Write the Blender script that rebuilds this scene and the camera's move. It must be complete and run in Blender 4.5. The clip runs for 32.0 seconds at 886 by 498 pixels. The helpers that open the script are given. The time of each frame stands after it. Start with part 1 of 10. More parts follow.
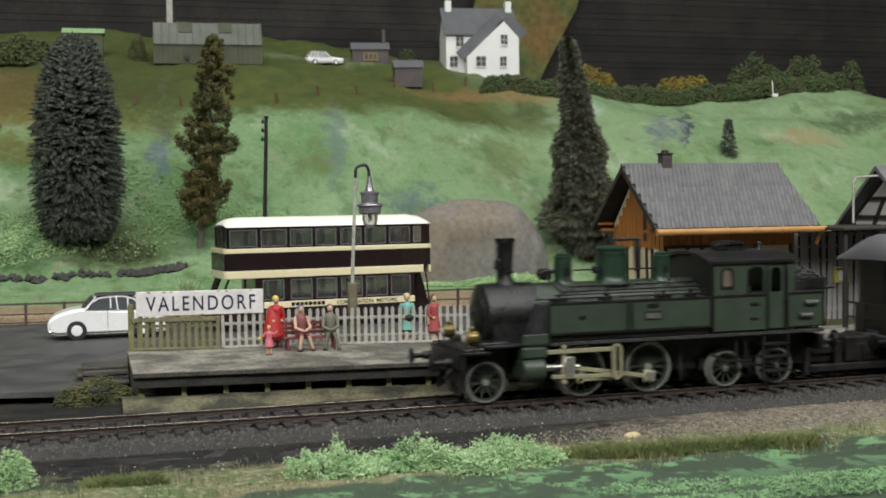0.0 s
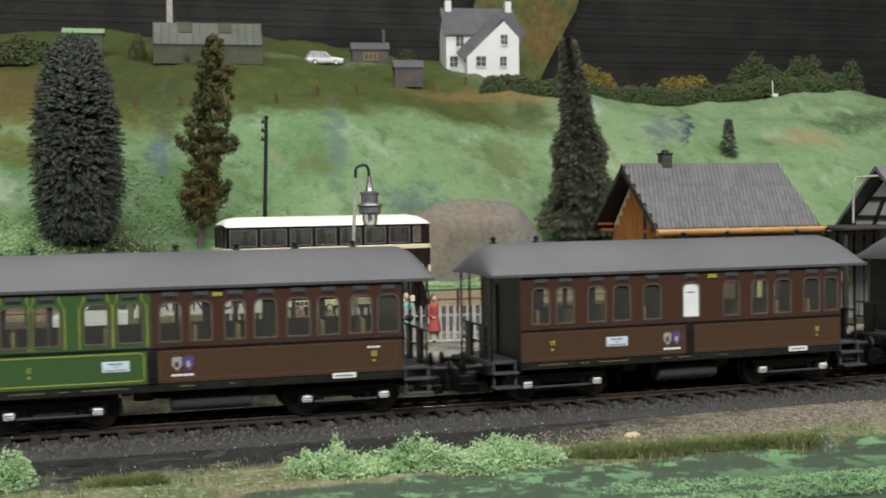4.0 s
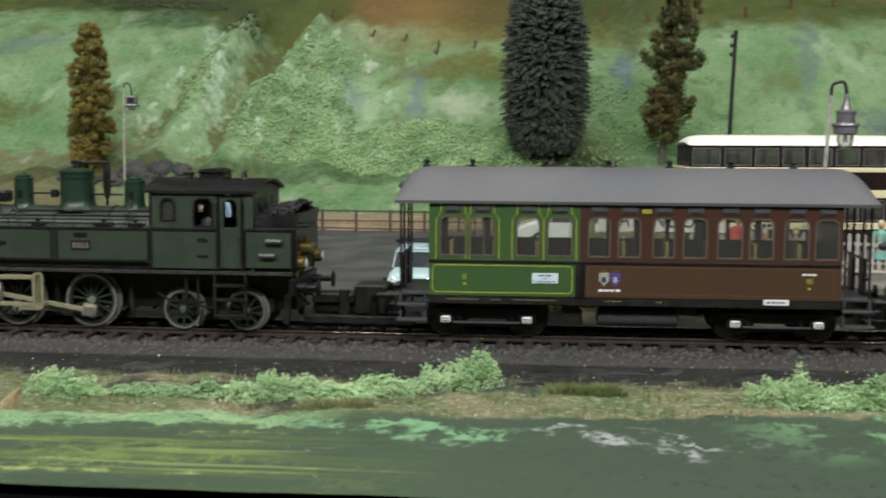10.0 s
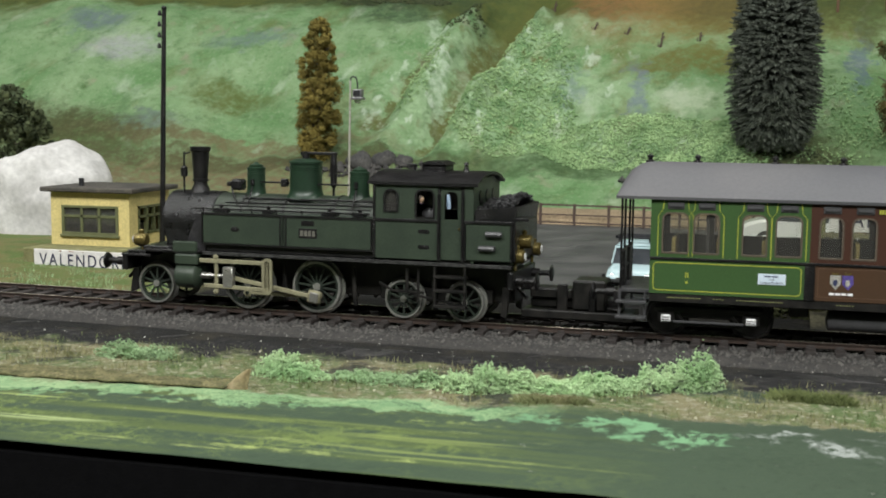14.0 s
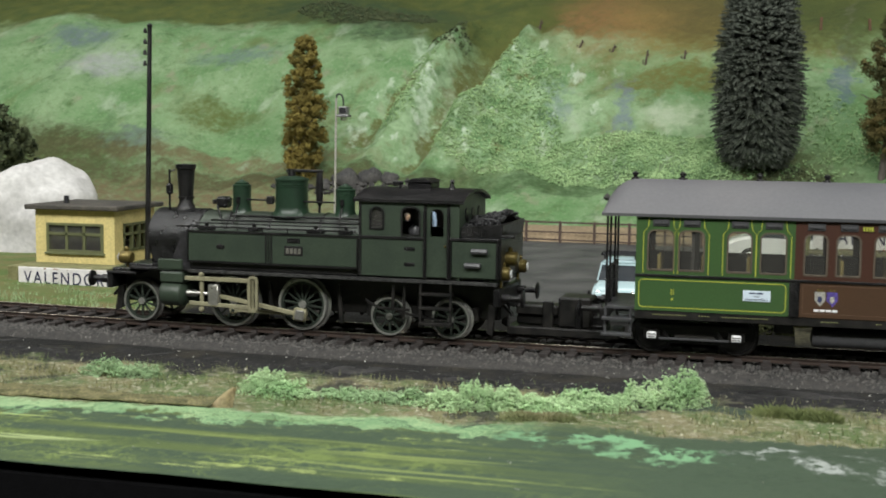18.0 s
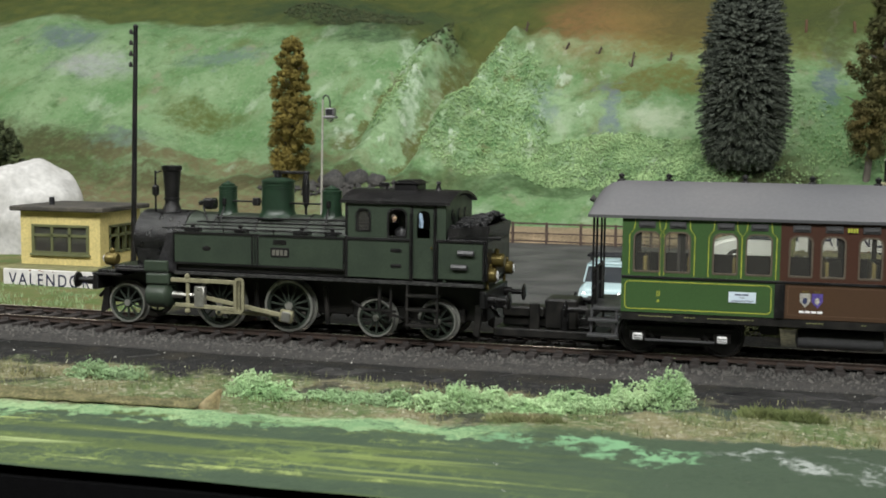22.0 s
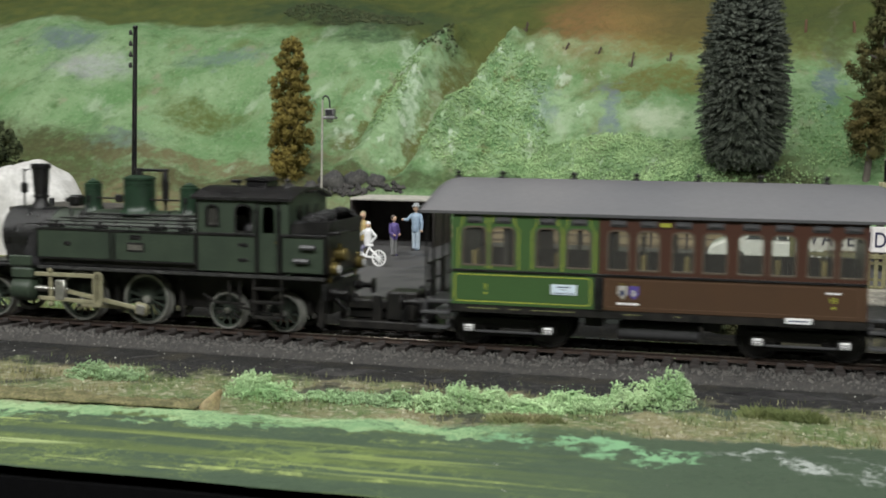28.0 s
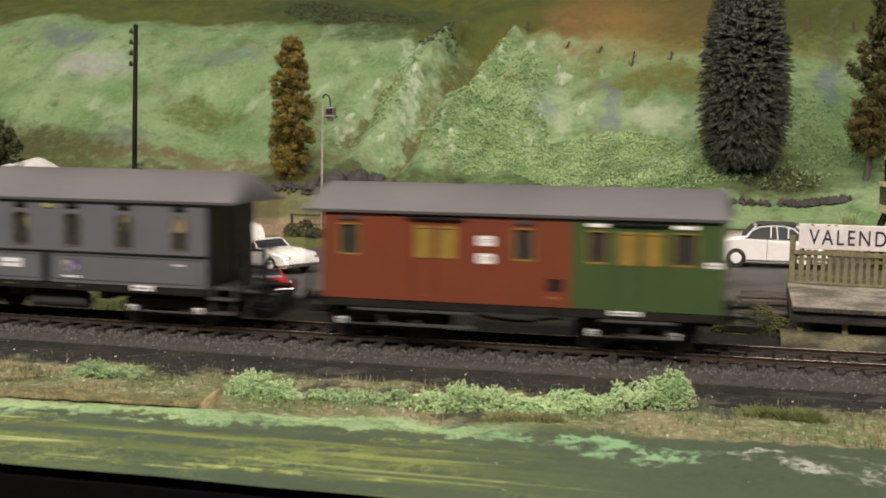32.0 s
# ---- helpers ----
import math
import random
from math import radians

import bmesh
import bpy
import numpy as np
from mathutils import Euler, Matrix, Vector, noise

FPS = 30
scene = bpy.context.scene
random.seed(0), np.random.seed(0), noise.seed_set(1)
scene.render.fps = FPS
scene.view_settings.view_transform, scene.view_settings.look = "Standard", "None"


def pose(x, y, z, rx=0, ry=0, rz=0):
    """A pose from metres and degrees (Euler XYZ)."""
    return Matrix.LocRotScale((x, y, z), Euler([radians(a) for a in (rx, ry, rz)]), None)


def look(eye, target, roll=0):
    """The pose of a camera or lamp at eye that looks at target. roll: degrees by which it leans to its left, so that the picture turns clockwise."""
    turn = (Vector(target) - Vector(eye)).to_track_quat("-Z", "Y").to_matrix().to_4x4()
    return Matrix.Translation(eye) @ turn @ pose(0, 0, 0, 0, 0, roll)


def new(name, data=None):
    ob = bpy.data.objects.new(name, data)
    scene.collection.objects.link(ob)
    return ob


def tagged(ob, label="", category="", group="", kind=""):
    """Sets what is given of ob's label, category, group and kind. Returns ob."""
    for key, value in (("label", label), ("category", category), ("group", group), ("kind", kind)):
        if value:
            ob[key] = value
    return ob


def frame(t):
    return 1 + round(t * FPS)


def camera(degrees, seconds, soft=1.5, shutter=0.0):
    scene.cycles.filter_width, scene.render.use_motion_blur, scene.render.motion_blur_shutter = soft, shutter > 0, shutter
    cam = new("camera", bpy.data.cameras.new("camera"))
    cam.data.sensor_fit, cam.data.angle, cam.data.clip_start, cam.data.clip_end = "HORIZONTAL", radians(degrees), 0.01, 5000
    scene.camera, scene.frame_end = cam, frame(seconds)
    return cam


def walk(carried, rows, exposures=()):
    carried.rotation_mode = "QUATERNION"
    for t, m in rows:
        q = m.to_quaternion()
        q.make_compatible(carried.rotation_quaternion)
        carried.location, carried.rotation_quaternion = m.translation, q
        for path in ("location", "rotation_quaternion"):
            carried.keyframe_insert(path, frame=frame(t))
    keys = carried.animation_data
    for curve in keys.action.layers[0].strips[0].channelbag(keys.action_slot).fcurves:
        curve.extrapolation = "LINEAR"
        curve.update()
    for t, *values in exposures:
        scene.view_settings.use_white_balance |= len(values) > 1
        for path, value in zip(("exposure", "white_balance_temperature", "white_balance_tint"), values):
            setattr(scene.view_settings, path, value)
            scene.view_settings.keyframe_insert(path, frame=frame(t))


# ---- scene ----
LENS, SECONDS = 40.28, 32.0
cam = camera(LENS, SECONDS, soft=1.75, shutter=0.7)
cam.data.dof.use_dof = True
cam.data.dof.focus_distance, cam.data.dof.aperture_fstop = 0.42, 60.0
# seconds; x, y, z in metres; pitch, roll, yaw in degrees
PATH = (
    (0, 0.00000, -0.34500, 0.05970, -2.286, 0.828, -16.254),
    (2, 0.00000, -0.34500, 0.05970, -2.286, 0.827, -16.254),
    (4.5, 0.00000, -0.34500, 0.05970, -2.287, 0.822, -16.255),
    (5, 0.00002, -0.34505, 0.05970, -2.330, 0.773, -16.484),
    (5.5, -0.00006, -0.34480, 0.05972, -2.412, 0.637, -15.281),
    (6, -0.00020, -0.34441, 0.05971, -2.666, 0.539, -13.420),
    (6.5, -0.00035, -0.34401, 0.05969, -2.902, 0.467, -11.440),
    (7, -0.00055, -0.34354, 0.05969, -3.125, 0.333, -9.114),
    (7.5, -0.00078, -0.34307, 0.05969, -3.414, 0.154, -6.765),
    (8, -0.00105, -0.34256, 0.05963, -3.989, 0.097, -4.124),
    (8.5, -0.00131, -0.34212, 0.05956, -4.620, 0.038, -1.757),
    (9, -0.00161, -0.34167, 0.05951, -5.150, -0.048, 0.717),
    (9.5, -0.00187, -0.34129, 0.05947, -5.598, -0.137, 2.826),
    (10, -0.00218, -0.34089, 0.05944, -6.081, -0.247, 5.174),
    (10.5, -0.00248, -0.34053, 0.05942, -6.389, -0.369, 7.287),
    (11, -0.00280, -0.34017, 0.05941, -6.580, -0.443, 9.513),
    (11.5, -0.00304, -0.33991, 0.05943, -6.576, -0.523, 11.129),
    (12, -0.00319, -0.33976, 0.05945, -6.469, -0.586, 12.093),
    (12.5, -0.00330, -0.33966, 0.05945, -6.413, -0.529, 12.784),
    (13, -0.00349, -0.33948, 0.05945, -6.438, -0.562, 13.955),
    (13.5, -0.00362, -0.33936, 0.05946, -6.432, -0.596, 14.747),
    (14, -0.00373, -0.33926, 0.05946, -6.457, -0.609, 15.435),
    (14.5, -0.00379, -0.33921, 0.05946, -6.437, -0.611, 15.807),
    (16.5, -0.00380, -0.33919, 0.05952, -5.829, -0.513, 15.841),
    (17, -0.00374, -0.33924, 0.05953, -5.728, -0.541, 15.485),
    (17.5, -0.00371, -0.33927, 0.05954, -5.669, -0.535, 15.304),
    (18, -0.00362, -0.33935, 0.05955, -5.644, -0.597, 14.774),
    (18.5, -0.00355, -0.33942, 0.05956, -5.633, -0.621, 14.311),
    (19, -0.00352, -0.33944, 0.05957, -5.613, -0.659, 14.141),
    (19.5, -0.00352, -0.33944, 0.05957, -5.576, -0.643, 14.147),
    (23, -0.00352, -0.33944, 0.05957, -5.564, -0.656, 14.150),
    (28, -0.00352, -0.33944, 0.05956, -5.546, -0.583, 14.139),
    (32, -0.00352, -0.33944, 0.05957, -5.603, -0.634, 14.156),
)
walk(cam, [(t, pose(x, y, z, 90 + p, r, w)) for t, x, y, z, p, r, w in PATH],
     exposures=((0.0, 0.40, 6500, 11), (1.0, 0.45, 6500, 11), (5.0, 0.46, 6500, 11), (8.5, 0.40, 6500, 11), (10.0, 0.42, 6500, 10), (11.0, 0.56, 6500, 10), (12.5, 0.54, 6500, 10), (16.5, 0.54, 6500, 10), (25.5, 0.54, 6500, 10), (28.0, 0.48, 6500, 10), (29.5, 0.48, 6600, 12), (30.5, 0.48, 6700, 15), (31.2, 0.48, 6900, 17), (32.0, 0.46, 7700, 20)))

MM = 0.001
BEND = 0.1026          # the running line bends gently: y = BEND * x^2


def line_y(x):
    """Centre of the running line at x, both in mm."""
    return BEND * x * x * MM


# ---- light: a dim hall with fluorescent tubes over the layout ----
world = bpy.data.worlds.new("hall_air")
scene.world = world
world.use_nodes = True
wbg = world.node_tree.nodes["Background"]
wbg.inputs[0].default_value = (0.80, 0.90, 1.0, 1)
wbg.inputs[1].default_value = 0.03


def area_lamp(name, eye, target, sx, sy, power, color):
    data = bpy.data.lights.new(name, "AREA")
    data.shape, data.size, data.size_y, data.energy, data.color = "RECTANGLE", sx, sy, power, color
    ob = new(name, data)
    ob.matrix_world = look(eye, target)
    return ob


area_lamp("tube_light_front", (0.0, -0.85, 0.95), (0.0, 0.1, 0.0), 2.6, 0.3, 25.0, (0.97, 0.98, 0.95))
area_lamp("tube_light_back", (-0.1, 0.15, 1.30), (-0.1, 0.20, 0.0), 2.6, 0.25, 11.0, (0.97, 0.98, 0.95))

# ---- materials ----


def mat(name, color, rough=0.6, metal=0.0, var=0.25, scale=400.0, bump=0.15, fine=2500.0, second=None, mix=0.5, spec=0.5, coat=0.0, each=0.0):
    """A worn, painted or natural surface: a broad mottle, a fine grain and a fine relief. Scales per metre."""
    m = bpy.data.materials.new(name)
    m.use_nodes = True
    nt = m.node_tree
    N, L = nt.nodes, nt.links
    b = N["Principled BSDF"]
    co = N.new("ShaderNodeTexCoord")
    n1 = N.new("ShaderNodeTexNoise")
    n1.inputs["Scale"].default_value, n1.inputs["Detail"].default_value = scale, 5.0
    n2 = N.new("ShaderNodeTexNoise")
    n2.inputs["Scale"].default_value, n2.inputs["Detail"].default_value = fine, 3.0
    for n in (n1, n2):
        L.new(co.outputs["Object"], n.inputs["Vector"])
    r1 = N.new("ShaderNodeMapRange")
    r1.inputs["From Min"].default_value, r1.inputs["From Max"].default_value = 0.5 - 0.18 / max(mix, 0.05) * 0.5, 0.5 + 0.18 / max(mix, 0.05) * 0.5
    L.new(n1.outputs["Fac"], r1.inputs["Value"])
    mx = N.new("ShaderNodeMix")
    mx.data_type = "RGBA"
    c2 = second if second else tuple(c * (1 - var) for c in color)
    mx.inputs[6].default_value, mx.inputs[7].default_value = (*color, 1), (*c2, 1)
    L.new(r1.outputs["Result"], mx.inputs[0])
    g = N.new("ShaderNodeMapRange")
    g.inputs["From Min"].default_value, g.inputs["From Max"].default_value = 0.3, 0.7
    g.inputs["To Min"].default_value, g.inputs["To Max"].default_value = 1 - var * 0.8, 1 + var * 0.6
    L.new(n2.outputs["Fac"], g.inputs["Value"])
    if each:
        oi = N.new("ShaderNodeObjectInfo")
        er = N.new("ShaderNodeMapRange")
        er.inputs["To Min"].default_value, er.inputs["To Max"].default_value = 1 - each, 1 + each
        L.new(oi.outputs["Random"], er.inputs["Value"])
        em = N.new("ShaderNodeMath")
        em.operation = "MULTIPLY"
        L.new(g.outputs["Result"], em.inputs[0])
        L.new(er.outputs["Result"], em.inputs[1])
        g = em
    ml = N.new("ShaderNodeVectorMath")
    ml.operation = "SCALE"
    L.new(mx.outputs[2], ml.inputs[0])
    L.new(g.outputs[0], ml.inputs["Scale"])
    L.new(ml.outputs[0], b.inputs["Base Color"])
    rr = N.new("ShaderNodeMapRange")
    rr.inputs["To Min"].default_value, rr.inputs["To Max"].default_value = max(0.02, rough - 0.12), min(1, rough + 0.12)
    L.new(n1.outputs["Fac"], rr.inputs["Value"])
    L.new(rr.outputs["Result"], b.inputs["Roughness"])
    b.inputs["Metallic"].default_value = metal
    b.inputs["Specular IOR Level"].default_value = spec
    b.inputs["Coat Weight"].default_value = coat
    if bump:
        bp = N.new("ShaderNodeBump")
        bp.inputs["Strength"].default_value, bp.inputs["Distance"].default_value = bump, 0.0004
        L.new(n2.outputs["Fac"], bp.inputs["Height"])
        L.new(bp.outputs["Normal"], b.inputs["Normal"])
    return m


def glass(name, tint=(1, 1, 1), rough=0.03, alpha=0.12, haze=0.10):
    """Thin clear plastic glazing: mostly see-through, with a sharp gloss."""
    m = bpy.data.materials.new(name)
    m.use_nodes = True
    nt = m.node_tree
    N, L = nt.nodes, nt.links
    N.remove(N["Principled BSDF"])
    out = N["Material Output"]
    tr = N.new("ShaderNodeBsdfTransparent")
    tr.inputs[0].default_value = (*tint, 1)
    gl = N.new("ShaderNodeBsdfGlossy")
    gl.inputs["Roughness"].default_value = rough
    fr = N.new("ShaderNodeFresnel")
    fr.inputs[0].default_value = 1.5
    mr = N.new("ShaderNodeMapRange")
    mr.inputs["To Min"].default_value, mr.inputs["To Max"].default_value = alpha, 1.0
    L.new(fr.outputs[0], mr.inputs["Value"])
    mx = N.new("ShaderNodeMixShader")
    L.new(mr.outputs["Result"], mx.inputs[0])
    L.new(tr.outputs[0], mx.inputs[1])
    L.new(gl.outputs[0], mx.inputs[2])
    df = N.new("ShaderNodeBsdfDiffuse")
    df.inputs[0].default_value = (0.45, 0.44, 0.40, 1)
    m2 = N.new("ShaderNodeMixShader")
    m2.inputs[0].default_value = haze
    L.new(mx.outputs[0], m2.inputs[1])
    L.new(df.outputs[0], m2.inputs[2])
    L.new(m2.outputs[0], out.inputs["Surface"])
    return m


# ---- mesh helpers; all lengths in mm ----


def box(bm, x0, x1, y0, y1, z0, z1, bevel=0.0):
    r = bmesh.ops.create_cube(bm, size=1.0, matrix=Matrix.Translation(((x0 + x1) / 2, (y0 + y1) / 2, (z0 + z1) / 2)) @ Matrix.Diagonal((abs(x1 - x0), abs(y1 - y0), abs(z1 - z0), 1)))
    if bevel:
        es = list({e for v in r["verts"] for e in v.link_edges})
        bmesh.ops.bevel(bm, geom=es, offset=bevel, segments=1, profile=0.6, affect="EDGES")
    return r["verts"]


def rod(bm, a, b, r, r2=None, seg=10, cap=True):
    """A round bar from a to b."""
    a, b = Vector(a), Vector(b)
    d = b - a
    m = Matrix.Translation((a + b) / 2) @ d.to_track_quat("Z", "Y").to_matrix().to_4x4()
    return bmesh.ops.create_cone(bm, cap_ends=cap, segments=seg, radius1=r, radius2=r if r2 is None else r2, depth=d.length, matrix=m)["verts"]


def beam(bm, a, b, w, h, bevel=0.0):
    """A square bar from a to b, w wide and h thick."""
    a, b = Vector(a), Vector(b)
    d = b - a
    up = "Y" if abs(d.normalized().z) < 0.9 else "X"
    m = Matrix.Translation((a + b) / 2) @ d.to_track_quat("Z", up).to_matrix().to_4x4() @ Matrix.Diagonal((w, h, d.length, 1))
    r = bmesh.ops.create_cube(bm, size=1.0, matrix=m)["verts"]
    if bevel:
        bmesh.ops.bevel(bm, geom=list({e for v in r for e in v.link_edges}), offset=bevel, segments=1, affect="EDGES")
    return r


def ball(bm, c, r, sub=2, sx=1, sy=1, sz=1):
    return bmesh.ops.create_icosphere(bm, subdivisions=sub, radius=r, matrix=Matrix.Translation(c) @ Matrix.Diagonal((sx, sy, sz, 1)))["verts"]


def lathe(bm, prof, c=(0, 0, 0), seg=20, axis="Z"):
    """A turned shape from (radius, height) pairs about an axis through c."""
    rings = []
    for r, h in prof:
        ring = []
        for i in range(seg):
            a = 2 * math.pi * i / seg
            p = (r * math.cos(a), r * math.sin(a), h)
            if axis == "X":
                p = (h, r * math.cos(a), r * math.sin(a))
            elif axis == "Y":
                p = (r * math.cos(a), h, r * math.sin(a))
            ring.append(bm.verts.new((p[0] + c[0], p[1] + c[1], p[2] + c[2])))
        rings.append(ring)
    for q, w in zip(rings, rings[1:]):
        for i in range(seg):
            bm.faces.new((q[i], q[(i + 1) % seg], w[(i + 1) % seg], w[i]))
    for ring in (rings[0], rings[-1]):
        bm.faces.new(ring)


def prism(bm, pts, a, b, axis="Y"):
    """A flat outline swept from a to b. axis Y: outline in (x, z); X: in (y, z); Z: in (x, y)."""
    def at(p, h):
        return {"Y": (p[0], h, p[1]), "X": (h, p[0], p[1]), "Z": (p[0], p[1], h)}[axis]
    v0 = [bm.verts.new(at(p, a)) for p in pts]
    v1 = [bm.verts.new(at(p, b)) for p in pts]
    n = len(pts)
    fs = [bm.faces.new(v0), bm.faces.new(v1[::-1])]
    fs += [bm.faces.new((v0[i], v1[i], v1[(i + 1) % n], v0[(i + 1) % n])) for i in range(n)]
    bmesh.ops.recalc_face_normals(bm, faces=fs)
    return v0 + v1


def frame_panel(bm, outer, holes, y0, y1):
    """A wall in the x-z plane from y0 to y1 with rectangular openings that go through it.
    outer and each hole: (x0, x1, z0, z1); the holes stand side by side between common heights or alone."""
    xs = sorted({outer[0], outer[1], *(h[0] for h in holes), *(h[1] for h in holes)})
    zs = sorted({outer[2], outer[3], *(h[2] for h in holes), *(h[3] for h in holes)})
    solid = {}
    for i in range(len(xs) - 1):
        for j in range(len(zs) - 1):
            cx, cz = (xs[i] + xs[i + 1]) / 2, (zs[j] + zs[j + 1]) / 2
            solid[i, j] = not any(h[0] < cx < h[1] and h[2] < cz < h[3] for h in holes)
    vs = {}

    def v(i, j, y):
        k = (i, j, y)
        if k not in vs:
            vs[k] = bm.verts.new((xs[i], y, zs[j]))
        return vs[k]
    for (i, j), s in solid.items():
        if not s:
            continue
        bm.faces.new((v(i, j, y0), v(i + 1, j, y0), v(i + 1, j + 1, y0), v(i, j + 1, y0)))
        bm.faces.new((v(i, j + 1, y1), v(i + 1, j + 1, y1), v(i + 1, j, y1), v(i, j, y1)))
        for di, dj, a, b in ((-1, 0, (0, 1), (0, 0)), (1, 0, (1, 0), (1, 1)), (0, -1, (0, 0), (1, 0)), (0, 1, (1, 1), (0, 1))):
            if not solid.get((i + di, j + dj), False):
                bm.faces.new((v(i + a[0], j + a[1], y1), v(i + b[0], j + b[1], y1), v(i + b[0], j + b[1], y0), v(i + a[0], j + a[1], y0)))


def mesh_of(name, bm, mats, smooth=None):
    me = bpy.data.meshes.new(name)
    for v in bm.verts:
        v.co *= MM
    bm.to_mesh(me)
    bm.free()
    for m in mats if isinstance(mats, (list, tuple)) else [mats]:
        me.materials.append(m)
    if smooth:
        me.shade_smooth()
        me.set_sharp_from_angle(angle=radians(smooth))
    return me


def part(name, bm, material, parent, label="", smooth=None, at=None):
    """One mesh under a thing or part; at: its own place on it, in mm."""
    ob = new(name, mesh_of(name, bm, material, smooth))
    ob.parent = parent
    if at:
        ob.location = Vector(at) * MM
    return tagged(ob, label)


def thing(name, label, category, x=0, y=0, z=0, turn=0, group="", kind=""):
    """The Empty at a thing's base, in mm."""
    ob = new(name)
    ob.empty_display_size = 0.01
    ob.matrix_world = pose(x * MM, y * MM, z * MM, 0, 0, turn)
    return tagged(ob, label, category, group, kind)


def solo(name, bm, material, label, category, x=0, y=0, z=0, turn=0, group="", kind="", smooth=None):
    """A thing that is one mesh."""
    ob = new(name, mesh_of(name, bm, material, smooth))
    ob.matrix_world = pose(x * MM, y * MM, z * MM, 0, 0, turn)
    return tagged(ob, label, category, group, kind)


def letters(text, size, parent, material, loc, rot=(90, 0, 0), depth=0.12, name="lettering", bold=0.0, width=0.0):
    """Built-in-font lettering as a mesh part; size and place in mm."""
    cu = bpy.data.curves.new(name, "FONT")
    cu.space_character = 1.3 if width else 1.0
    cu.body, cu.size, cu.extrude, cu.align_x, cu.offset = text, size * MM, depth * MM, "CENTER", bold * MM
    tmp = bpy.data.objects.new(name, cu)
    scene.collection.objects.link(tmp)
    dg = bpy.context.evaluated_depsgraph_get()
    me = bpy.data.meshes.new_from_object(tmp.evaluated_get(dg))
    bpy.data.objects.remove(tmp)
    me.materials.clear()
    me.materials.append(material)
    ob = new(name, me)
    ob.parent = parent
    wide = max(v.co.x for v in me.vertices) - min(v.co.x for v in me.vertices)
    for v in me.vertices:
        v.co.x *= width * MM / wide if width else 1.0
    ob.matrix_basis = pose(loc[0] * MM, loc[1] * MM, loc[2] * MM, *rot)
    return ob


def bm_new():
    return bmesh.new()

# ---- the land: baseboard top, hillside, road ----
HILL = ((-140, -5), (40, -4), (92, -4), (104, -1.5), (300, -1.5), (330, 1), (352, 7), (385, 18), (420, 38), (480, 76), (540, 118), (575, 135), (650, 163), (760, 195), (900, 222), (1100, 245))


def ramp(v, pts):
    """Straight lines between (v, value) pairs."""
    if v <= pts[0][0]:
        return pts[0][1]
    for (a, p), (b, q) in zip(pts, pts[1:]):
        if v <= b:
            return p + (q - p) * (v - a) / (b - a)
    return pts[-1][1]


def ground_z(x, y):
    """The smooth form of the land in mm: flat by the line, a bank, then the hillside, lower towards the right."""
    z = sum(ramp(y + d, HILL) for d in (-18, -6, 6, 18)) / 4 if y > 270 else ramp(y, HILL)
    if y > 330:
        low = min(1.0, max(0.0, (x - 230) / 260))
        z -= low * low * (3 - 2 * low) * max(0, z - 40) * 0.10
        if y > 640:
            z -= min(1.0, max(0.0, (x - 345) / 70)) * (y - 640) * 0.42
        z += 6 * math.sin(x / 95 + 1.0) * min(1, (y - 330) / 150) + 4 * math.sin(x / 41 + y / 60) * min(1, (y - 330) / 150)
    return z


def uneven(x, y):
    """The land with its plaster lumps, in mm."""
    z = ground_z(x, y)
    k = min(1.0, max(0.0, (y - 335) / 60))
    if k > 0:
        p = Vector((x / 46, y / 46, 1.7))
        z += k * 7.5 * noise.noise(p)
        g = 1 - abs(noise.noise(Vector((x / 70 + y / 260, y / 300, 5.1)))) * 2
        steep = max(0.0, 1 - abs(y - 470) / 110)
        near = max(0.15, 1 - abs(x + 240) / 260)
        z += k * steep * near * 12 * (g - 0.6)
        z += k * steep * near * 5 * noise.noise(Vector((x / 22, y / 40, 8.3)))
        # the crag: a broad slanting gully, a sharp spur on its right, a narrow rib on its left
        reach = min(1.0, max(0.0, (y - 400) / 45)) * min(1.0, max(0.0, (650 - y) / 60))
        if reach > 0 and -330 < x < -60:
            wob = 5 * noise.noise(Vector((y / 24, 3.0, 0)))
            u = x + 214 - (y - 495) * 0.19 - wob
            w = 7 + max(0.0, y - 440) * 0.085
            z -= reach * 17 * math.exp(-(u / w) ** 2)
            v = u - w - 10
            z += reach * (15 * math.exp(-(v / 9) ** 2) + 9 * math.exp(-((v - 22) / 20) ** 2)) * min(1.0, max(0.0, (600 - y) / 40))
            z += reach * 10 * math.exp(-((u + w + 16) / 10) ** 2)
            z -= reach * 8 * math.exp(-((u + w + 38) / 9) ** 2)
            near = math.exp(-((x + 200) / 75) ** 2) * reach
            r1 = 1 - abs(noise.noise(Vector(((x - 0.19 * y) / 17 + 0.3, y / 60, 2.2)))) * 2.4
            z += near * (6 * (r1 - 0.45) + 4.0 * noise.noise(Vector((x / 9, y / 9, 1.2))) + 2.0 * noise.noise(Vector((x / 4.5, y / 4.5, 7.2))))
        z += k * (1.8 * noise.noise(Vector((x / 13, y / 13, 3.0))) + 0.8 * noise.noise(Vector((x / 5, y / 5, 9.0))))
    elif y < -36:
        z += 1.1 * noise.noise(Vector((x / 30, y / 14, 2.0))) + 0.35 * noise.noise(Vector((x / 6, y / 6, 4.0)))
        z = z if y > -84 else ground_z(x, y) + (z - ground_z(x, y)) * max(0.25, 1 - (-84 - y) / 20)
        z -= max(0, -y - 95) * 0.05
    elif abs(y) < 46:
        z += 0.35 * noise.noise(Vector((x / 4, y / 4, 4.0)))
    return z


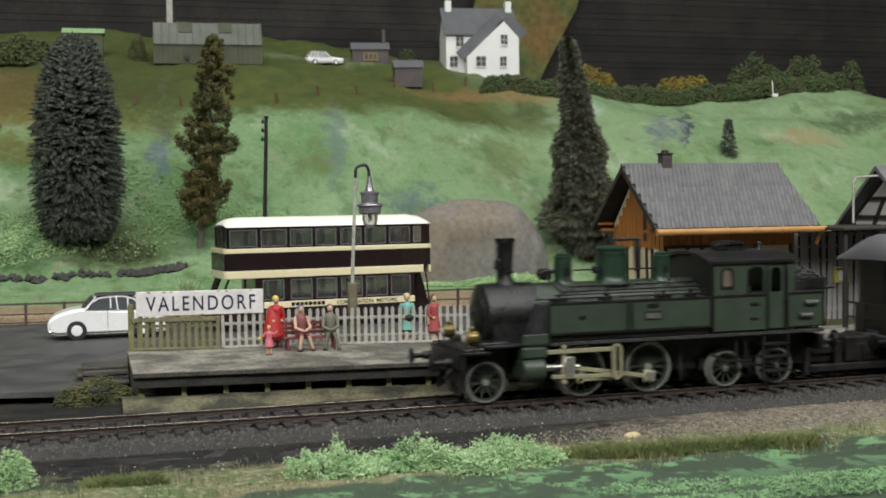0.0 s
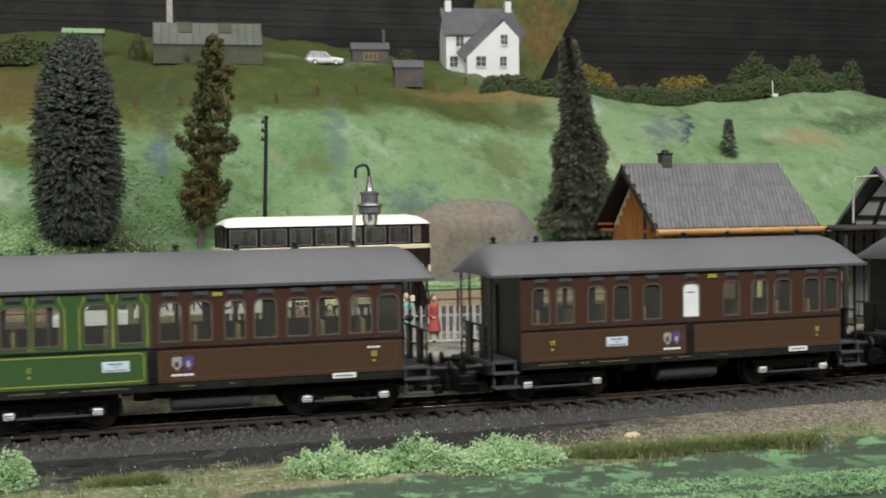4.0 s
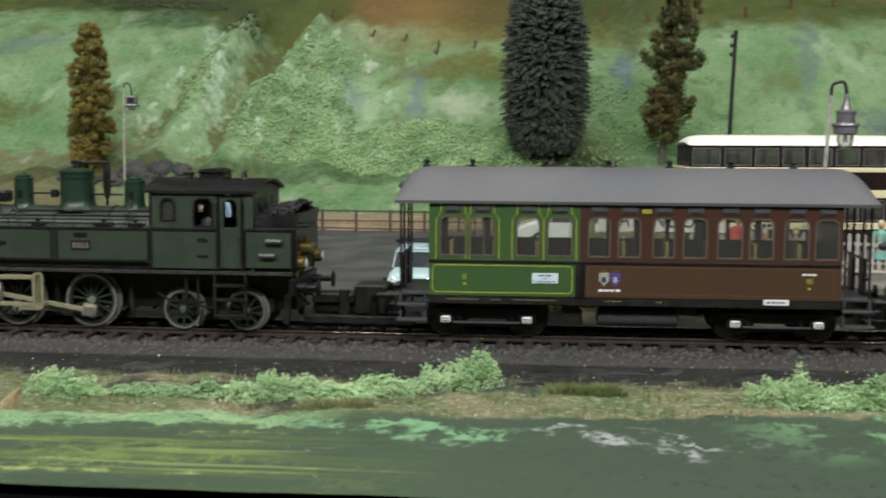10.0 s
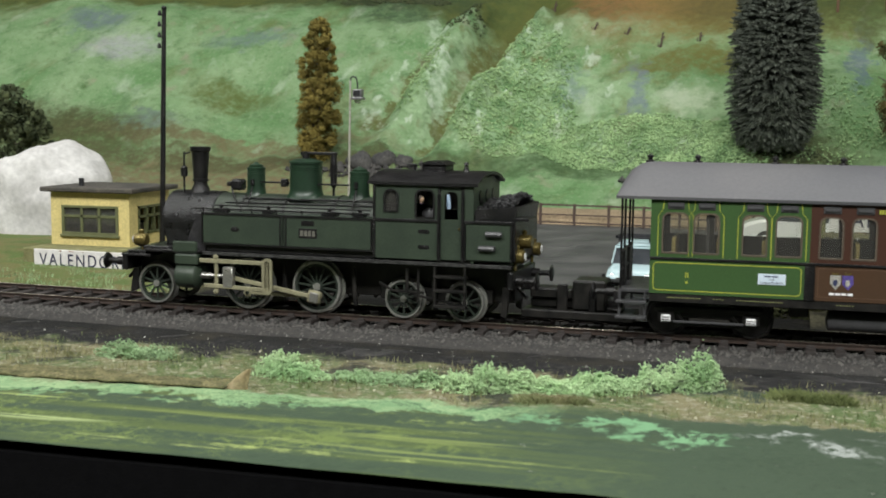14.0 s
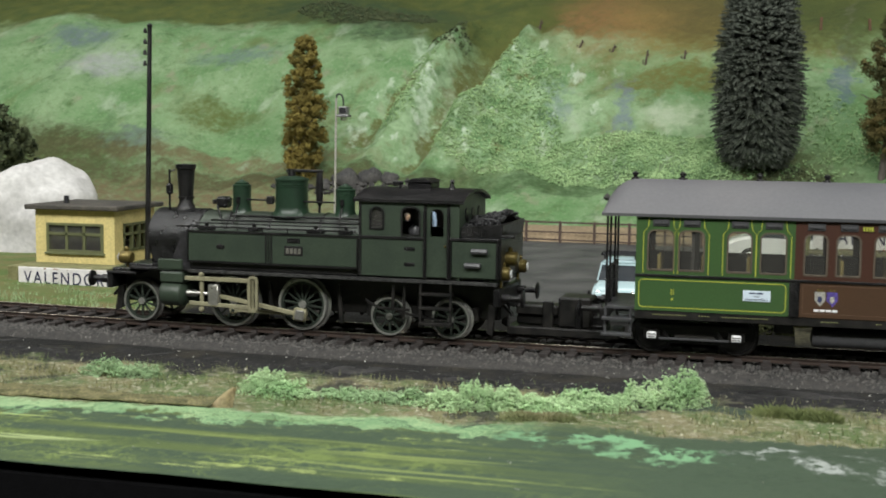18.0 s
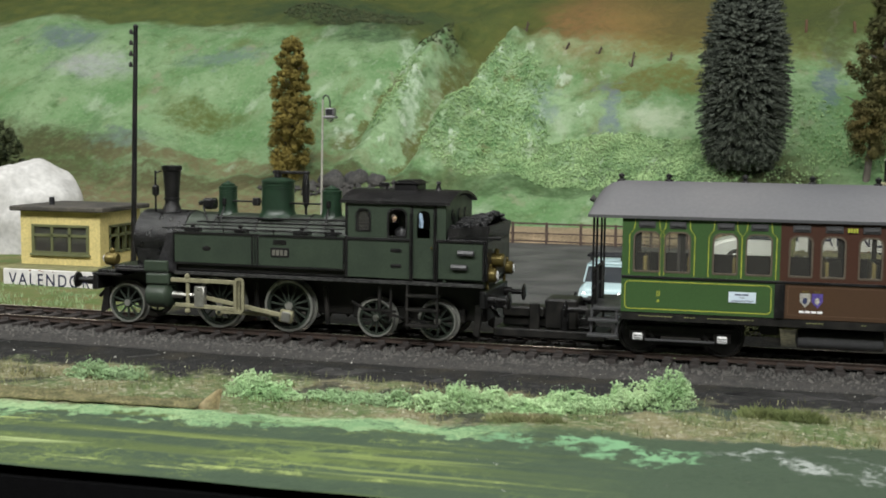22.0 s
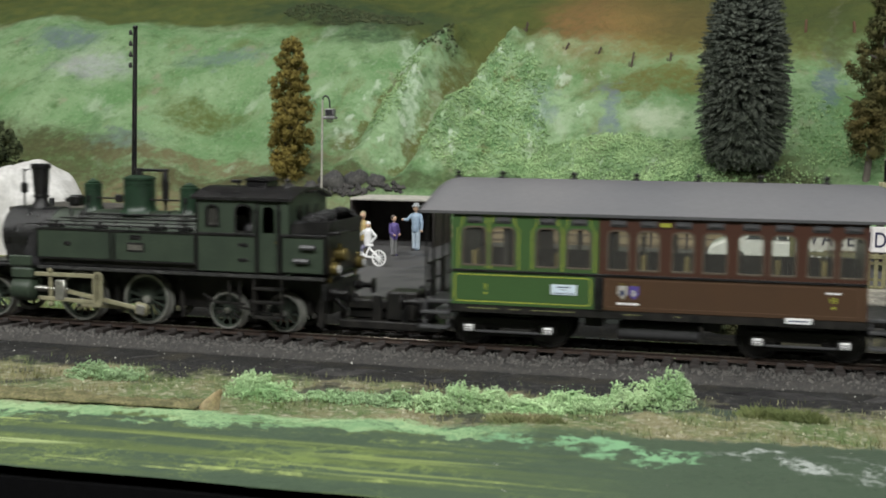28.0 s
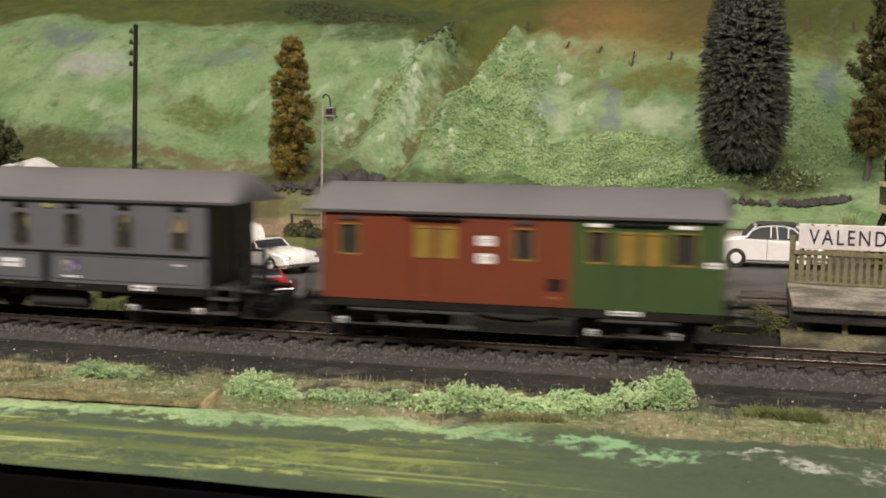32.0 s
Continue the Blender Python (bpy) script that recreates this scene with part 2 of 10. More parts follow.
def node_mask(nt, links, pos, cx, cy, rx, ry, soft=0.35, warp=None, turn=0.0):
    """1 inside an uneven oval on the land (metres), 0 outside."""
    N = nt.nodes
    mp = N.new("ShaderNodeMapping")
    mp.vector_type = "TEXTURE"
    mp.inputs["Location"].default_value = (cx, cy, 0)
    mp.inputs["Scale"].default_value = (rx, ry, 1e6)
    mp.inputs["Rotation"].default_value = (0, 0, turn)
    links.new(warp if warp else pos, mp.inputs["Vector"])
    ln = N.new("ShaderNodeVectorMath")
    ln.operation = "LENGTH"
    links.new(mp.outputs[0], ln.inputs[0])
    mr = N.new("ShaderNodeMapRange")
    mr.interpolation_type = "SMOOTHSTEP"
    mr.inputs["From Min"].default_value, mr.inputs["From Max"].default_value = 1 + soft, 1 - soft
    links.new(ln.outputs["Value"], mr.inputs["Value"])
    return mr.outputs["Result"]


def land_material():
    m = bpy.data.materials.new("flocked_plaster")
    m.use_nodes = True
    nt = m.node_tree
    N, L = nt.nodes, nt.links
    b = N["Principled BSDF"]
    pos = N.new("ShaderNodeNewGeometry").outputs["Position"]
    sep = N.new("ShaderNodeSeparateXYZ")
    L.new(pos, sep.inputs[0])

    def tex(scale, detail=4.0, rough=0.6):
        n = N.new("ShaderNodeTexNoise")
        n.inputs["Scale"].default_value, n.inputs["Detail"].default_value, n.inputs["Roughness"].default_value = scale, detail, rough
        L.new(pos, n.inputs["Vector"])
        return n

    def rng(src, a, c, lo=0.0, hi=1.0):
        r = N.new("ShaderNodeMapRange")
        r.inputs["From Min"].default_value, r.inputs["From Max"].default_value = a, c
        r.inputs["To Min"].default_value, r.inputs["To Max"].default_value = lo, hi
        L.new(src, r.inputs["Value"])
        return r.outputs["Result"]

    def mul(a, c):
        k = N.new("ShaderNodeMath")
        k.operation = "MULTIPLY"
        for i, s in enumerate((a, c)):
            if isinstance(s, (int, float)):
                k.inputs[i].default_value = s
            else:
                L.new(s, k.inputs[i])
        return k.outputs[0]

    def blend(fac, a, c):
        k = N.new("ShaderNodeMix")
        k.data_type = "RGBA"
        for s, i in ((fac, 0), (a, 6), (c, 7)):
            if isinstance(s, tuple):
                k.inputs[i].default_value = (*s, 1)
            else:
                L.new(s, k.inputs[i])
        return k.outputs[2]
    big, mid, fine, grit = tex(14, 4), tex(60, 5, 0.7), tex(420, 4, 0.7), tex(1500, 2)
    wv = N.new("ShaderNodeVectorMath")
    wv.operation = "MULTIPLY_ADD"
    L.new(mid.outputs["Color"], wv.inputs[0])
    wv.inputs[1].default_value = (0.05, 0.05, 0.0)
    L.new(pos, wv.inputs[2])
    wob = N.new("ShaderNodeVectorMath")
    wob.operation = "ADD"
    wob.inputs[1].default_value = (-0.025, -0.025, 0)
    L.new(wv.outputs[0], wob.inputs[0])
    warp = wob.outputs[0]
    # slope face: pale and mid green flock over plaster
    c = blend(rng(big.outputs["Fac"], 0.38, 0.62), (0.120, 0.235, 0.092), (0.225, 0.335, 0.175))
    c = blend(rng(mid.outputs["Fac"], 0.52, 0.72), c, (0.075, 0.145, 0.05))
    c = blend(mul(rng(fine.outputs["Fac"], 0.54, 0.70), 0.5), c, (0.34, 0.43, 0.27))
    c = blend(mul(rng(tex(230, 5, 0.75).outputs["Fac"], 0.54, 0.68), 0.55), c, (0.075, 0.135, 0.048))
    # paler green slope towards the station
    c = blend(mul(rng(sep.outputs["X"], 0.10, 0.26), mul(rng(mid.outputs["Fac"], 0.32, 0.55), 0.6)), c, (0.27, 0.37, 0.20))
    # olive upper meadow
    for k, lo, hi, col in ((0, 0.54, 0.66, (0.12, 0.14, 0.045)), (1, 0.58, 0.70, (0.38, 0.46, 0.33)), (2, 0.60, 0.68, (0.26, 0.25, 0.17)), (3, 0.56, 0.68, (0.075, 0.15, 0.06))):
        pt = tex(24 + 9 * k, 6, 0.65)
        pm = N.new("ShaderNodeMapping")
        pm.inputs["Location"].default_value = (3.1 + k, 1.7, 0)
        pm.inputs["Scale"].default_value = (1.0, 0.55, 0.7)
        L.new(pos, pm.inputs["Vector"])
        L.new(pm.outputs[0], pt.inputs["Vector"])
        c = blend(mul(rng(pt.outputs["Fac"], lo, hi), 0.6), c, col)
    # slanting streaks down the crag: olive gullies and pale bare plaster
    for k, lo, hi, col in ((0, 0.56, 0.64, (0.13, 0.125, 0.045)), (1, 0.60, 0.66, (0.50, 0.58, 0.46))):
        sm = N.new("ShaderNodeMapping")
        sm.inputs["Rotation"].default_value = (0, 0, 0.1)
        sm.inputs["Location"].default_value = (k * 0.7, 0, 0)
        sm.inputs["Scale"].default_value = (1.0, 0.3, 0.6)
        L.new(pos, sm.inputs["Vector"])
        sn = tex(58 + 30 * k, 5, 0.6)
        L.new(sm.outputs[0], sn.inputs["Vector"])
        c = blend(mul(mul(rng(sn.outputs["Fac"], lo, hi), 0.8), node_mask(nt, L, pos, -0.20, 0.485, 0.10, 0.07, 0.5, warp)), c, col)
    wsep = N.new("ShaderNodeSeparateXYZ")
    L.new(warp, wsep.inputs[0])
    # the meadow's lower edge lies higher to the left
    uplow = N.new("ShaderNodeMath")
    uplow.operation = "SUBTRACT"
    L.new(wsep.outputs["Y"], uplow.inputs[0])
    L.new(rng(sep.outputs["X"], -0.15, -0.30, 0.545, 0.588), uplow.inputs[1])
    up = rng(uplow.outputs[0], 0.0, 0.022)
    olive = blend(rng(mid.outputs["Fac"], 0.35, 0.65), (0.105, 0.120, 0.030), (0.058, 0.085, 0.025))
    c = blend(mul(up, rng(sep.outputs["X"], 0.40, 0.31)), c, olive)
    # paler flock colour on the crag's ribs, painting in their lit highlight
    c = blend(mul(mul(node_mask(nt, L, pos, -0.20, 0.480, 0.085, 0.06, 0.5, warp), rng(tex(85, 5, 0.7).outputs["Fac"], 0.44, 0.58)), 0.6), c, (0.34, 0.47, 0.28))
    # olive-brown earth in the gullies, painted darker to put in their shade
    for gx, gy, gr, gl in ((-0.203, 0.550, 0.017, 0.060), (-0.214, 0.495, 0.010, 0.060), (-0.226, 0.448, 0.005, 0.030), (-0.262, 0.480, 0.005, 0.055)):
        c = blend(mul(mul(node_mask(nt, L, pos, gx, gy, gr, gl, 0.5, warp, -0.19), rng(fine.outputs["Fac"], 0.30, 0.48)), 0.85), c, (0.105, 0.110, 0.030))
    sk = tex(170, 5, 0.75)
    speck = rng(sk.outputs["Fac"], 0.34, 0.56, 0.40, 1.0)
    # ovals of other colour: brown field, heather, bare earth, dark scrub, a painted lit patch
    for cx, cy, rx, ry, col, k in (
        (-0.105, 0.612, 0.066, 0.074, (0.25, 0.135, 0.055), 0.85),
        (-0.060, 0.600, 0.050, 0.066, (0.20, 0.145, 0.045), 0.75),
        (-0.060, 0.500, 0.052, 0.013, (0.13, 0.115, 0.028), 0.85),
        (-0.010, 0.545, 0.070, 0.024, (0.17, 0.13, 0.03), 0.8),
        (-0.175, 0.605, 0.014, 0.055, (0.06, 0.09, 0.02), 0.8),
        (-0.330, 0.640, 0.090, 0.040, (0.035, 0.062, 0.028), 0.9),
        (-0.300, 0.588, 0.030, 0.022, (0.035, 0.062, 0.028), 0.85),
        (0.170, 0.515, 0.007, 0.048, (0.125, 0.150, 0.180), 0.55),
        (0.046, 0.500, 0.006, 0.036, (0.090, 0.110, 0.190), 0.65),
        (0.055, 0.575, 0.009, 0.045, (0.055, 0.075, 0.025), 0.8),
        (0.055, 0.590, 0.0025, 0.040, (0.24, 0.23, 0.17), 0.7),
        (0.215, 0.458, 0.020, 0.011, (0.075, 0.100, 0.135), 0.7),
        (0.447, 0.553, 0.007, 0.036, (0.13, 0.15, 0.18), 0.85),
        (0.470, 0.560, 0.006, 0.032, (0.15, 0.17, 0.21), 0.85),
        (0.480, 0.575, 0.003, 0.055, (0.035, 0.045, 0.04), 0.85),
        (0.404, 0.601, 0.012, 0.012, (0.42, 0.50, 0.46), 0.8),
        (0.353, 0.608, 0.012, 0.034, (0.065, 0.085, 0.028), 0.85),
        (-0.095, 0.478, 0.006, 0.026, (0.14, 0.17, 0.22), 0.7),
        (-0.140, 0.480, 0.005, 0.020, (0.15, 0.19, 0.22), 0.5),
        # pale oval: a lit patch of slope put into the colour
        (-0.060, 0.466, 0.018, 0.010, (0.44, 0.50, 0.36), 0.6),
        (-0.210, 0.470, 0.006, 0.040, (0.44, 0.56, 0.38), 0.5),
        (-0.246, 0.520, 0.006, 0.060, (0.48, 0.58, 0.44), 0.7),
        (-0.545, 0.555, 0.028, 0.016, (0.12, 0.15, 0.18), 0.75),
        (-0.505, 0.520, 0.030, 0.016, (0.34, 0.34, 0.36), 0.65),
        (-0.400, 0.540, 0.034, 0.010, (0.13, 0.17, 0.18), 0.6),
        (-0.436, 0.437, 0.022, 0.010, (0.16, 0.19, 0.22), 0.6),
        (-0.392, 0.480, 0.034, 0.013, (0.085, 0.105, 0.022), 0.85),
        (-0.500, 0.418, 0.060, 0.020, (0.075, 0.085, 0.024), 0.9),
        (-0.300, 0.404, 0.080, 0.012, (0.07, 0.075, 0.03), 0.8),
        (-0.120, 0.404, 0.180, 0.013, (0.040, 0.075, 0.026), 0.8),
        (0.012, 0.410, 0.032, 0.022, (0.060, 0.065, 0.024), 0.85),
        (0.330, 0.640, 0.070, 0.018, (0.28, 0.17, 0.07), 0.75),
        (0.570, 0.532, 0.030, 0.012, (0.33, 0.24, 0.12), 0.7),
        (0.640, 0.560, 0.060, 0.014, (0.05, 0.08, 0.03), 0.8),
        (0.210, 0.750, 0.060, 0.018, (0.19, 0.26, 0.15), 0.7),
        (0.030, 0.575, 0.045, 0.045, (0.060, 0.078, 0.024), 0.9),
        (-0.365, 0.372, 0.130, 0.030, (0.15, 0.115, 0.062), 0.95),
        (-0.360, 0.402, 0.140, 0.010, (0.080, 0.075, 0.034), 0.9),
        (-0.370, 0.424, 0.120, 0.008, (0.155, 0.120, 0.062), 0.85),
        (-0.530, 0.425, 0.120, 0.022, (0.055, 0.062, 0.025), 0.8),
        (0.000, 0.660, 0.110, 0.070, (0.060, 0.075, 0.022), 0.75),
        (-0.045, 0.580, 0.030, 0.040, (0.085, 0.075, 0.026), 0.8),
    ):
        turn = -math.atan2(cx, cy + 0.345) if ry > rx else 0.0
        c = blend(mul(mul(node_mask(nt, L, pos, cx, cy, rx, ry, 0.55, warp, turn), speck), k), c, col)
    # earth and cinders by the line, painted board at the front edge
    near = rng(sep.outputs["Y"], 0.325, 0.305)
    earth = blend(rng(mid.outputs["Fac"], 0.4, 0.6), (0.16, 0.125, 0.075), (0.09, 0.10, 0.05))
    dark = blend(rng(mid.outputs["Fac"], 0.45, 0.65), (0.013, 0.013, 0.012), (0.036, 0.032, 0.024))
    lawn = blend(rng(mid.outputs["Fac"], 0.4, 0.6), (0.10, 0.15, 0.045), (0.17, 0.155, 0.065))
    earth = blend(rng(sep.outputs["Y"], 0.075, 0.066), earth, dark)
    earth = blend(mul(rng(sep.outputs["X"], -0.195, -0.215), rng(sep.outputs["Y"], 0.022, 0.032)), earth, lawn)
    c = blend(near, c, earth)
    wy = N.new("ShaderNodeSeparateXYZ")
    L.new(warp, wy.inputs[0])
    cinder = rng(wy.outputs["Y"], -0.030, -0.036)
    ck = blend(rng(fine.outputs["Fac"], 0.5, 0.7), (0.016, 0.016, 0.016), (0.055, 0.052, 0.050))
    c = blend(cinder, c, ck)
    verge = rng(wy.outputs["Y"], -0.047, -0.055)
    vg = blend(rng(mid.outputs["Fac"], 0.42, 0.6), (0.205, 0.188, 0.105), (0.100, 0.145, 0.055))
    vg = blend(mul(rng(fine.outputs["Fac"], 0.5, 0.65), 0.8), vg, (0.36, 0.34, 0.25))
    gravel = blend(rng(fine.outputs["Fac"], 0.42, 0.62), (0.13, 0.112, 0.085), (0.32, 0.275, 0.205))
    c = blend(mul(node_mask(nt, L, pos, 0.250, -0.040, 0.105, 0.018, 0.5, warp), 0.9), c, gravel)
    vd = tex(40, 5, 0.7)
    vg = blend(mul(rng(vd.outputs["Fac"], 0.56, 0.62), 0.85), vg, (0.030, 0.034, 0.028))
    c = blend(verge, c, vg)
    # painted board: its rear edge runs aslant under the scenery mat
    yy = N.new("ShaderNodeMath")
    yy.operation = "SUBTRACT"
    half = N.new("ShaderNodeMath")
    half.operation = "MULTIPLY_ADD"
    L.new(wy.outputs["Y"], half.inputs[0])
    half.inputs[1].default_value = 0.5
    L.new(mul(sep.outputs["Y"], 0.5), half.inputs[2])
    L.new(half.outputs[0], yy.inputs[0])
    L.new(rng(sep.outputs["X"], -0.17, 0.15, -0.093, -0.071), yy.inputs[1])
    yy = yy.outputs[0]
    board = rng(yy, 0.0015, -0.0015)

    def streak(sx, sy, turn, src=None, detail=4.0):
        st = N.new("ShaderNodeTexNoise")
        mp = N.new("ShaderNodeMapping")
        mp.inputs["Scale"].default_value = (sx, sy, 60)
        mp.inputs["Rotation"].default_value = (0, 0, turn)
        L.new(src or pos, mp.inputs["Vector"])
        L.new(mp.outputs[0], st.inputs["Vector"])
        st.inputs["Scale"].default_value, st.inputs["Detail"].default_value = 1.0, detail
        return st.outputs["Fac"]
    st, s2, s3 = streak(10, 260, 0.03), streak(26, 420, -0.02, warp, 5.0), streak(16, 520, 0.01, None, 5.0)
    pk = tex(75, 6, 0.7)
    left = rng(sep.outputs["X"], -0.02, -0.07)
    pb = blend(mul(rng(sep.outputs["X"], -0.05, 0.03), 0.8), (0.060, 0.088, 0.056), (0.056, 0.078, 0.054))
    pb = blend(mul(rng(st, 0.48, 0.60), mul(left, 0.55)), pb, (0.125, 0.165, 0.050))
    pb = blend(mul(mul(rng(s2, 0.55, 0.62), rng(pk.outputs["Fac"], 0.40, 0.58)), mul(left, 0.85)), pb, (0.165, 0.220, 0.072))
    pb = blend(mul(mul(rng(s3, 0.60, 0.65), rng(pk.outputs["Fac"], 0.48, 0.58)), mul(left, 0.85)), pb, (0.36, 0.43, 0.15))
    pb = blend(mul(rng(s2, 0.44, 0.36), 0.5), pb, (0.045, 0.068, 0.045))
    # single brush strokes
    for cx, cy, rx, ry, turn, col, k in (
        (-0.078, -0.1208, 0.034, 0.0007, -0.02, (0.25, 0.31, 0.10), 0.6),
        (-0.075, -0.1236, 0.026, 0.0005, -0.02, (0.25, 0.31, 0.10), 0.6),
        (-0.150, -0.1175, 0.016, 0.0022, 0.10, (0.40, 0.48, 0.22), 0.8),
        (-0.110, -0.1075, 0.030, 0.0012, 0.03, (0.25, 0.31, 0.10), 0.6),
        (-0.070, -0.1130, 0.020, 0.0015, 0.02, (0.25, 0.31, 0.10), 0.6),
    ):
        c0 = node_mask(nt, L, pos, cx, cy, rx, ry, 0.5, None, turn)
        pb = blend(mul(mul(c0, rng(s3, 0.46, 0.54)), k), pb, col)
    # mint paint along the mat's edge, ragged below
    rag = N.new("ShaderNodeMath")
    rag.operation = "MULTIPLY_ADD"
    L.new(pk.outputs["Fac"], rag.inputs[0])
    rag.inputs[1].default_value = 0.034
    L.new(yy, rag.inputs[2])
    mint = mul(mul(rng(rag.outputs[0], 0.0085, 0.0098), rng(sep.outputs["X"], -0.045, -0.060)), rng(s2, 0.38, 0.46))
    pb = blend(mul(mint, 0.9), pb, blend(rng(s2, 0.46, 0.62), (0.165, 0.30, 0.15), (0.32, 0.45, 0.24)))
    edge = mul(mul(rng(yy, -0.034, -0.010), rng(pk.outputs["Fac"], 0.54, 0.57)), rng(sep.outputs["X"], 0.03, 0.06))
    pb = blend(mul(edge, 0.8), pb, (0.17, 0.33, 0.16))
    for cx, cy, rx, ry, turn in ((-0.034, -0.0950, 0.013, 0.0030, -0.1), (-0.022, -0.0970, 0.012, 0.0034, 0.1)):
        pb = blend(mul(mul(node_mask(nt, L, pos, cx, cy, rx, ry, 0.5, warp, turn), rng(pk.outputs["Fac"], 0.44, 0.47)), 0.9), pb, (0.19, 0.37, 0.20))
    for cx, cy, rx, ry, turn in ((0.008, -0.0940, 0.010, 0.0016, 0.05), (0.017, -0.1020, 0.012, 0.0020, -0.55), (0.030, -0.0985, 0.010, 0.0012, -0.2)):
        pb = blend(mul(mul(node_mask(nt, L, pos, cx, cy, rx, ry, 0.6, warp, turn), rng(pk.outputs["Fac"], 0.48, 0.57)), 0.6), pb, (0.50, 0.53, 0.51))
    right = rng(sep.outputs["X"], -0.05, 0.03)
    pb = blend(mul(mul(right, rng(fine.outputs["Fac"], 0.60, 0.66)), 0.7), pb, (0.018, 0.026, 0.018))
    pb = blend(mul(rng(fine.outputs["Fac"], 0.70, 0.73), 0.7), pb, (0.50, 0.52, 0.45))
    # bare dark green paint between the bushes
    c = blend(mul(node_mask(nt, L, pos, -0.010, -0.057, 0.024, 0.006, 0.4, warp), 0.9), c, (0.040, 0.058, 0.044))
    c = blend(board, c, pb)
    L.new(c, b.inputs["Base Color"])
    b.inputs["Specular IOR Level"].default_value = 0.25
    L.new(rng(board, 0.0, 1.0, 0.95, 0.45), b.inputs["Roughness"])
    add = N.new("ShaderNodeMath")
    add.operation = "MULTIPLY_ADD"
    L.new(fine.outputs["Fac"], add.inputs[0])
    add.inputs[1].default_value = 0.45
    mb = N.new("ShaderNodeMath")
    mb.operation = "MULTIPLY_ADD"
    L.new(tex(150, 4, 0.6).outputs["Fac"], mb.inputs[0])
    mb.inputs[1].default_value = 1.5
    L.new(mul(grit.outputs["Fac"], 0.4), mb.inputs[2])
    L.new(mb.outputs[0], add.inputs[2])
    bp = N.new("ShaderNodeBump")
    L.new(rng(board, 0.0, 1.0, 0.9, 0.12), bp.inputs["Strength"])
    bp.inputs["Distance"].default_value = 0.0022
    L.new(add.outputs[0], bp.inputs["Height"])
    L.new(bp.outputs["Normal"], b.inputs["Normal"])
    return m


LAND = land_material()


def build_land():
    xs = [-1500, -1300, -1150, -1020] + [x for x in range(-930, 931, 5)] + [1020, 1150, 1300, 1500]
    ys = [-134, -131, -127] + [y for y in range(-121, 48, 5)] + [y for y in range(60, 300, 24)] + [y for y in range(302, 700, 5)] + [y for y in range(705, 1160, 14)]
    verts = [(x * MM, y * MM, uneven(x, y) * MM) for y in ys for x in xs]
    w = len(xs)
    faces = [(j * w + i, j * w + i + 1, (j + 1) * w + i + 1, (j + 1) * w + i) for j in range(len(ys) - 1) for i in range(w - 1)]
    # solid board below: front, sides and back
    me = bpy.data.meshes.new("ground")
    me.from_pydata(verts, [], faces)
    me.materials.append(LAND)
    me.shade_smooth()
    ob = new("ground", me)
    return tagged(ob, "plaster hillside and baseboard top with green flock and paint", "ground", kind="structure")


build_land()

FASCIA = mat("black_fascia_cloth", (0.0022, 0.0022, 0.0026), 0.9, var=0.3, bump=0.3, spec=0.1)
bm = bm_new()
box(bm, -1500, 1500, -133.5, -121, -260, -9.5)
tagged(solo("baseboard_fascia", bm, FASCIA, "black cloth-covered front edge of the baseboard", "fascia"), kind="structure")

# dark boarded backdrop behind the hill
BACKDROP = mat("dark_backdrop_boards", (0.021, 0.018, 0.015), 0.8, var=0.5, scale=20, fine=200, bump=0.4, each=0.30)
bd = thing("backdrop", "near-black horizontal boards closing the layout's rear", "backdrop", kind="structure")
for i in range(74):
    bm = bm_new()
    box(bm, -1600, 1600, 1120 - (i % 3) * 0.7, 1134, 140 + i * 7, 146.9 + i * 7)
    part("board", bm, BACKDROP, bd)

# the hall round the layout
HALL = mat("hall_wall_paint", (0.20, 0.19, 0.18), 0.8, var=0.15, scale=6, fine=60)
FLOOR = mat("hall_floor_vinyl", (0.10, 0.09, 0.085), 0.5, var=0.3, scale=5, fine=80)
CEIL = mat("hall_ceiling_board", (0.5, 0.5, 0.48), 0.9, var=0.1, scale=5, fine=60)
for nm, b6 in (("wall_south", (-3600, 3600, -3100, -3000, -1000, 1900)), ("wall_north", (-3600, 3600, 2000, 2100, -1000, 1900)), ("wall_west", (-3600, -3500, -3000, 2000, -1000, 1900)), ("wall_east", (3500, 3600, -3000, 2000, -1000, 1900))):
    bm = bm_new()
    box(bm, *b6)
    solo(nm, bm, HALL, "plain grey-painted hall wall", "wall", kind="structure")
bm = bm_new()
box(bm, -3600, 3600, -3100, 2100, -1100, -1000)
solo("floor", bm, FLOOR, "dark vinyl hall floor", "floor", kind="structure")
bm = bm_new()
box(bm, -3600, 3600, -3100, 2100, 1900, 2000)
solo("ceiling", bm, CEIL, "off-white hall ceiling boards", "ceiling", kind="structure")

# ---- running line: ballast, sleepers, rails ----
BALLAST = mat("black_ballast", (0.020, 0.019, 0.018), 0.85, var=0.5, scale=500, fine=1800, bump=0.9, second=(0.045, 0.041, 0.037))
SLEEPER = mat("rusty_sleeper", (0.036, 0.029, 0.026), 0.7, var=0.45, scale=300, fine=2200, bump=0.5)
RAIL = mat("rusty_rail", (0.062, 0.044, 0.036), 0.45, metal=0.3, var=0.35, scale=300)
RAILTOP = mat("worn_rail_head", (0.35, 0.30, 0.25), 0.28, metal=0.9, var=0.25, scale=500)
X0, X1 = -900, 900


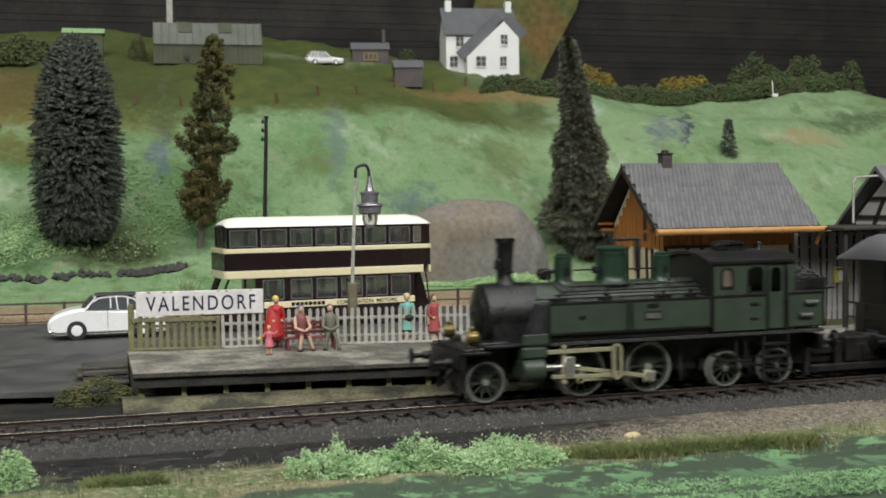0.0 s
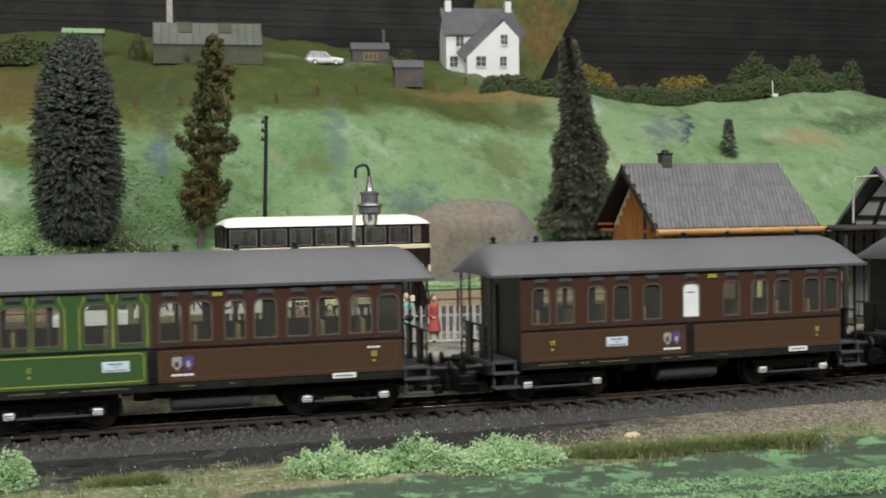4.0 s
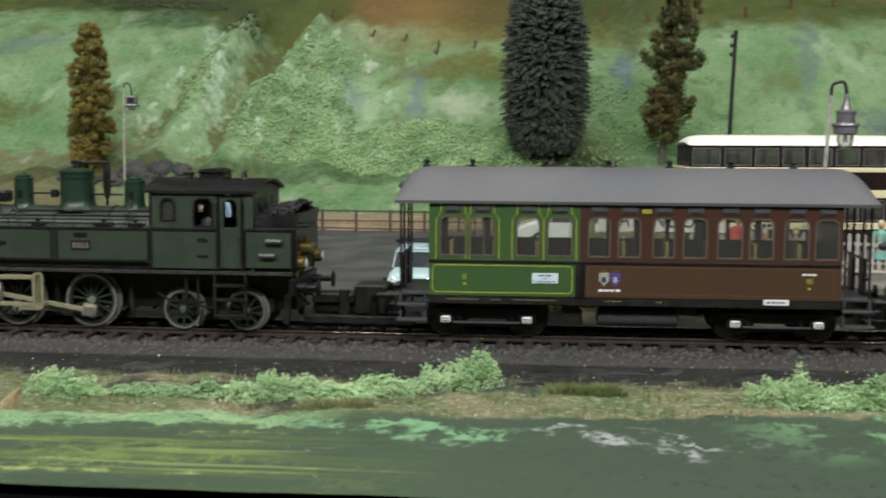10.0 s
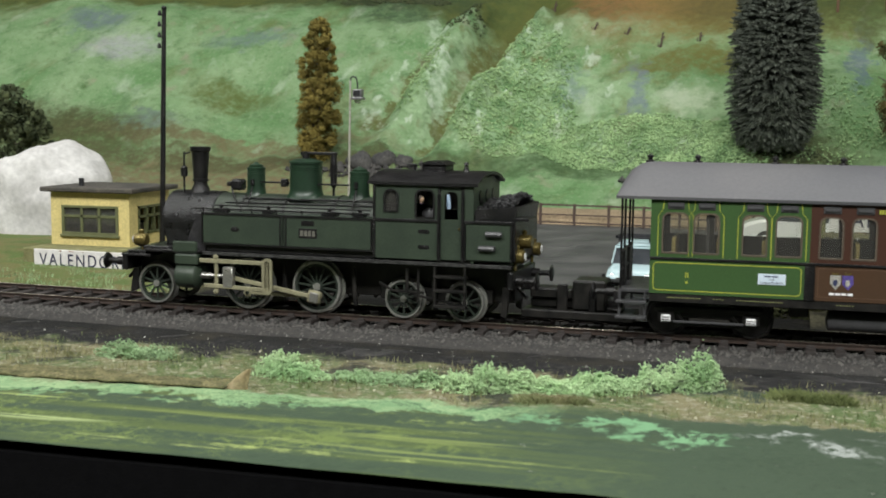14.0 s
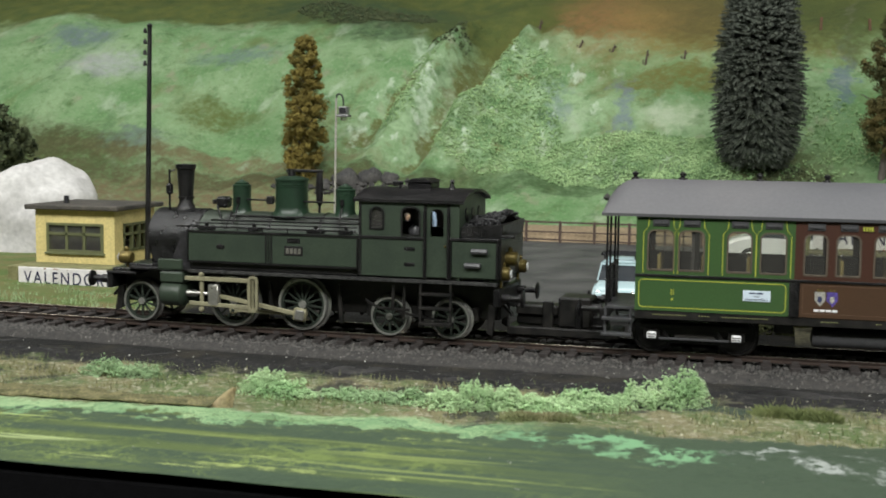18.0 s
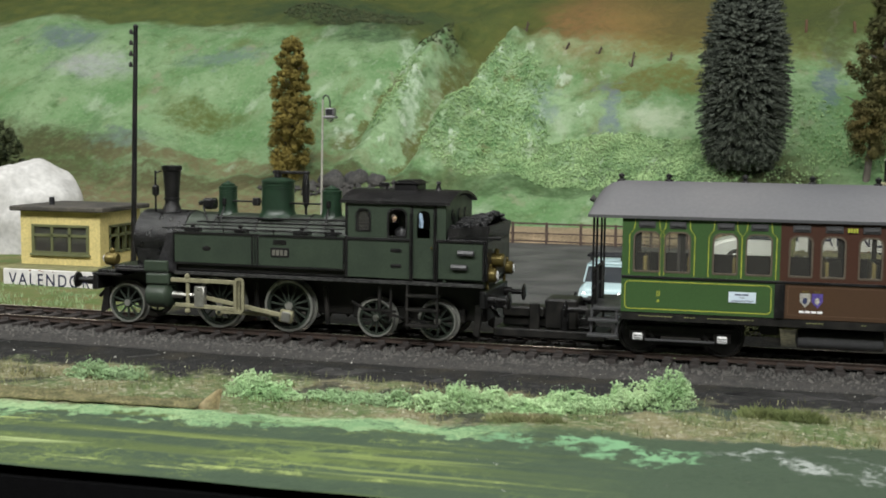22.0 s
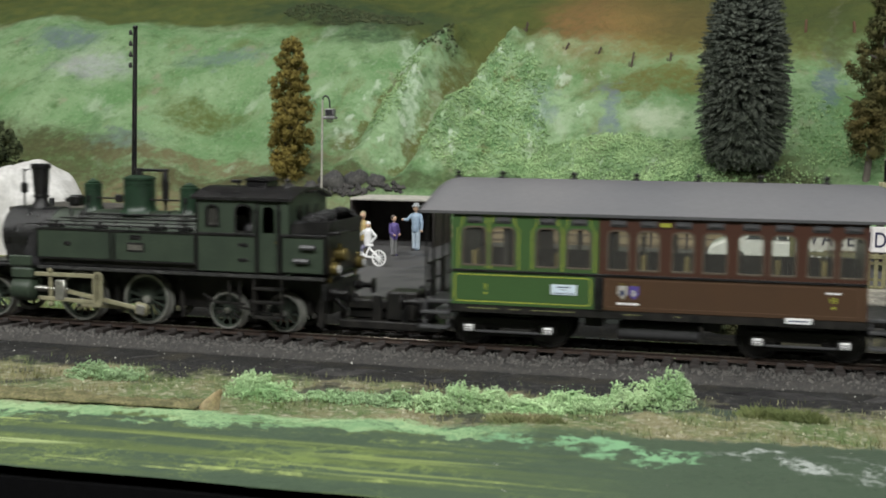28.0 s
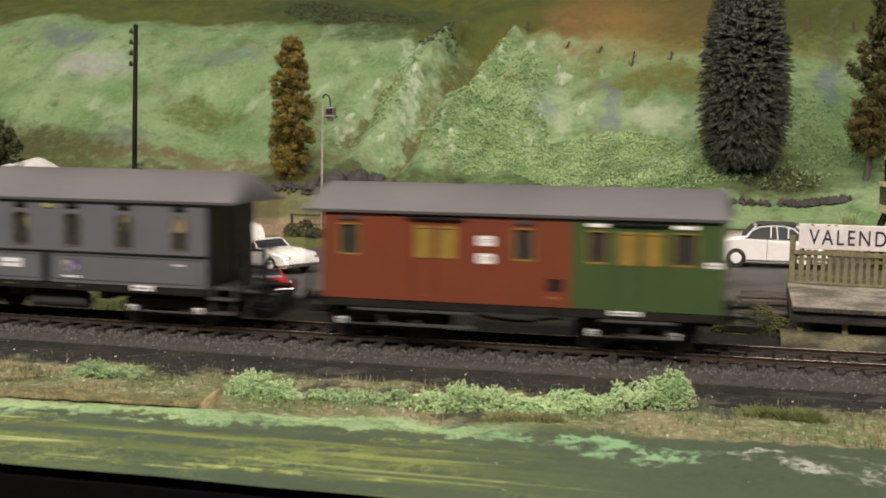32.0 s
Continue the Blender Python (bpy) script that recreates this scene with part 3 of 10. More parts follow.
def strip(bm, prof, x0, x1, step=20.0, off=0.0):
    """An outline in (y, z) swept along the running line."""
    n = int((x1 - x0) / step) + 1
    rows = []
    for i in range(n + 1):
        x = min(x0 + i * step, x1)
        rows.append([bm.verts.new((x, line_y(x) + off + p[0], p[1])) for p in prof])
    k = len(prof)
    fs = []
    for a, b in zip(rows, rows[1:]):
        for i in range(k):
            fs.append(bm.faces.new((a[i], b[i], b[(i + 1) % k], a[(i + 1) % k])))
    fs += [bm.faces.new(rows[0]), bm.faces.new(rows[-1][::-1])]
    bmesh.ops.recalc_face_normals(bm, faces=fs)


def build_track():
    bed = bm_new()
    strip(bed, [(-28.2, -5.6), (-27.4, -4.1), (-23, -2.7), (22, -2.6), (30, -4.2), (37, -5.5)], X0, X1)
    tar = bm_new()
    strip(tar, [(-47, -5.9), (-44, -4.75), (-36, -4.45), (-27, -4.6), (-27, -5.9)], X0, 230, 6.0)
    for v in tar.verts:
        v.co.z -= max(0.0, v.co.x - 150) * 0.012
        if v.co.z > -5:
            v.co.z += 0.45 * noise.noise(Vector((v.co.x / 16, v.co.y / 8, 1.0)))
    # the lighter second colour paints in grey reflections on the black strip
    solo("tarred_strip", tar, mat("black_tarred_strip", (0.012, 0.012, 0.013), 0.32, var=0.5, scale=70, fine=700, bump=0.7, second=(0.050, 0.048, 0.048), mix=0.8), "smooth black tarred strip beside the ballast", "track bed", kind="structure", smooth=60)
    solo("track_bed", bed, BALLAST, "black cinder shoulder under the railway line", "track bed", kind="structure")
    # loose stones
    rnd = random.Random(5)
    verts, faces = [], []
    for _ in range(22000):
        x = rnd.uniform(-410, 410)
        o = rnd.triangular(-28.5, 24, -20)
        z = -2.6 if o > -23 else -2.7 - (-23 - o) * 0.33
        r = rnd.uniform(0.35, 0.8)
        base = len(verts)
        for dx, dy, dz in ((1, 0, 0), (-0.6, 0.9, 0), (-0.6, -0.9, 0), (0.1, 0.1, 1)):
            verts.append(((x + dx * r * rnd.uniform(0.7, 1.3)) * MM, (line_y(x) + o + dy * r * rnd.uniform(0.7, 1.3)) * MM, (z - 0.25 + dz * r * rnd.uniform(0.8, 1.5)) * MM))
        faces += [(base, base + 1, base + 3), (base + 1, base + 2, base + 3), (base + 2, base, base + 3)]
    me = bpy.data.meshes.new("ballast")
    me.from_pydata(verts, [], faces)
    me.materials.append(STONES)
    tagged(new("ballast", me), "loose black and grey ballast stones between sleepers", "ballast", kind="stuff")
    track = thing("railway_track", "single railway line with rusty rails on dark sleepers", "track", kind="structure")
    sl = bm_new()
    box(sl, -1.35, 1.35, -15.5, 15.5, -2.9, -1.5, 0.15)
    for s in (-8.9, 8.9):
        for d in (-1, 1):
            box(sl, -1.0, 1.0, s + d * 1.2 - 0.45, s + d * 1.2 + 0.45, -1.6, -0.75, 0.1)
    sme = mesh_of("sleeper", sl, SLEEPER)
    x = X0 + 4
    while x < X1 - 4:
        ob = new("sleeper", sme)
        ob.parent = track
        ob.matrix_basis = pose(x * MM, line_y(x) * MM, 0, 0, 0, math.degrees(math.atan(2 * BEND * x * MM)))
        x += 7.4
    for s in (-8.9, 8.9):
        rb = bm_new()
        strip(rb, [(s - 0.9, -1.5), (s + 0.9, -1.5), (s + 0.9, -1.25), (s + 0.25, -1.0), (s + 0.25, -0.5), (s + 0.5, -0.35), (s + 0.5, -0.06), (s - 0.5, -0.06), (s - 0.5, -0.35), (s - 0.25, -0.5), (s - 0.25, -1.0), (s - 0.9, -1.25)], X0, X1)
        rail = part("rail", rb, RAIL, track)
        hb = bm_new()
        strip(hb, [(s - 0.42, -0.06), (s + 0.42, -0.06), (s + 0.34, 0.0), (s - 0.34, 0.0)], X0, X1)
        part("rail_head", hb, RAILTOP, rail, "bright worn rail head")


STONES = mat("ballast_stones", (0.028, 0.027, 0.026), 0.85, var=0.6, scale=900, fine=2600, bump=0.3, second=(0.115, 0.108, 0.098), mix=0.8)
build_track()

# ---- road and yard ----
ASPHALT = mat("grey_road_paint", (0.040, 0.040, 0.042), 0.55, var=0.45, scale=55, fine=1300, bump=0.6, second=(0.090, 0.088, 0.086), mix=0.5)
bm = bm_new()
pts = [(-196, 66), (-30, 66), (8, 58), (8, 118), (190, 118), (210, 175), (560, 175), (560, 292), (-210, 305), (-216, 170)]
prism(bm, pts, -1.8, 0.0, "Z")
solo("road", bm, ASPHALT, "dark grey station road and yard", "road", kind="structure")
bm = bm_new()
box(bm, -198, -30, 63.6, 65.9, -5.5, -0.3, 0.3)
solo("road_edge_board", bm, mat("dark_green_edge_board", (0.030, 0.036, 0.030), 0.8, var=0.4, scale=80, bump=0.4), "dark painted edge board below the road", "kerb", kind="structure")

# ---- the train: paints ----
BLACK = mat("sooty_black", (0.004, 0.004, 0.0045), 0.34, var=0.5, scale=260, fine=2200, bump=0.6, second=(0.013, 0.012, 0.012), spec=0.42)
SOOT = mat("sooty_smokebox", (0.005, 0.005, 0.0055), 0.30, var=0.6, scale=450, fine=1800, bump=0.7, second=(0.015, 0.015, 0.015), spec=0.5)
LGREEN = mat("dark_green_loco_paint", (0.037, 0.053, 0.035), 0.45, var=0.3, scale=140, fine=2200, bump=0.15, second=(0.025, 0.038, 0.025), mix=0.6)
BGREEN = mat("boiler_green", (0.018, 0.042, 0.023), 0.36, var=0.35, scale=200, fine=2500, bump=0.1)
STEEL = mat("wheel_steel", (0.38, 0.38, 0.35), 0.30, metal=0.6, var=0.3, scale=250)
ROD = mat("pale_valve_gear", (0.35, 0.33, 0.21), 0.45, metal=0.25, var=0.3, scale=300)
BRIGHT = mat("bright_crosshead", (0.55, 0.54, 0.50), 0.3, metal=0.8, var=0.25, scale=300)
BRASS = mat("aged_brass", (0.20, 0.155, 0.05), 0.35, metal=0.6, var=0.4, scale=500)
COAL = mat("coal", (0.018, 0.018, 0.019), 0.4, var=0.5, scale=900, fine=2500, bump=0.8)
CGREEN = mat("coach_green", (0.048, 0.100, 0.033), 0.34, var=0.12, scale=60, fine=2000, bump=0.05)
CBROWN = mat("coach_brown", (0.062, 0.028, 0.019), 0.36, var=0.14, scale=60, fine=2000, bump=0.05)
LINEBR = mat("tan_lining", (0.115, 0.066, 0.040), 0.45, var=0.15)
CBROWN2 = mat("coach_panel_brown", (0.070, 0.038, 0.021), 0.38, var=0.14, scale=60, fine=2000, bump=0.05)
CGREY = mat("coach_grey", (0.130, 0.135, 0.158), 0.38, var=0.12, scale=60, fine=2000, bump=0.05)
VRED = mat("van_red_brown", (0.185, 0.047, 0.024), 0.38, var=0.14, scale=60, fine=2000, bump=0.05)
VGREEN = mat("van_green", (0.048, 0.090, 0.032), 0.38, var=0.14, scale=60, fine=2000, bump=0.05)
ROOF = mat("dusty_roof_grey", (0.092, 0.092, 0.100), 0.62, var=0.09, scale=30, fine=1100, bump=0.04, second=(0.118, 0.115, 0.120))
SOLEPRINT = mat("dim_yellow_print", (0.26, 0.26, 0.11), 0.5, var=0.2)
YLINE = mat("yellow_lining", (0.42, 0.45, 0.06), 0.45, var=0.1)
TAN = mat("window_tan", (0.11, 0.088, 0.066), 0.4, var=0.2)
OCHRE = mat("varnished_ochre", (0.30, 0.195, 0.04), 0.45, var=0.25, scale=200)
SEAT = mat("ochre_seat", (0.20, 0.155, 0.045), 0.6, var=0.3, scale=200)
INNER = mat("dark_interior", (0.016, 0.013, 0.011), 0.7, var=0.3, scale=150)
WHITE = mat("white_print", (0.80, 0.80, 0.80), 0.5, var=0.08, scale=300, bump=0)
PALEBLUE = mat("pale_blue_card", (0.62, 0.72, 0.80), 0.5, var=0.08, scale=300, bump=0)
INK = mat("blue_black_ink", (0.03, 0.04, 0.10), 0.5, var=0.1, bump=0)
CREST1 = mat("crest_gold", (0.42, 0.41, 0.36), 0.5, var=0.4, scale=1500, bump=0)
CREST2 = mat("crest_violet", (0.10, 0.07, 0.30), 0.5, var=0.4, scale=1500, bump=0)
PANE = glass("coach_glazing", (0.93, 0.94, 0.91), 0.04, 0.03, 0.042)
BOXWHITE = mat("axlebox_white", (0.78, 0.78, 0.78), 0.5, var=0.25, scale=600)
GREYMET = mat("grey_tank", (0.075, 0.075, 0.078), 0.4, metal=0.2, var=0.2)
DARKMET = mat("oily_frame_and_shade_black", (0.006, 0.006, 0.006), 0.42, var=0.5, scale=300, second=(0.020, 0.018, 0.016), spec=0.4)


def round_rect(x0, x1, z0, z1, rt, rb, n=4):
    """Outline of a window, its top and bottom corners rounded."""
    pts = []
    for cx, cz, r, a0 in ((x1 - rt, z1 - rt, rt, 0), (x0 + rt, z1 - rt, rt, 90), (x0 + rb, z0 + rb, rb, 180), (x1 - rb, z0 + rb, rb, 270)):
        for i in range(n + 1):
            a = radians(a0 + 90 * i / n)
            pts.append((cx + r * math.cos(a), cz + r * math.sin(a)))
    return pts


def ring(bm, outer, inner, y0, y1):
    """A flat frame between two outlines of equal count, from y0 (front) to y1."""
    n = len(outer)
    a, b, c, d = ([bm.verts.new((p[0], y, p[1])) for p in o] for o, y in ((outer, y0), (inner, y0), (outer, y1), (inner, y1)))
    fs = []
    for i in range(n):
        j = (i + 1) % n
        fs += [bm.faces.new((a[i], a[j], b[j], b[i])), bm.faces.new((c[j], c[i], d[i], d[j])), bm.faces.new((a[j], a[i], c[i], c[j])), bm.faces.new((b[i], b[j], d[j], d[i]))]
    bmesh.ops.recalc_face_normals(bm, faces=fs)


def lining(bm, x0, x1, z0, z1, y, w=0.22, r=1.2):
    ring(bm, round_rect(x0, x1, z0, z1, r, r), round_rect(x0 + w, x1 - w, z0 + w, z1 - w, max(r - w, 0.05), max(r - w, 0.05)), y - 0.05, y + 0.05)


def spokes(parent, r, y, n, hub, m, w=0.55):
    """Spokes and rim of one wheel, each a part of the turning axle."""
    for i in range(n):
        a = 2 * math.pi * (i + 0.5) / n
        bm = bm_new()
        beam(bm, (hub * 0.7 * math.cos(a), y, hub * 0.7 * math.sin(a)), ((r - 0.7) * math.cos(a), y, (r - 0.7) * math.sin(a)), w, 0.5)
        part("spoke", bm, m, parent)
    bm = bm_new()
    ring(bm, [(r * 0.90 * math.cos(2 * math.pi * i / 28), r * 0.90 * math.sin(2 * math.pi * i / 28)) for i in range(28)], [(r * 0.80 * math.cos(2 * math.pi * i / 28), r * 0.80 * math.sin(2 * math.pi * i / 28)) for i in range(28)], y - 0.5, y + 0.5)
    part("rim", bm, m, parent)


def tyre(bm, r, y, out):
    """A steel tyre; out is -1 for the near side: the flange lies inside."""
    prof = [(r * 0.90, y + out * 0.9), (r * 0.99, y + out * 0.9), (r, y + out * 0.6), (r, y - out * 0.9), (r + 0.7, y - out * 1.1), (r + 0.7, y - out * 1.5), (r * 0.90, y - out * 1.5)]
    seg = 32
    rings = [[bm.verts.new((p[0] * math.cos(2 * math.pi * i / seg), p[1], p[0] * math.sin(2 * math.pi * i / seg))) for i in range(seg)] for p in prof]
    fs = []
    for q, w in zip(rings, rings[1:] + rings[:1]):
        for i in range(seg):
            fs.append(bm.faces.new((q[i], q[(i + 1) % seg], w[(i + 1) % seg], w[i])))
    bmesh.ops.recalc_face_normals(bm, faces=fs)


TURNING = []        # (part, radius in mm, place on its thing in mm)


def wheelset(parent, x, r, n, spoke_mat, hub=1.3, crank=0.0, plain=False):
    """A pair of wheels on their axle: a part that turns, with its tyres and hubs as sub-parts."""
    bm = bm_new()
    rod(bm, (0, -8.5, 0), (0, 8.5, 0), 0.8, seg=8)
    for s in (-1, 1):
        if plain:
            lathe(bm, [(r * 0.88, s * 8.9 - 0.5), (r * 0.88, s * 8.9 + 0.5)], seg=20, axis="Y")
        else:
            lathe(bm, [(hub, s * 8.9 - 0.5), (hub, s * 8.9 + 0.6)], seg=12, axis="Y")
            if crank:
                lathe(bm, [(1.1, s * 9.2 - 0.5), (1.1, s * 9.2 + 0.6)], (crank, 0, 0), 10, "Y")
                lathe(bm, [(0.45, s * 10.6 - 1.6), (0.45, s * 10.6 + 1.6)], (crank, 0, 0), 8, "Y")
    w = part("wheelset", bm, spoke_mat, parent, "", 40, (x, 0, r))
    for s in (-1, 1):
        tb = bm_new()
        tyre(tb, r, s * 8.9, s)
        # plain coach tyres are coloured black for the shade under the floor
        part("tyre", tb, DARKMET if plain else STEEL, w, "" if plain else "worn steel tyre", 40)
        if not plain:
            spokes(w, r, s * 8.9, n, hub, spoke_mat)
            hb = bm_new()
            lathe(hb, [(hub * 0.75, s * 9.5 - 0.3), (hub * 0.75, s * 9.5 + 0.3)], seg=12, axis="Y")
            part("hub", hb, STEEL, w, "", 40)
    TURNING.append((w, r, (x, 0, r)))
    return w


def buffer(parent, x, y, z, out):
    bm = bm_new()
    lathe(bm, [(1.3, x), (1.3, x + out * 2.5), (0.8, x + out * 2.5), (0.8, x + out * 5.6)], (0, y, z), 12, "X")
    b = part("buffer", bm, BLACK, parent, "", 40)
    hb = bm_new()
    lathe(hb, [(0.6, x + out * 5.4), (2.3, x + out * 5.9), (2.5, x + out * 6.3), (1.4, x + out * 6.7)], (0, y, z), 16, "X")
    part("buffer_head", hb, BLACK, b, "", 40)


def bars(bm, x0, x1, z, y, n, gap, h=0.5, rnd=None):
    """Short plain bars that stand for small unreadable writing."""
    x = x0
    k = 0
    while x < x1 and k < n:
        w = (x1 - x0) / n - gap
        box(bm, x, x + w, y - 0.05, y, z, z + h)
        x += w + gap
        k += 1


def crest(parent, x, z, y, k=1.35):
    a = bm_new()
    prism(a, [(x - 2.1 * k, z + 1.6 * k), (x - 0.2, z + 1.6 * k), (x - 0.2, z), (x - 1.1 * k, z - 1.2 * k), (x - 2.1 * k, z)], y - 0.06, y, "Y")
    s1 = part("crest_shield", a, CREST1, parent, "small silver-gold coat of arms")
    b = bm_new()
    prism(b, [(x + 0.1, z + 1.6 * k), (x + 2.1 * k, z + 1.6 * k), (x + 2.1 * k, z), (x + 1.2 * k, z - 1.2 * k), (x + 0.1, z)], y - 0.06, y, "Y")
    s2 = part("crest_shield", b, CREST2, parent, "small violet coat of arms")
    for sh, cx, m in ((s1, x - 1.15 * k, INK), (s2, x + 1.1 * k, CREST1)):
        d = bm_new()
        prism(d, [(cx - 0.5, z + 0.9), (cx + 0.4, z + 1.1), (cx + 0.6, z - 0.1), (cx, z - 0.8), (cx - 0.6, z - 0.2)], y - 0.09, y - 0.05, "Y")
        part("crest_device", d, m, sh)
        d = bm_new()
        prism(d, [(cx - 0.9, z + 1.7 * k), (cx + 0.9, z + 1.7 * k), (cx + 0.7, z + 2.2 * k), (cx, z + 1.95 * k), (cx - 0.7, z + 2.2 * k)], y - 0.06, y, "Y")
        part("crest_crown", d, BRASS, sh)
    c = bm_new()
    bars(c, x - 2.2 * k, x + 2.3 * k, z - 2.2 * k, y - 0.01, 4, 0.25, 0.6)
    part("crest_ribbon", c, WHITE, parent)


def bogie(parent, x0, x1, boxmat):
    """A two-axle bogie: side frames, springs and axleboxes, under the floor."""
    for s in (-1, 1):
        bm = bm_new()
        y = s * 11.8
        box(bm, x0 - 3.2, x1 + 3.2, y - 0.5, y + 0.5, 6.6, 8.0, 0.15)
        box(bm, x0 + 2.2, x1 - 2.2, y - 0.6, y + 0.6, 3.0, 3.7, 0.1)
        for x in (x0 + 4, x1 - 4):
            beam(bm, (x - 1.5, y, 6.8), (x + 1.0 if x < 0 else x + 0.6, y, 3.4), 0.7, 0.7)
        for x in (x0, x1):
            box(bm, x - 2.2, x + 2.2, y - 0.8, y + 0.4, 4.0, 6.8, 0.2)
        f = part("bogie_frame", bm, DARKMET, parent)
        for x in (x0, x1):
            ab = bm_new()
            box(ab, x - 1.3, x + 1.3, y + s * 0.6, y + s * 2.0, 4.1, 6.0, 0.3)
            part("axlebox", ab, boxmat, f, "pale axlebox cover")
            ab = bm_new()
            for z in (4.75, 5.35):
                box(ab, x - 1.0, x + 1.0, min(y + s * 1.95, y + s * 2.06), max(y + s * 1.95, y + s * 2.06), z - 0.1, z + 0.1)
            box(ab, x - 1.6, x + 1.6, min(y + s * 0.5, y + s * 1.1), max(y + s * 0.5, y + s * 1.1), 3.6, 6.6, 0.2)
            part("axlebox_keeper", ab, DARKMET, f)
        bb = bm_new()
        rod(bb, (x0 + 2.0, y + s * 1.2, 4.2), (x1 - 2.0, y + s * 1.2, 4.2), 0.35, seg=6)
        part("tie_bar", bb, GREYMET, f)
    bm = bm_new()
    box(bm, x0 + 1, x1 - 1, -11.5, 11.5, 5.0, 8.4, 0.3)
    part("bogie_bolster", bm, DARKMET, parent)


def coach_roof(parent, x0, x1, eave, crown, slope, half=17.6):
    bm = bm_new()
    xs = [x0 + slope * (1 - math.cos(radians(90 * i / 8))) for i in range(9)] if slope > 0 else [x0]
    right = [x1 - slope * (1 - math.cos(radians(90 * i / 8))) for i in range(9)] if slope > 0 else [x1]
    xs = xs + [xs[-1] + (right[-1] - xs[-1]) * i / 6 for i in range(1, 6)] + right[::-1]
    n = 16
    top, low = [], []
    for x in xs:
        d = min(x - x0, x1 - x)
        g = 1.0 if slope <= 0 or d >= slope else math.sqrt(max(0.0, 1 - (1 - d / slope) ** 2)) * 0.94 + 0.06
        t, l = [], []
        for j in range(n + 1):
            u = -1 + 2 * j / n
            w = half
            arch = (1 - abs(u) ** 2.1)
            t.append(bm.verts.new((x, u * w, eave + 0.8 + (crown - eave - 0.8) * arch * g)))
            l.append(bm.verts.new((x, u * (w - 0.2), eave + (crown - eave - 1.0) * arch * g)))
        top.append(t)
        low.append(l)
    fs = []
    for a, b in zip(top, top[1:]):
        fs += [bm.faces.new((a[j], b[j], b[j + 1], a[j + 1])) for j in range(n)]
    for a, b in zip(low, low[1:]):
        fs += [bm.faces.new((a[j + 1], b[j + 1], b[j], a[j])) for j in range(n)]
    for i in range(len(xs) - 1):
        fs.append(bm.faces.new((top[i][0], low[i][0], low[i + 1][0], top[i + 1][0])))
        fs.append(bm.faces.new((top[i][n], top[i + 1][n], low[i + 1][n], low[i][n])))
    for k in (0, -1):
        fs += [bm.faces.new((top[k][j], top[k][j + 1], low[k][j + 1], low[k][j])) for j in range(n)]
    bmesh.ops.recalc_face_normals(bm, faces=fs)
    r = part("roof", bm, ROOF, parent, "dusty grey curved roof", 50)
    return r


def roof_vent(parent, x, z, y=0.0):
    bm = bm_new()
    lathe(bm, [(1.3, z - 0.6), (1.1, z + 0.3), (0.6, z + 0.5), (0.6, z + 1.0), (0.9, z + 1.1), (0.9, z + 1.6), (0.25, z + 2.1)], (x, y, 0), 10)
    part("roof_vent", bm, BLACK, parent, "small black roof ventilator", 40)


def end_platform(parent, xb, out, xr, eave):
    """The open end of a coach: floor, railing, posts, steps, gangway, buffers, coupling. xb: end wall; xr: tip of the roof."""
    tip = xb + out * 8.6
    bm = bm_new()
    box(bm, min(xb, tip), max(xb, tip), -13.5, 13.5, 11.6, 12.6, 0.2)
    part("end_platform", bm, GREYMET, parent, "grey open end platform")
    for y in (-13.2, 13.2, -5.5, 5.5):
        bm = bm_new()
        rod(bm, (tip - out * 0.6, y, 12.4), (tip - out * 0.6, y, eave + 0.4), 0.34, seg=6)
        part("roof_post", bm, BLACK, parent, "black roof post")
    for y in (-1, 1):
        bm = bm_new()
        box(bm, tip - 0.5 - out * 0.6, tip + 0.5 - out * 0.6, y * 6.0 - 2.6, y * 6.0 + 2.6, 12.6, 22.5, 0.2)
        part("railing_panel", bm, BLACK, parent)
    bm = bm_new()
    for z in (17.5, 22.5):
        rod(bm, (tip - out * 0.6, -13.2, z), (tip - out * 0.6, 13.2, z), 0.35, seg=6)
    part("handrail", bm, BLACK, parent)
    for s in (-1, 1):
        bm = bm_new()
        for z, y in ((9.3, 14.6), (5.3, 16.0)):
            box(bm, min(xb + out * 0.6, tip + out * 0.2), max(xb + out * 0.6, tip + out * 0.2), s * y - 1.9, s * y + 1.9, z - 0.35, z + 0.35, 0.1)
        for x in (xb + out * 1.2, tip - out * 0.6):
            rod(bm, (x, s * 14.4, 12), (x, s * 15.0, 5.2), 0.4, seg=6)
        part("step", bm, GREYMET, parent, "grey double footstep")
    bm = bm_new()
    box(bm, min(tip - out * 1.0, tip + out * 1.2), max(tip - out * 1.0, tip + out * 1.2), -13.8, 13.8, 8.6, 11.9, 0.2)
    part("buffer_beam", bm, BLACK, parent)
    for y in (-10, 10):
        buffer(parent, tip + out * 1.0, y, 11.0, out)
    bm = bm_new()
    box(bm, min(tip, tip + out * 9.6), max(tip, tip + out * 9.6), -2.0, 2.0, 5.2, 7.6, 0.4)
    box(bm, min(tip + out * 6.6, tip + out * 9.2), max(tip + out * 6.6, tip + out * 9.2), -5.6, 5.6, 3.6, 10.6, 0.6)
    box(bm, min(tip, tip + out * 7), max(tip, tip + out * 7), -4.4, 4.4, 2.6, 5.4, 0.4)
    part("coupling", bm, BLACK, parent, "black loop coupling")


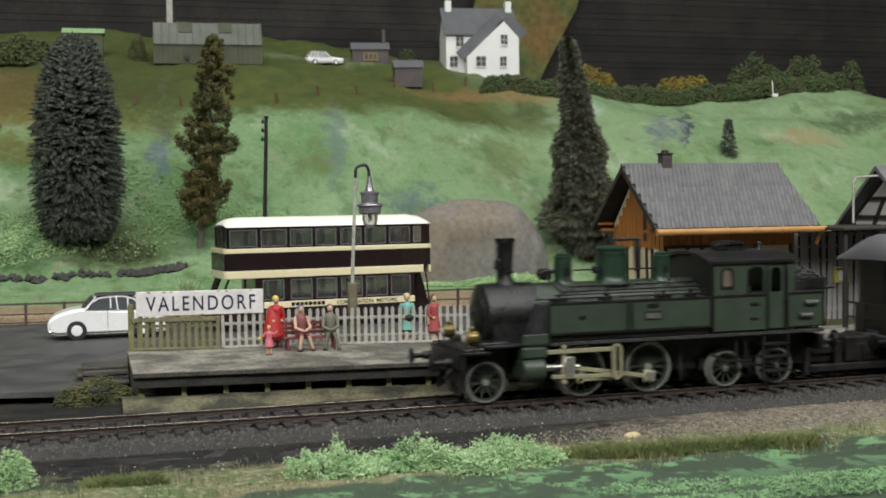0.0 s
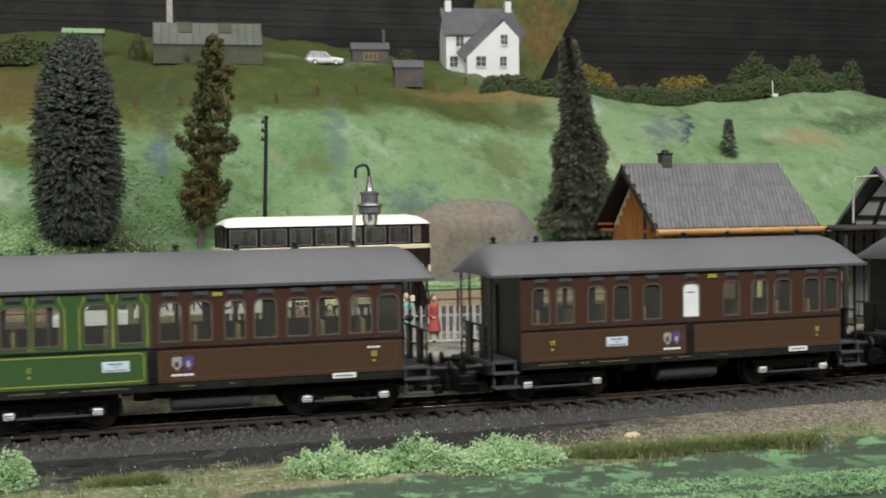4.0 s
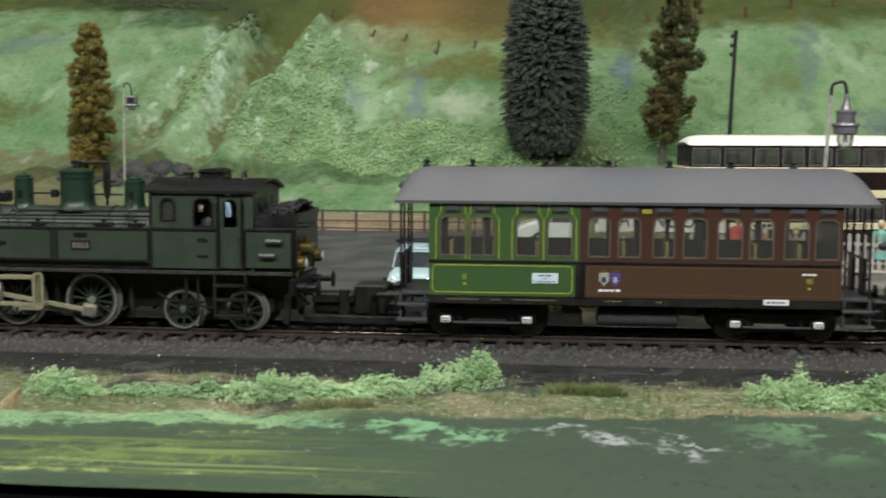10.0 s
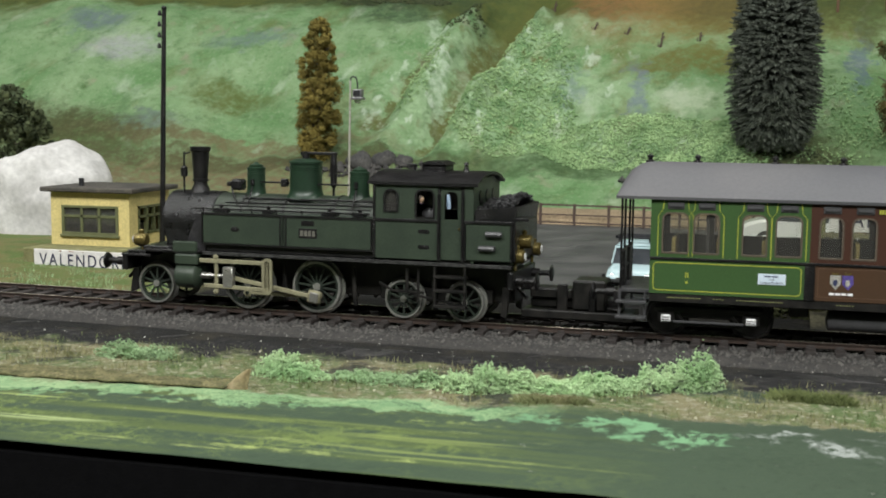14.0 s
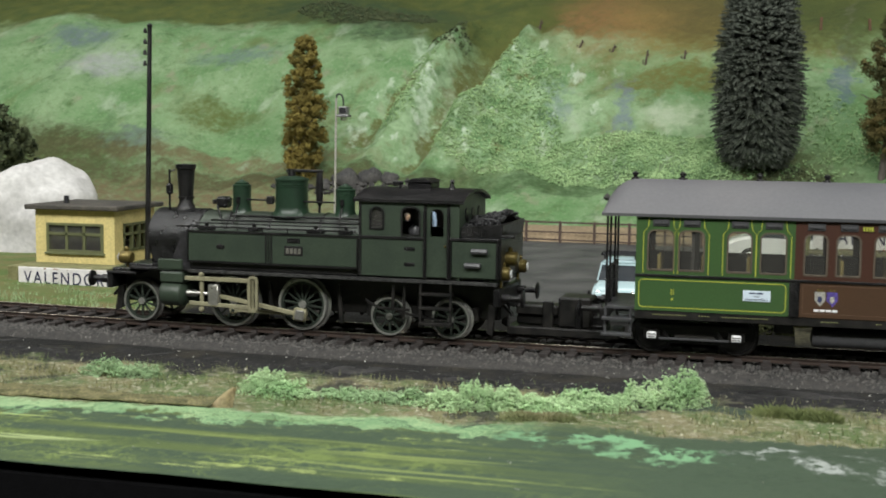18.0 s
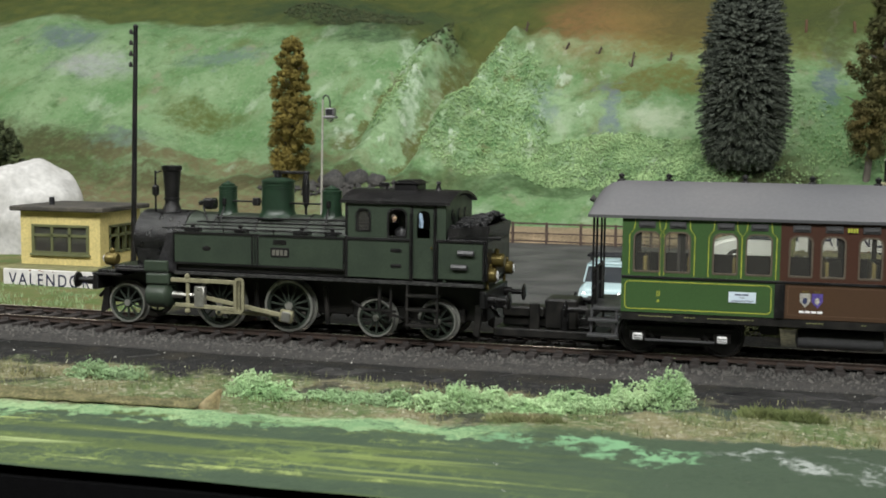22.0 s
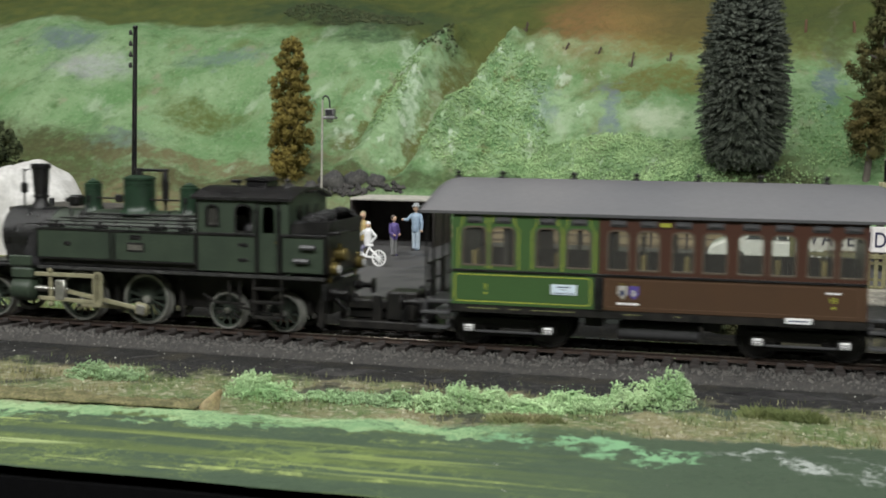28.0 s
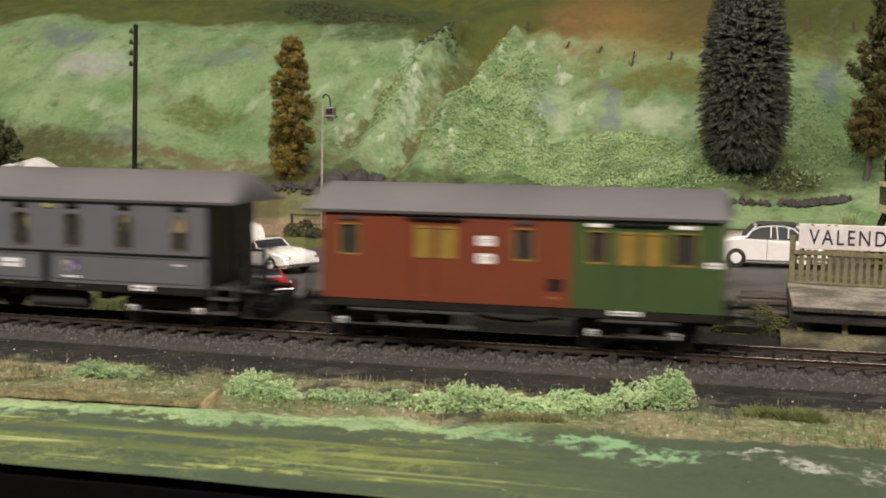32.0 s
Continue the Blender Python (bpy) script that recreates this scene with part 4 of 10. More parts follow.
def window_set(parent, x0, x1, z0, z1, wallmat, r=1.9, y=-16.5, framemat=None):
    """A window with rounded top: surround, thin frame and pane; on the near side."""
    bm = bm_new()
    ring(bm, round_rect(x0, x1, z0, z1, 0.02, 0.02), round_rect(x0 + 0.35, x1 - 0.35, z0 + 0.35, z1 - 0.35, r, 0.5), y + 0.02, y + 0.9)
    w = part("window", bm, wallmat, parent)
    bm = bm_new()
    ring(bm, round_rect(x0 + 0.3, x1 - 0.3, z0 + 0.3, z1 - 0.3, r, 0.5), round_rect(x0 + 0.75, x1 - 0.75, z0 + 0.75, z1 - 0.7, r - 0.3, 0.4), y - 0.12, y + 0.5)
    part("window_frame", bm, framemat or TAN, w)
    bm = bm_new()
    prism(bm, round_rect(x0 + 0.5, x1 - 0.5, z0 + 0.5, z1 - 0.5, r - 0.1, 0.4), y + 0.35, y + 0.5, "Y")
    p = part("pane", bm, PANE, w)
    p.visible_shadow = False
    return w


def coach(name, label, x, spec):
    """A bogie coach. spec: colours by stretch, windows, roof, marks; x: its middle when the train stands."""
    t = thing(name, label, "railway coach")
    t["x"] = x
    L, R = spec["body"]
    eave, sole, belt = 37.2, 12.2, 21.6
    zt, zb = spec.get("wz", (34.2, 22.6))
    wins = spec["windows"]
    # near side, stretch by stretch, above and below the belt
    for a, b, m, m2 in spec["stretches"]:
        holes = [(w[0], w[1], zb, zt) for w in wins if a <= (w[0] + w[1]) / 2 < b]
        bm = bm_new()
        frame_panel(bm, (a, b, belt, eave), holes, -16.5, -15.6)
        part("upper_side", bm, m, t)
        for w in holes:
            window_set(t, *w, m, framemat=spec.get("frame"))
        bm = bm_new()
        box(bm, a, b, -16.5, -15.6, sole, belt)
        part("lower_panel", bm, m2, t)
    bm = bm_new()
    box(bm, L, R, -16.85, -15.8, belt - 0.35, belt + 0.35, 0.1)
    part("belt_rail", bm, BLACK, t, "black belt moulding")
    bm = bm_new()
    box(bm, L, R, -16.3, 16.3, 9.9, sole - 0.02, 0.1)
    part("sole_bar", bm, DARKMET, t)
    cuts = sorted({L, R, *spec.get("splits", ())})
    for a, b in zip(cuts, cuts[1:]):
        m2 = next(q[3] for q in spec["stretches"] if q[0] - 1 <= a < q[1] - 1)
        if m2 is not CGREEN:
            bm = bm_new()
            lining(bm, a + 2.0, b - 2.0, sole + 0.9, belt - 1.0, -16.52, 0.18, 0.4)
            part("panel_lining", bm, LINEBR if m2 is CBROWN2 else BLACK, t)
    for sx in spec.get("splits", ()):
        bm = bm_new()
        box(bm, sx - 1.3, sx + 1.3, -16.75, -15.8, sole, belt - 0.4)
        part("divider", bm, BLACK, t)
    # far side
    holes = [(w[0], w[1], zb, zt) for w in wins]
    bm = bm_new()
    frame_panel(bm, (L, R, sole, eave), [(h[0], h[1], h[2] + 2.6, h[3]) for h in holes], 15.6, 16.5)
    part("far_side", bm, spec["stretches"][-1][2], t)
    bm = bm_new()
    box(bm, L + 1, R - 1, 15.3, 15.55, sole, zb + 2.6)
    part("side_lining", bm, INNER, t, "dark inner lining below the windows")
    bm = bm_new()
    for w in holes:
        box(bm, w[0], w[1], 15.9, 16.05, zb, zt)
    p = part("far_glazing", bm, PANE, t)
    p.visible_shadow = False
    # ends with a door opening each
    for xe, out in ((L, -1), (R, 1)):
        bm = bm_new()
        for y0, y1, z0, z1 in ((-15.6, -4, sole, eave + 1.5), (4, 15.6, sole, eave + 1.5), (-4, 4, 34, eave + 4)):
            box(bm, min(xe, xe - out), max(xe, xe - out), y0, y1, z0, z1)
        part("end_wall", bm, spec["endmat"], t)
        bm = bm_new()
        box(bm, xe - out * 0.7 - 0.2, xe - out * 0.7 + 0.2, -4, 4, sole, 34, 0.1)
        part("end_door", bm, BLACK, t)
    # inside: floor, benches and partitions
    bm = bm_new()
    box(bm, L + 1, R - 1, -15.5, 15.5, sole, sole + 0.8)
    part("floor", bm, INNER, t)
    if spec.get("seats", True):
        k = 0
        xx = L + 6
        while xx < R - 4:
            bm = bm_new()
            box(bm, xx - 0.5, xx + 0.5, -15, -2.5, sole + 0.8, 27.0, 0.2)
            box(bm, xx - 2.8, xx + 2.8, -15, -2.5, 16.6, 18.0, 0.2)
            part("bench", bm, SEAT if spec.get("light_seats", True) else INNER, t, "slatted ochre bench")
            xx += 11.6
            k += 1
        for xx in spec.get("partitions", ()):
            bm = bm_new()
            box(bm, xx - 0.4, xx + 0.4, -15.4, 15.4, sole + 0.8, eave)
            part("partition", bm, spec.get("partmat", INNER), t)
    r = coach_roof(t, *spec["roof"], eave, spec.get("crown", 46.6), spec.get("slope", 8.0))
    for vx in spec.get("vents", ()):
        roof_vent(r, vx, spec.get("crown", 46.6))
    # small lids over each window
    for w in wins:
        if w[1] - w[0] > 4 and spec.get("lids", True):
            bm = bm_new()
            cx = (w[0] + w[1]) / 2
            box(bm, cx - 2.2, cx + 2.2, -16.75, -16.2, 34.7, 36.6, 0.15)
            box(bm, cx - 1.8, cx + 1.8, -17.05, -16.2, 35.2, 35.9, 0.15)
            part("vent_hood", bm, spec.get("lidmat", GREYMET), t)
    for bx in spec["bogies"]:
        bogie(t, *bx, BOXWHITE)
        for ax in bx:
            wheelset(t, ax, 5.2, 8, DARKMET, plain=True)
    if spec.get("tank"):
        bm = bm_new()
        a, b = spec["tank"]
        lathe(bm, [(0.6, a - 0.5), (2.5, a), (2.7, a + 0.8), (2.7, b - 0.8), (2.5, b), (0.6, b + 0.5)], (0, -10.5, 6.2), 16, "X")
        part("gas_tank", bm, GREYMET, t, "grey cylindrical gas tank", 40)
    bm = bm_new()
    for xx in (-16, 16):
        box(bm, xx - 2.5, xx + 2.5, -9, 9, 6.5, 10.2, 0.3)
    rod(bm, (-22, -6, 8.6), (22, -6, 8.6), 0.4, seg=6)
    rod(bm, (-22, 6, 8.6), (22, 6, 8.6), 0.4, seg=6)
    part("truss", bm, DARKMET, t)
    if spec.get("open_ends", True):
        end_platform(t, L, -1, spec["roof"][0], eave)
        end_platform(t, R, 1, spec["roof"][1], eave)
    return t


def place_card(parent, x, z, w=6.6, h=2.8):
    """A pale destination card with three lines of print."""
    bm = bm_new()
    box(bm, x - w / 2, x + w / 2, -16.72, -16.5, z - h / 2, z + h / 2, 0.05)
    c = part("destination_card", bm, PALEBLUE, parent, "pale blue destination card")
    bm = bm_new()
    bars(bm, x - 1.9, x + 1.9, z + 0.55, -16.73, 2, 0.3, 0.35)
    part("print_line", bm, INK, c)
    letters("nach", 0.75, c, INK, (x, -16.76, z - 0.25), depth=0.03)
    letters("Langenschwalbach", 0.78, c, INK, (x, -16.76, z - 1.1), depth=0.03)


def class_mark(parent, text, x, z):
    letters(text, 2.2, parent, YLINE, (x, -16.6, z), depth=0.04, name="class_mark")
    bm = bm_new()
    box(bm, x - 0.3, x + 0.3, -16.58, -16.5, z - 1.5, z - 0.9)
    part("class_dot", bm, YLINE, parent)


def sole_writing(parent, xs, m=None):
    for a, b, n in xs:
        bm = bm_new()
        bars(bm, a, b, 11.05, -16.36, n * 2, 0.3, 0.26)
        part("sole_bar_writing", bm, m or SOLEPRINT, parent)


def white_plate(parent, x, z, w=6.0, h=1.6, m=None):
    bm = bm_new()
    box(bm, x - w / 2, x + w / 2, -16.75, -16.3, z - h / 2, z + h / 2, 0.05)
    p = part("white_plate", bm, m or WHITE, parent, "small white printed plate")
    bm = bm_new()
    bars(bm, x - w * 0.38, x + w * 0.38, z - 0.2, -16.76, 4, 0.25, 0.4)
    part("print_line", bm, INK, p)


def coaches_build():
    out = []
    # green and brown coach
    win = [(-52.2, -44.4), (-44.1, -36.5), (-31.6, -24.4), (-23.2, -15.7), (-12.3, -5.6), (-4.4, 2.5), (4.8, 11.5), (12.8, 20.0), (21.8, 29.2), (30.1, 37.4), (39.2, 46.6), (47.2, 54.3)]
    a = coach("railway_coach", "green and brown bogie coach with open end platforms", 19.5, dict(
        body=(-54.8, 54.8), stretches=((-54.8, -14.1, CGREEN, CGREEN), (-14.1, 54.8, CBROWN, CBROWN2)), windows=win, splits=(-13.9,),
        endmat=BLACK, roof=(-64.0, 64.2), bogies=((-50.4, -28.1), (28.0, 50.0)), tank=(-8.8, 12.6), partitions=(-14.2, -40, 21), vents=(-57, -44, -23.5, -6, 10.8, 27.5, 44.5)))
    bm = bm_new()
    lining(bm, -53.9, -15.9, 13.0, 20.6, -16.52)
    part("yellow_lining", bm, YLINE, a, "fine yellow lining")
    for w in win[:4]:
        bm = bm_new()
        o, i = round_rect(w[0] - 0.75, w[1] + 0.75, 22.3, 37.0, 0.02, 0.02), round_rect(w[0] - 0.55, w[1] + 0.55, 22.4, 36.9, 0.02, 0.02)
        for x, s in ((w[0] - 0.65, 1), (w[1] + 0.65, -1)):
            beam(bm, (x, -16.53, 22.2), (x, -16.53, 33.0), 0.2, 0.1)
            beam(bm, (x, -16.53, 33.0), (x + s * 1.2, -16.53, 34.6), 0.2, 0.1)
            beam(bm, (x + s * 1.2, -16.53, 34.6), (x + s * 1.4, -16.53, 37.0), 0.2, 0.1)
        part("yellow_lining", bm, YLINE, a)
    place_card(a, -23.3, 17.2, 7.0)
    crest(a, -6.0, 16.8, -16.5)
    class_mark(a, "II", -45.0, 16.6)
    class_mark(a, "III", 46.5, 16.6)
    bm = bm_new()
    bars(bm, 44.6, 48.4, 18.9, -16.5, 3, 0.2, 0.5)
    part("small_print", bm, WHITE, a)
    bm = bm_new()
    bars(bm, 2.3, 4.9, 35.0, -16.9, 4, 0.2, 1.1)
    part("number_bars", bm, YLINE, a, "yellow number bars")
    sole_writing(a, ((-50, -41, 6), (-38, -35, 2), (-32, -20, 8), (-7, -2.5, 3), (6.5, 8, 1)))
    white_plate(a, 38.0, 11.6, 6.6, 1.5)
    out.append(a)
    # all-brown coach with a white blind
    win = [(-51.8, -45.2), (-44.2, -37.4), (-34.0, -27.1), (-25.7, -19.0), (-15.7, -8.7), (-2.4, 4.6), (11.7, 18.4), (21.7, 28.5), (29.8, 37.0), (40.5, 47.6), (48.2, 54.4)]
    b = coach("railway_coach", "brown bogie coach with a white blind and open ends", 164.4, dict(
        body=(-54.8, 54.8), stretches=((-54.8, 54.8, CBROWN, CBROWN2),), windows=win, splits=(0.6,), endmat=BLACK, roof=(-64.2, 64.2),
        bogies=((-51.6, -29.2), (28.3, 50.6)), tank=(-8, 12), partitions=(-7.0, 9.0), vents=(-57, -43, 8, 24, 50)))
    bm = bm_new()
    box(bm, -2.0, 4.2, -16.25, -15.9, 23.0, 33.8, 0.2)
    bl = part("window_blind", bm, WHITE, b, "plain white window blind")
    bm = bm_new()
    bars(bm, -0.2, 2.4, 30.6, -16.26, 2, 0.2, 0.35)
    part("print_line", bm, INK, bl)
    place_card(b, -24.1, 17.0, 7.0)
    crest(b, -5.6, 16.6, -16.5)
    class_mark(b, "III", -45.0, 16.8)
    class_mark(b, "III", 46.0, 16.8)
    bm = bm_new()
    bars(bm, 6.6, 9.8, 35.0, -16.9, 4, 0.2, 1.1)
    part("number_bars", bm, YLINE, b, "yellow number bars")
    sole_writing(b, ((-49, -40, 6), (-36, -33, 2), (-30, -20, 6), (-9, -6, 2), (-3, 1, 2), (10, 14, 3)))
    white_plate(b, 39.0, 11.6, 6.6, 1.5)
    out.append(b)
    # grey coach
    win = [(-48.6, -41.0), (-29.9, -22.8), (-11.6, -4.6), (6.6, 13.4), (24.5, 31.2), (43.0, 49.6)]
    c = coach("railway_coach", "pale grey bogie coach with narrow arched windows", 310.85, dict(
        body=(-55.05, 55.05), stretches=((-55.05, 55.05, CGREY, CGREY),), windows=win, splits=(0.6,), endmat=BLACK, roof=(-60.5, 64.5), wz=(33.8, 22.9), frame=TAN, light_seats=False,
        bogies=((-50.6, -28.6), (28.5, 50.6)), tank=(-8, 12), partitions=(-38.5, -2), vents=(-20, 24), lidmat=BLACK))
    white_plate(c, -11.8, 17.6, 7.4, 2.8)
    crest(c, 9.6, 16.8, -16.5)
    for x in (-45.0, 46.0):
        bm = bm_new()
        bars(bm, x - 1.6, x + 1.6, 18.6, -16.5, 2, 0.3, 0.6)
        part("small_print", bm, WHITE, c)
    bm = bm_new()
    bars(bm, 0.4, 3.6, 35.0, -16.9, 4, 0.2, 1.1)
    part("number_bars", bm, YLINE, c, "yellow number bars")
    sole_writing(c, ((-30, -26, 3), (-14, -10, 3), (8, 12, 3)))
    white_plate(c, 34.0, 11.6, 7.0, 1.6)
    out.append(c)
    return out


def van_build():
    """The luggage and mail van: red-brown and green sides, double doors with ochre glazing frames."""
    t = thing("luggage_van", "red-brown and green luggage van with ochre doors", "railway van")
    t["x"] = 457.6
    eave, sole = 36.4, 12.0
    L, R, S = -55.9, 55.9, 15.7
    doors = ((-29.4, -15.5), (27.6, 40.8))
    wins = ((-51.2, -44.3), (-0.7, 6.0), (19.4, 26.0), (42.2, 49.6))
    for a, b, m in ((L, S, VRED), (S, R, VGREEN)):
        holes = [(d[0], d[1], sole + 1.5, 34.6) for d in doors if a < d[0] < b] + [(w[0], w[1], 24.0, 33.6) for w in wins if a < w[0] < b]
        bm = bm_new()
        frame_panel(bm, (a, b, sole, eave), holes, -16.5, -15.6)
        part("side", bm, m, t)
        for d in doors:
            if a < d[0] < b:
                mid = (d[0] + d[1]) / 2
                for p, q in ((d[0], mid), (mid, d[1])):
                    bm = bm_new()
                    frame_panel(bm, (p + 0.1, q - 0.1, sole + 1.5, 34.6), [(p + 1.2, q - 1.2, 24.6, 32.8)], -16.2, -15.7)
                    lf = part("door_leaf", bm, m, t)
                    bm = bm_new()
                    ring(bm, round_rect(p + 0.8, q - 0.8, 24.2, 33.2, 0.1, 0.1), round_rect(p + 1.5, q - 1.5, 24.9, 32.5, 0.1, 0.1), -16.4, -15.9)
                    part("glazing_frame", bm, OCHRE, lf, "ochre glazing frame")
                    bm = bm_new()
                    box(bm, p + 1.2, q - 1.2, -16.1, -15.95, 24.6, 32.8)
                    part("door_panel", bm, OCHRE, lf)
                bm = bm_new()
                box(bm, d[0] - 1.5, d[1] + 1.5, -17.1, -16.2, 34.8, 35.6, 0.1)
                part("door_rail", bm, BLACK, t)
        for w in wins:
            if a < w[0] < b:
                window_set(t, w[0], w[1], 24.0, 33.6, m, 0.6, framemat=OCHRE)
                bm = bm_new()
                box(bm, w[0] + 0.6, w[1] - 0.6, -16.9, -16.2, 34.2, 35.2, 0.1)
                part("vent_hood", bm, WHITE if w[0] > 0 else GREYMET, t)
    bm = bm_new()
    frame_panel(bm, (L, R, sole, eave), [], 15.6, 16.5)
    part("far_side", bm, VRED, t)
    for xe, out in ((L, -1), (R, 1)):
        bm = bm_new()
        prism(bm, [(-15.6, sole), (15.6, sole), (15.6, eave), (8, eave + 5.5), (0, eave + 7), (-8, eave + 5.5), (-15.6, eave)], xe - out * 0.9, xe, "X")
        part("end_wall", bm, BLACK if out < 0 else VGREEN, t)
    bm = bm_new()
    box(bm, L, R, -16.3, 16.3, 9.6, sole - 0.02, 0.1)
    part("sole_bar", bm, DARKMET, t)
    bm = bm_new()
    box(bm, L + 1, R - 1, -15.4, 15.4, sole, sole + 0.8)
    part("floor", bm, INNER, t)
    r = coach_roof(t, -61.0, 57.4, eave, 44.4, 2.5)
    roof_vent(r, -20, 44.2)
    for bx in ((-51.0, -29.0), (21.4, 43.4)):
        bogie(t, *bx, BOXWHITE)
        for ax in bx:
            wheelset(t, ax, 5.2, 8, DARKMET, plain=True)
    for x0, x1 in ((-47, -11), (24, 44)):
        bm = bm_new()
        for z in (9.0, 5.0):
            box(bm, x0 if z > 8 else x0 + 8, x1, -17.2, -14.8, z - 0.35, z + 0.35, 0.1)
        for x in (x0 + 9, x1 - 2):
            rod(bm, (x, -15, 11), (x, -16, 5), 0.35, seg=6)
        part("footboard", bm, GREYMET, t, "grey double footboard")
    bm = bm_new()
    for x, z in ((-12, 9.2), (-5, 7.6), (2, 7.0), (9, 7.6), (16, 9.2)):
        rod(bm, (x - 3.5, -12, z if x < 2 else z), (x + 3.5, -12, 7.6 if x == -12 else 7.0 if x == -5 else 7.0 if x == 2 else 8.4 if x == 9 else 10), 0.4, seg=6)
    part("truss", bm, DARKMET, t)
    for k, (x, z) in enumerate(((-8, 29.5), (-8, 24.6))):
        bm = bm_new()
        lining(bm, x - 2.4, x + 2.4, z - 1.4, z + 1.4, -16.53, 0.9, 0.5)
        bars(bm, x - 1.4, x + 1.4, z - 0.4, -16.51, 3, 0.2, 0.8)
        part("white_panel_print", bm, WHITE, t, "white printed load panel")
    bm = bm_new()
    box(bm, 9.3, 13.4, -16.62, -16.4, 16.4, 19.8, 0.1)
    part("notice_plate", bm, BLACK, t)
    bm = bm_new()
    bars(bm, 10.0, 12.6, 14.2, -16.5, 2, 0.3, 0.7)
    part("small_print", bm, OCHRE, t)
    white_plate(t, 30.5, 11.2, 8.0, 1.2)
    white_plate(t, 53.5, 25.0, 4.0, 1.6)
    for out, xe in ((-1, L), (1, R)):
        bm = bm_new()
        box(bm, min(xe, xe + out * 1.6), max(xe, xe + out * 1.6), -13.8, 13.8, 8.6, 11.9, 0.2)
        part("buffer_beam", bm, BLACK, t)
        for y in (-10, 10):
            buffer(t, xe + out * 1.2, y, 11.0, out)
        bm = bm_new()
        box(bm, min(xe, xe + out * 9), max(xe, xe + out * 9), -1.8, 1.8, 5.2, 7.6, 0.4)
        part("coupling", bm, BLACK, t)
        if out < 0:
            bm = bm_new()
            for y in (-13.2, 13.2):
                rod(bm, (xe - 4.6, y, 11), (xe - 4.6, y, eave + 0.3), 0.45, seg=6)
            box(bm, xe - 5.2, xe, -13, 13, 11.2, 12.2, 0.1)
            part("end_platform", bm, BLACK, t)
    return t


coaches = coaches_build()
coaches.append(van_build())

# ---- the tank locomotive ----
BOILERG = mat("dusty_boiler_green", (0.034, 0.050, 0.031), 0.5, var=0.4, scale=200, fine=1800, bump=0.2, second=(0.016, 0.022, 0.015))
PLATE = mat("worn_plate_grey", (0.16, 0.155, 0.13), 0.5, var=0.4, scale=900)
SPOKEG = mat("grimy_green_spokes", (0.042, 0.056, 0.042), 0.42, metal=0.2, var=0.4, scale=300, second=(0.022, 0.028, 0.022))
CASING = mat("dusty_grey_casing", (0.050, 0.048, 0.052), 0.4, metal=0.2, var=0.45, scale=300, fine=1800, bump=0.4, second=(0.016, 0.016, 0.016))
CHIPPED = mat("chipped_black_edge", (0.010, 0.010, 0.010), 0.5, var=0.5, scale=900, fine=2500, bump=0.5, second=(0.045, 0.045, 0.043), mix=0.6)
MOVING_ROD = []      # (part, what it does)
CRANK_R = 2.7
DRIVE_R = 7.7
AXLE2, AXLE3 = -23.6, -1.2
CRANK0 = radians(-72)     # crank angle while the train stands


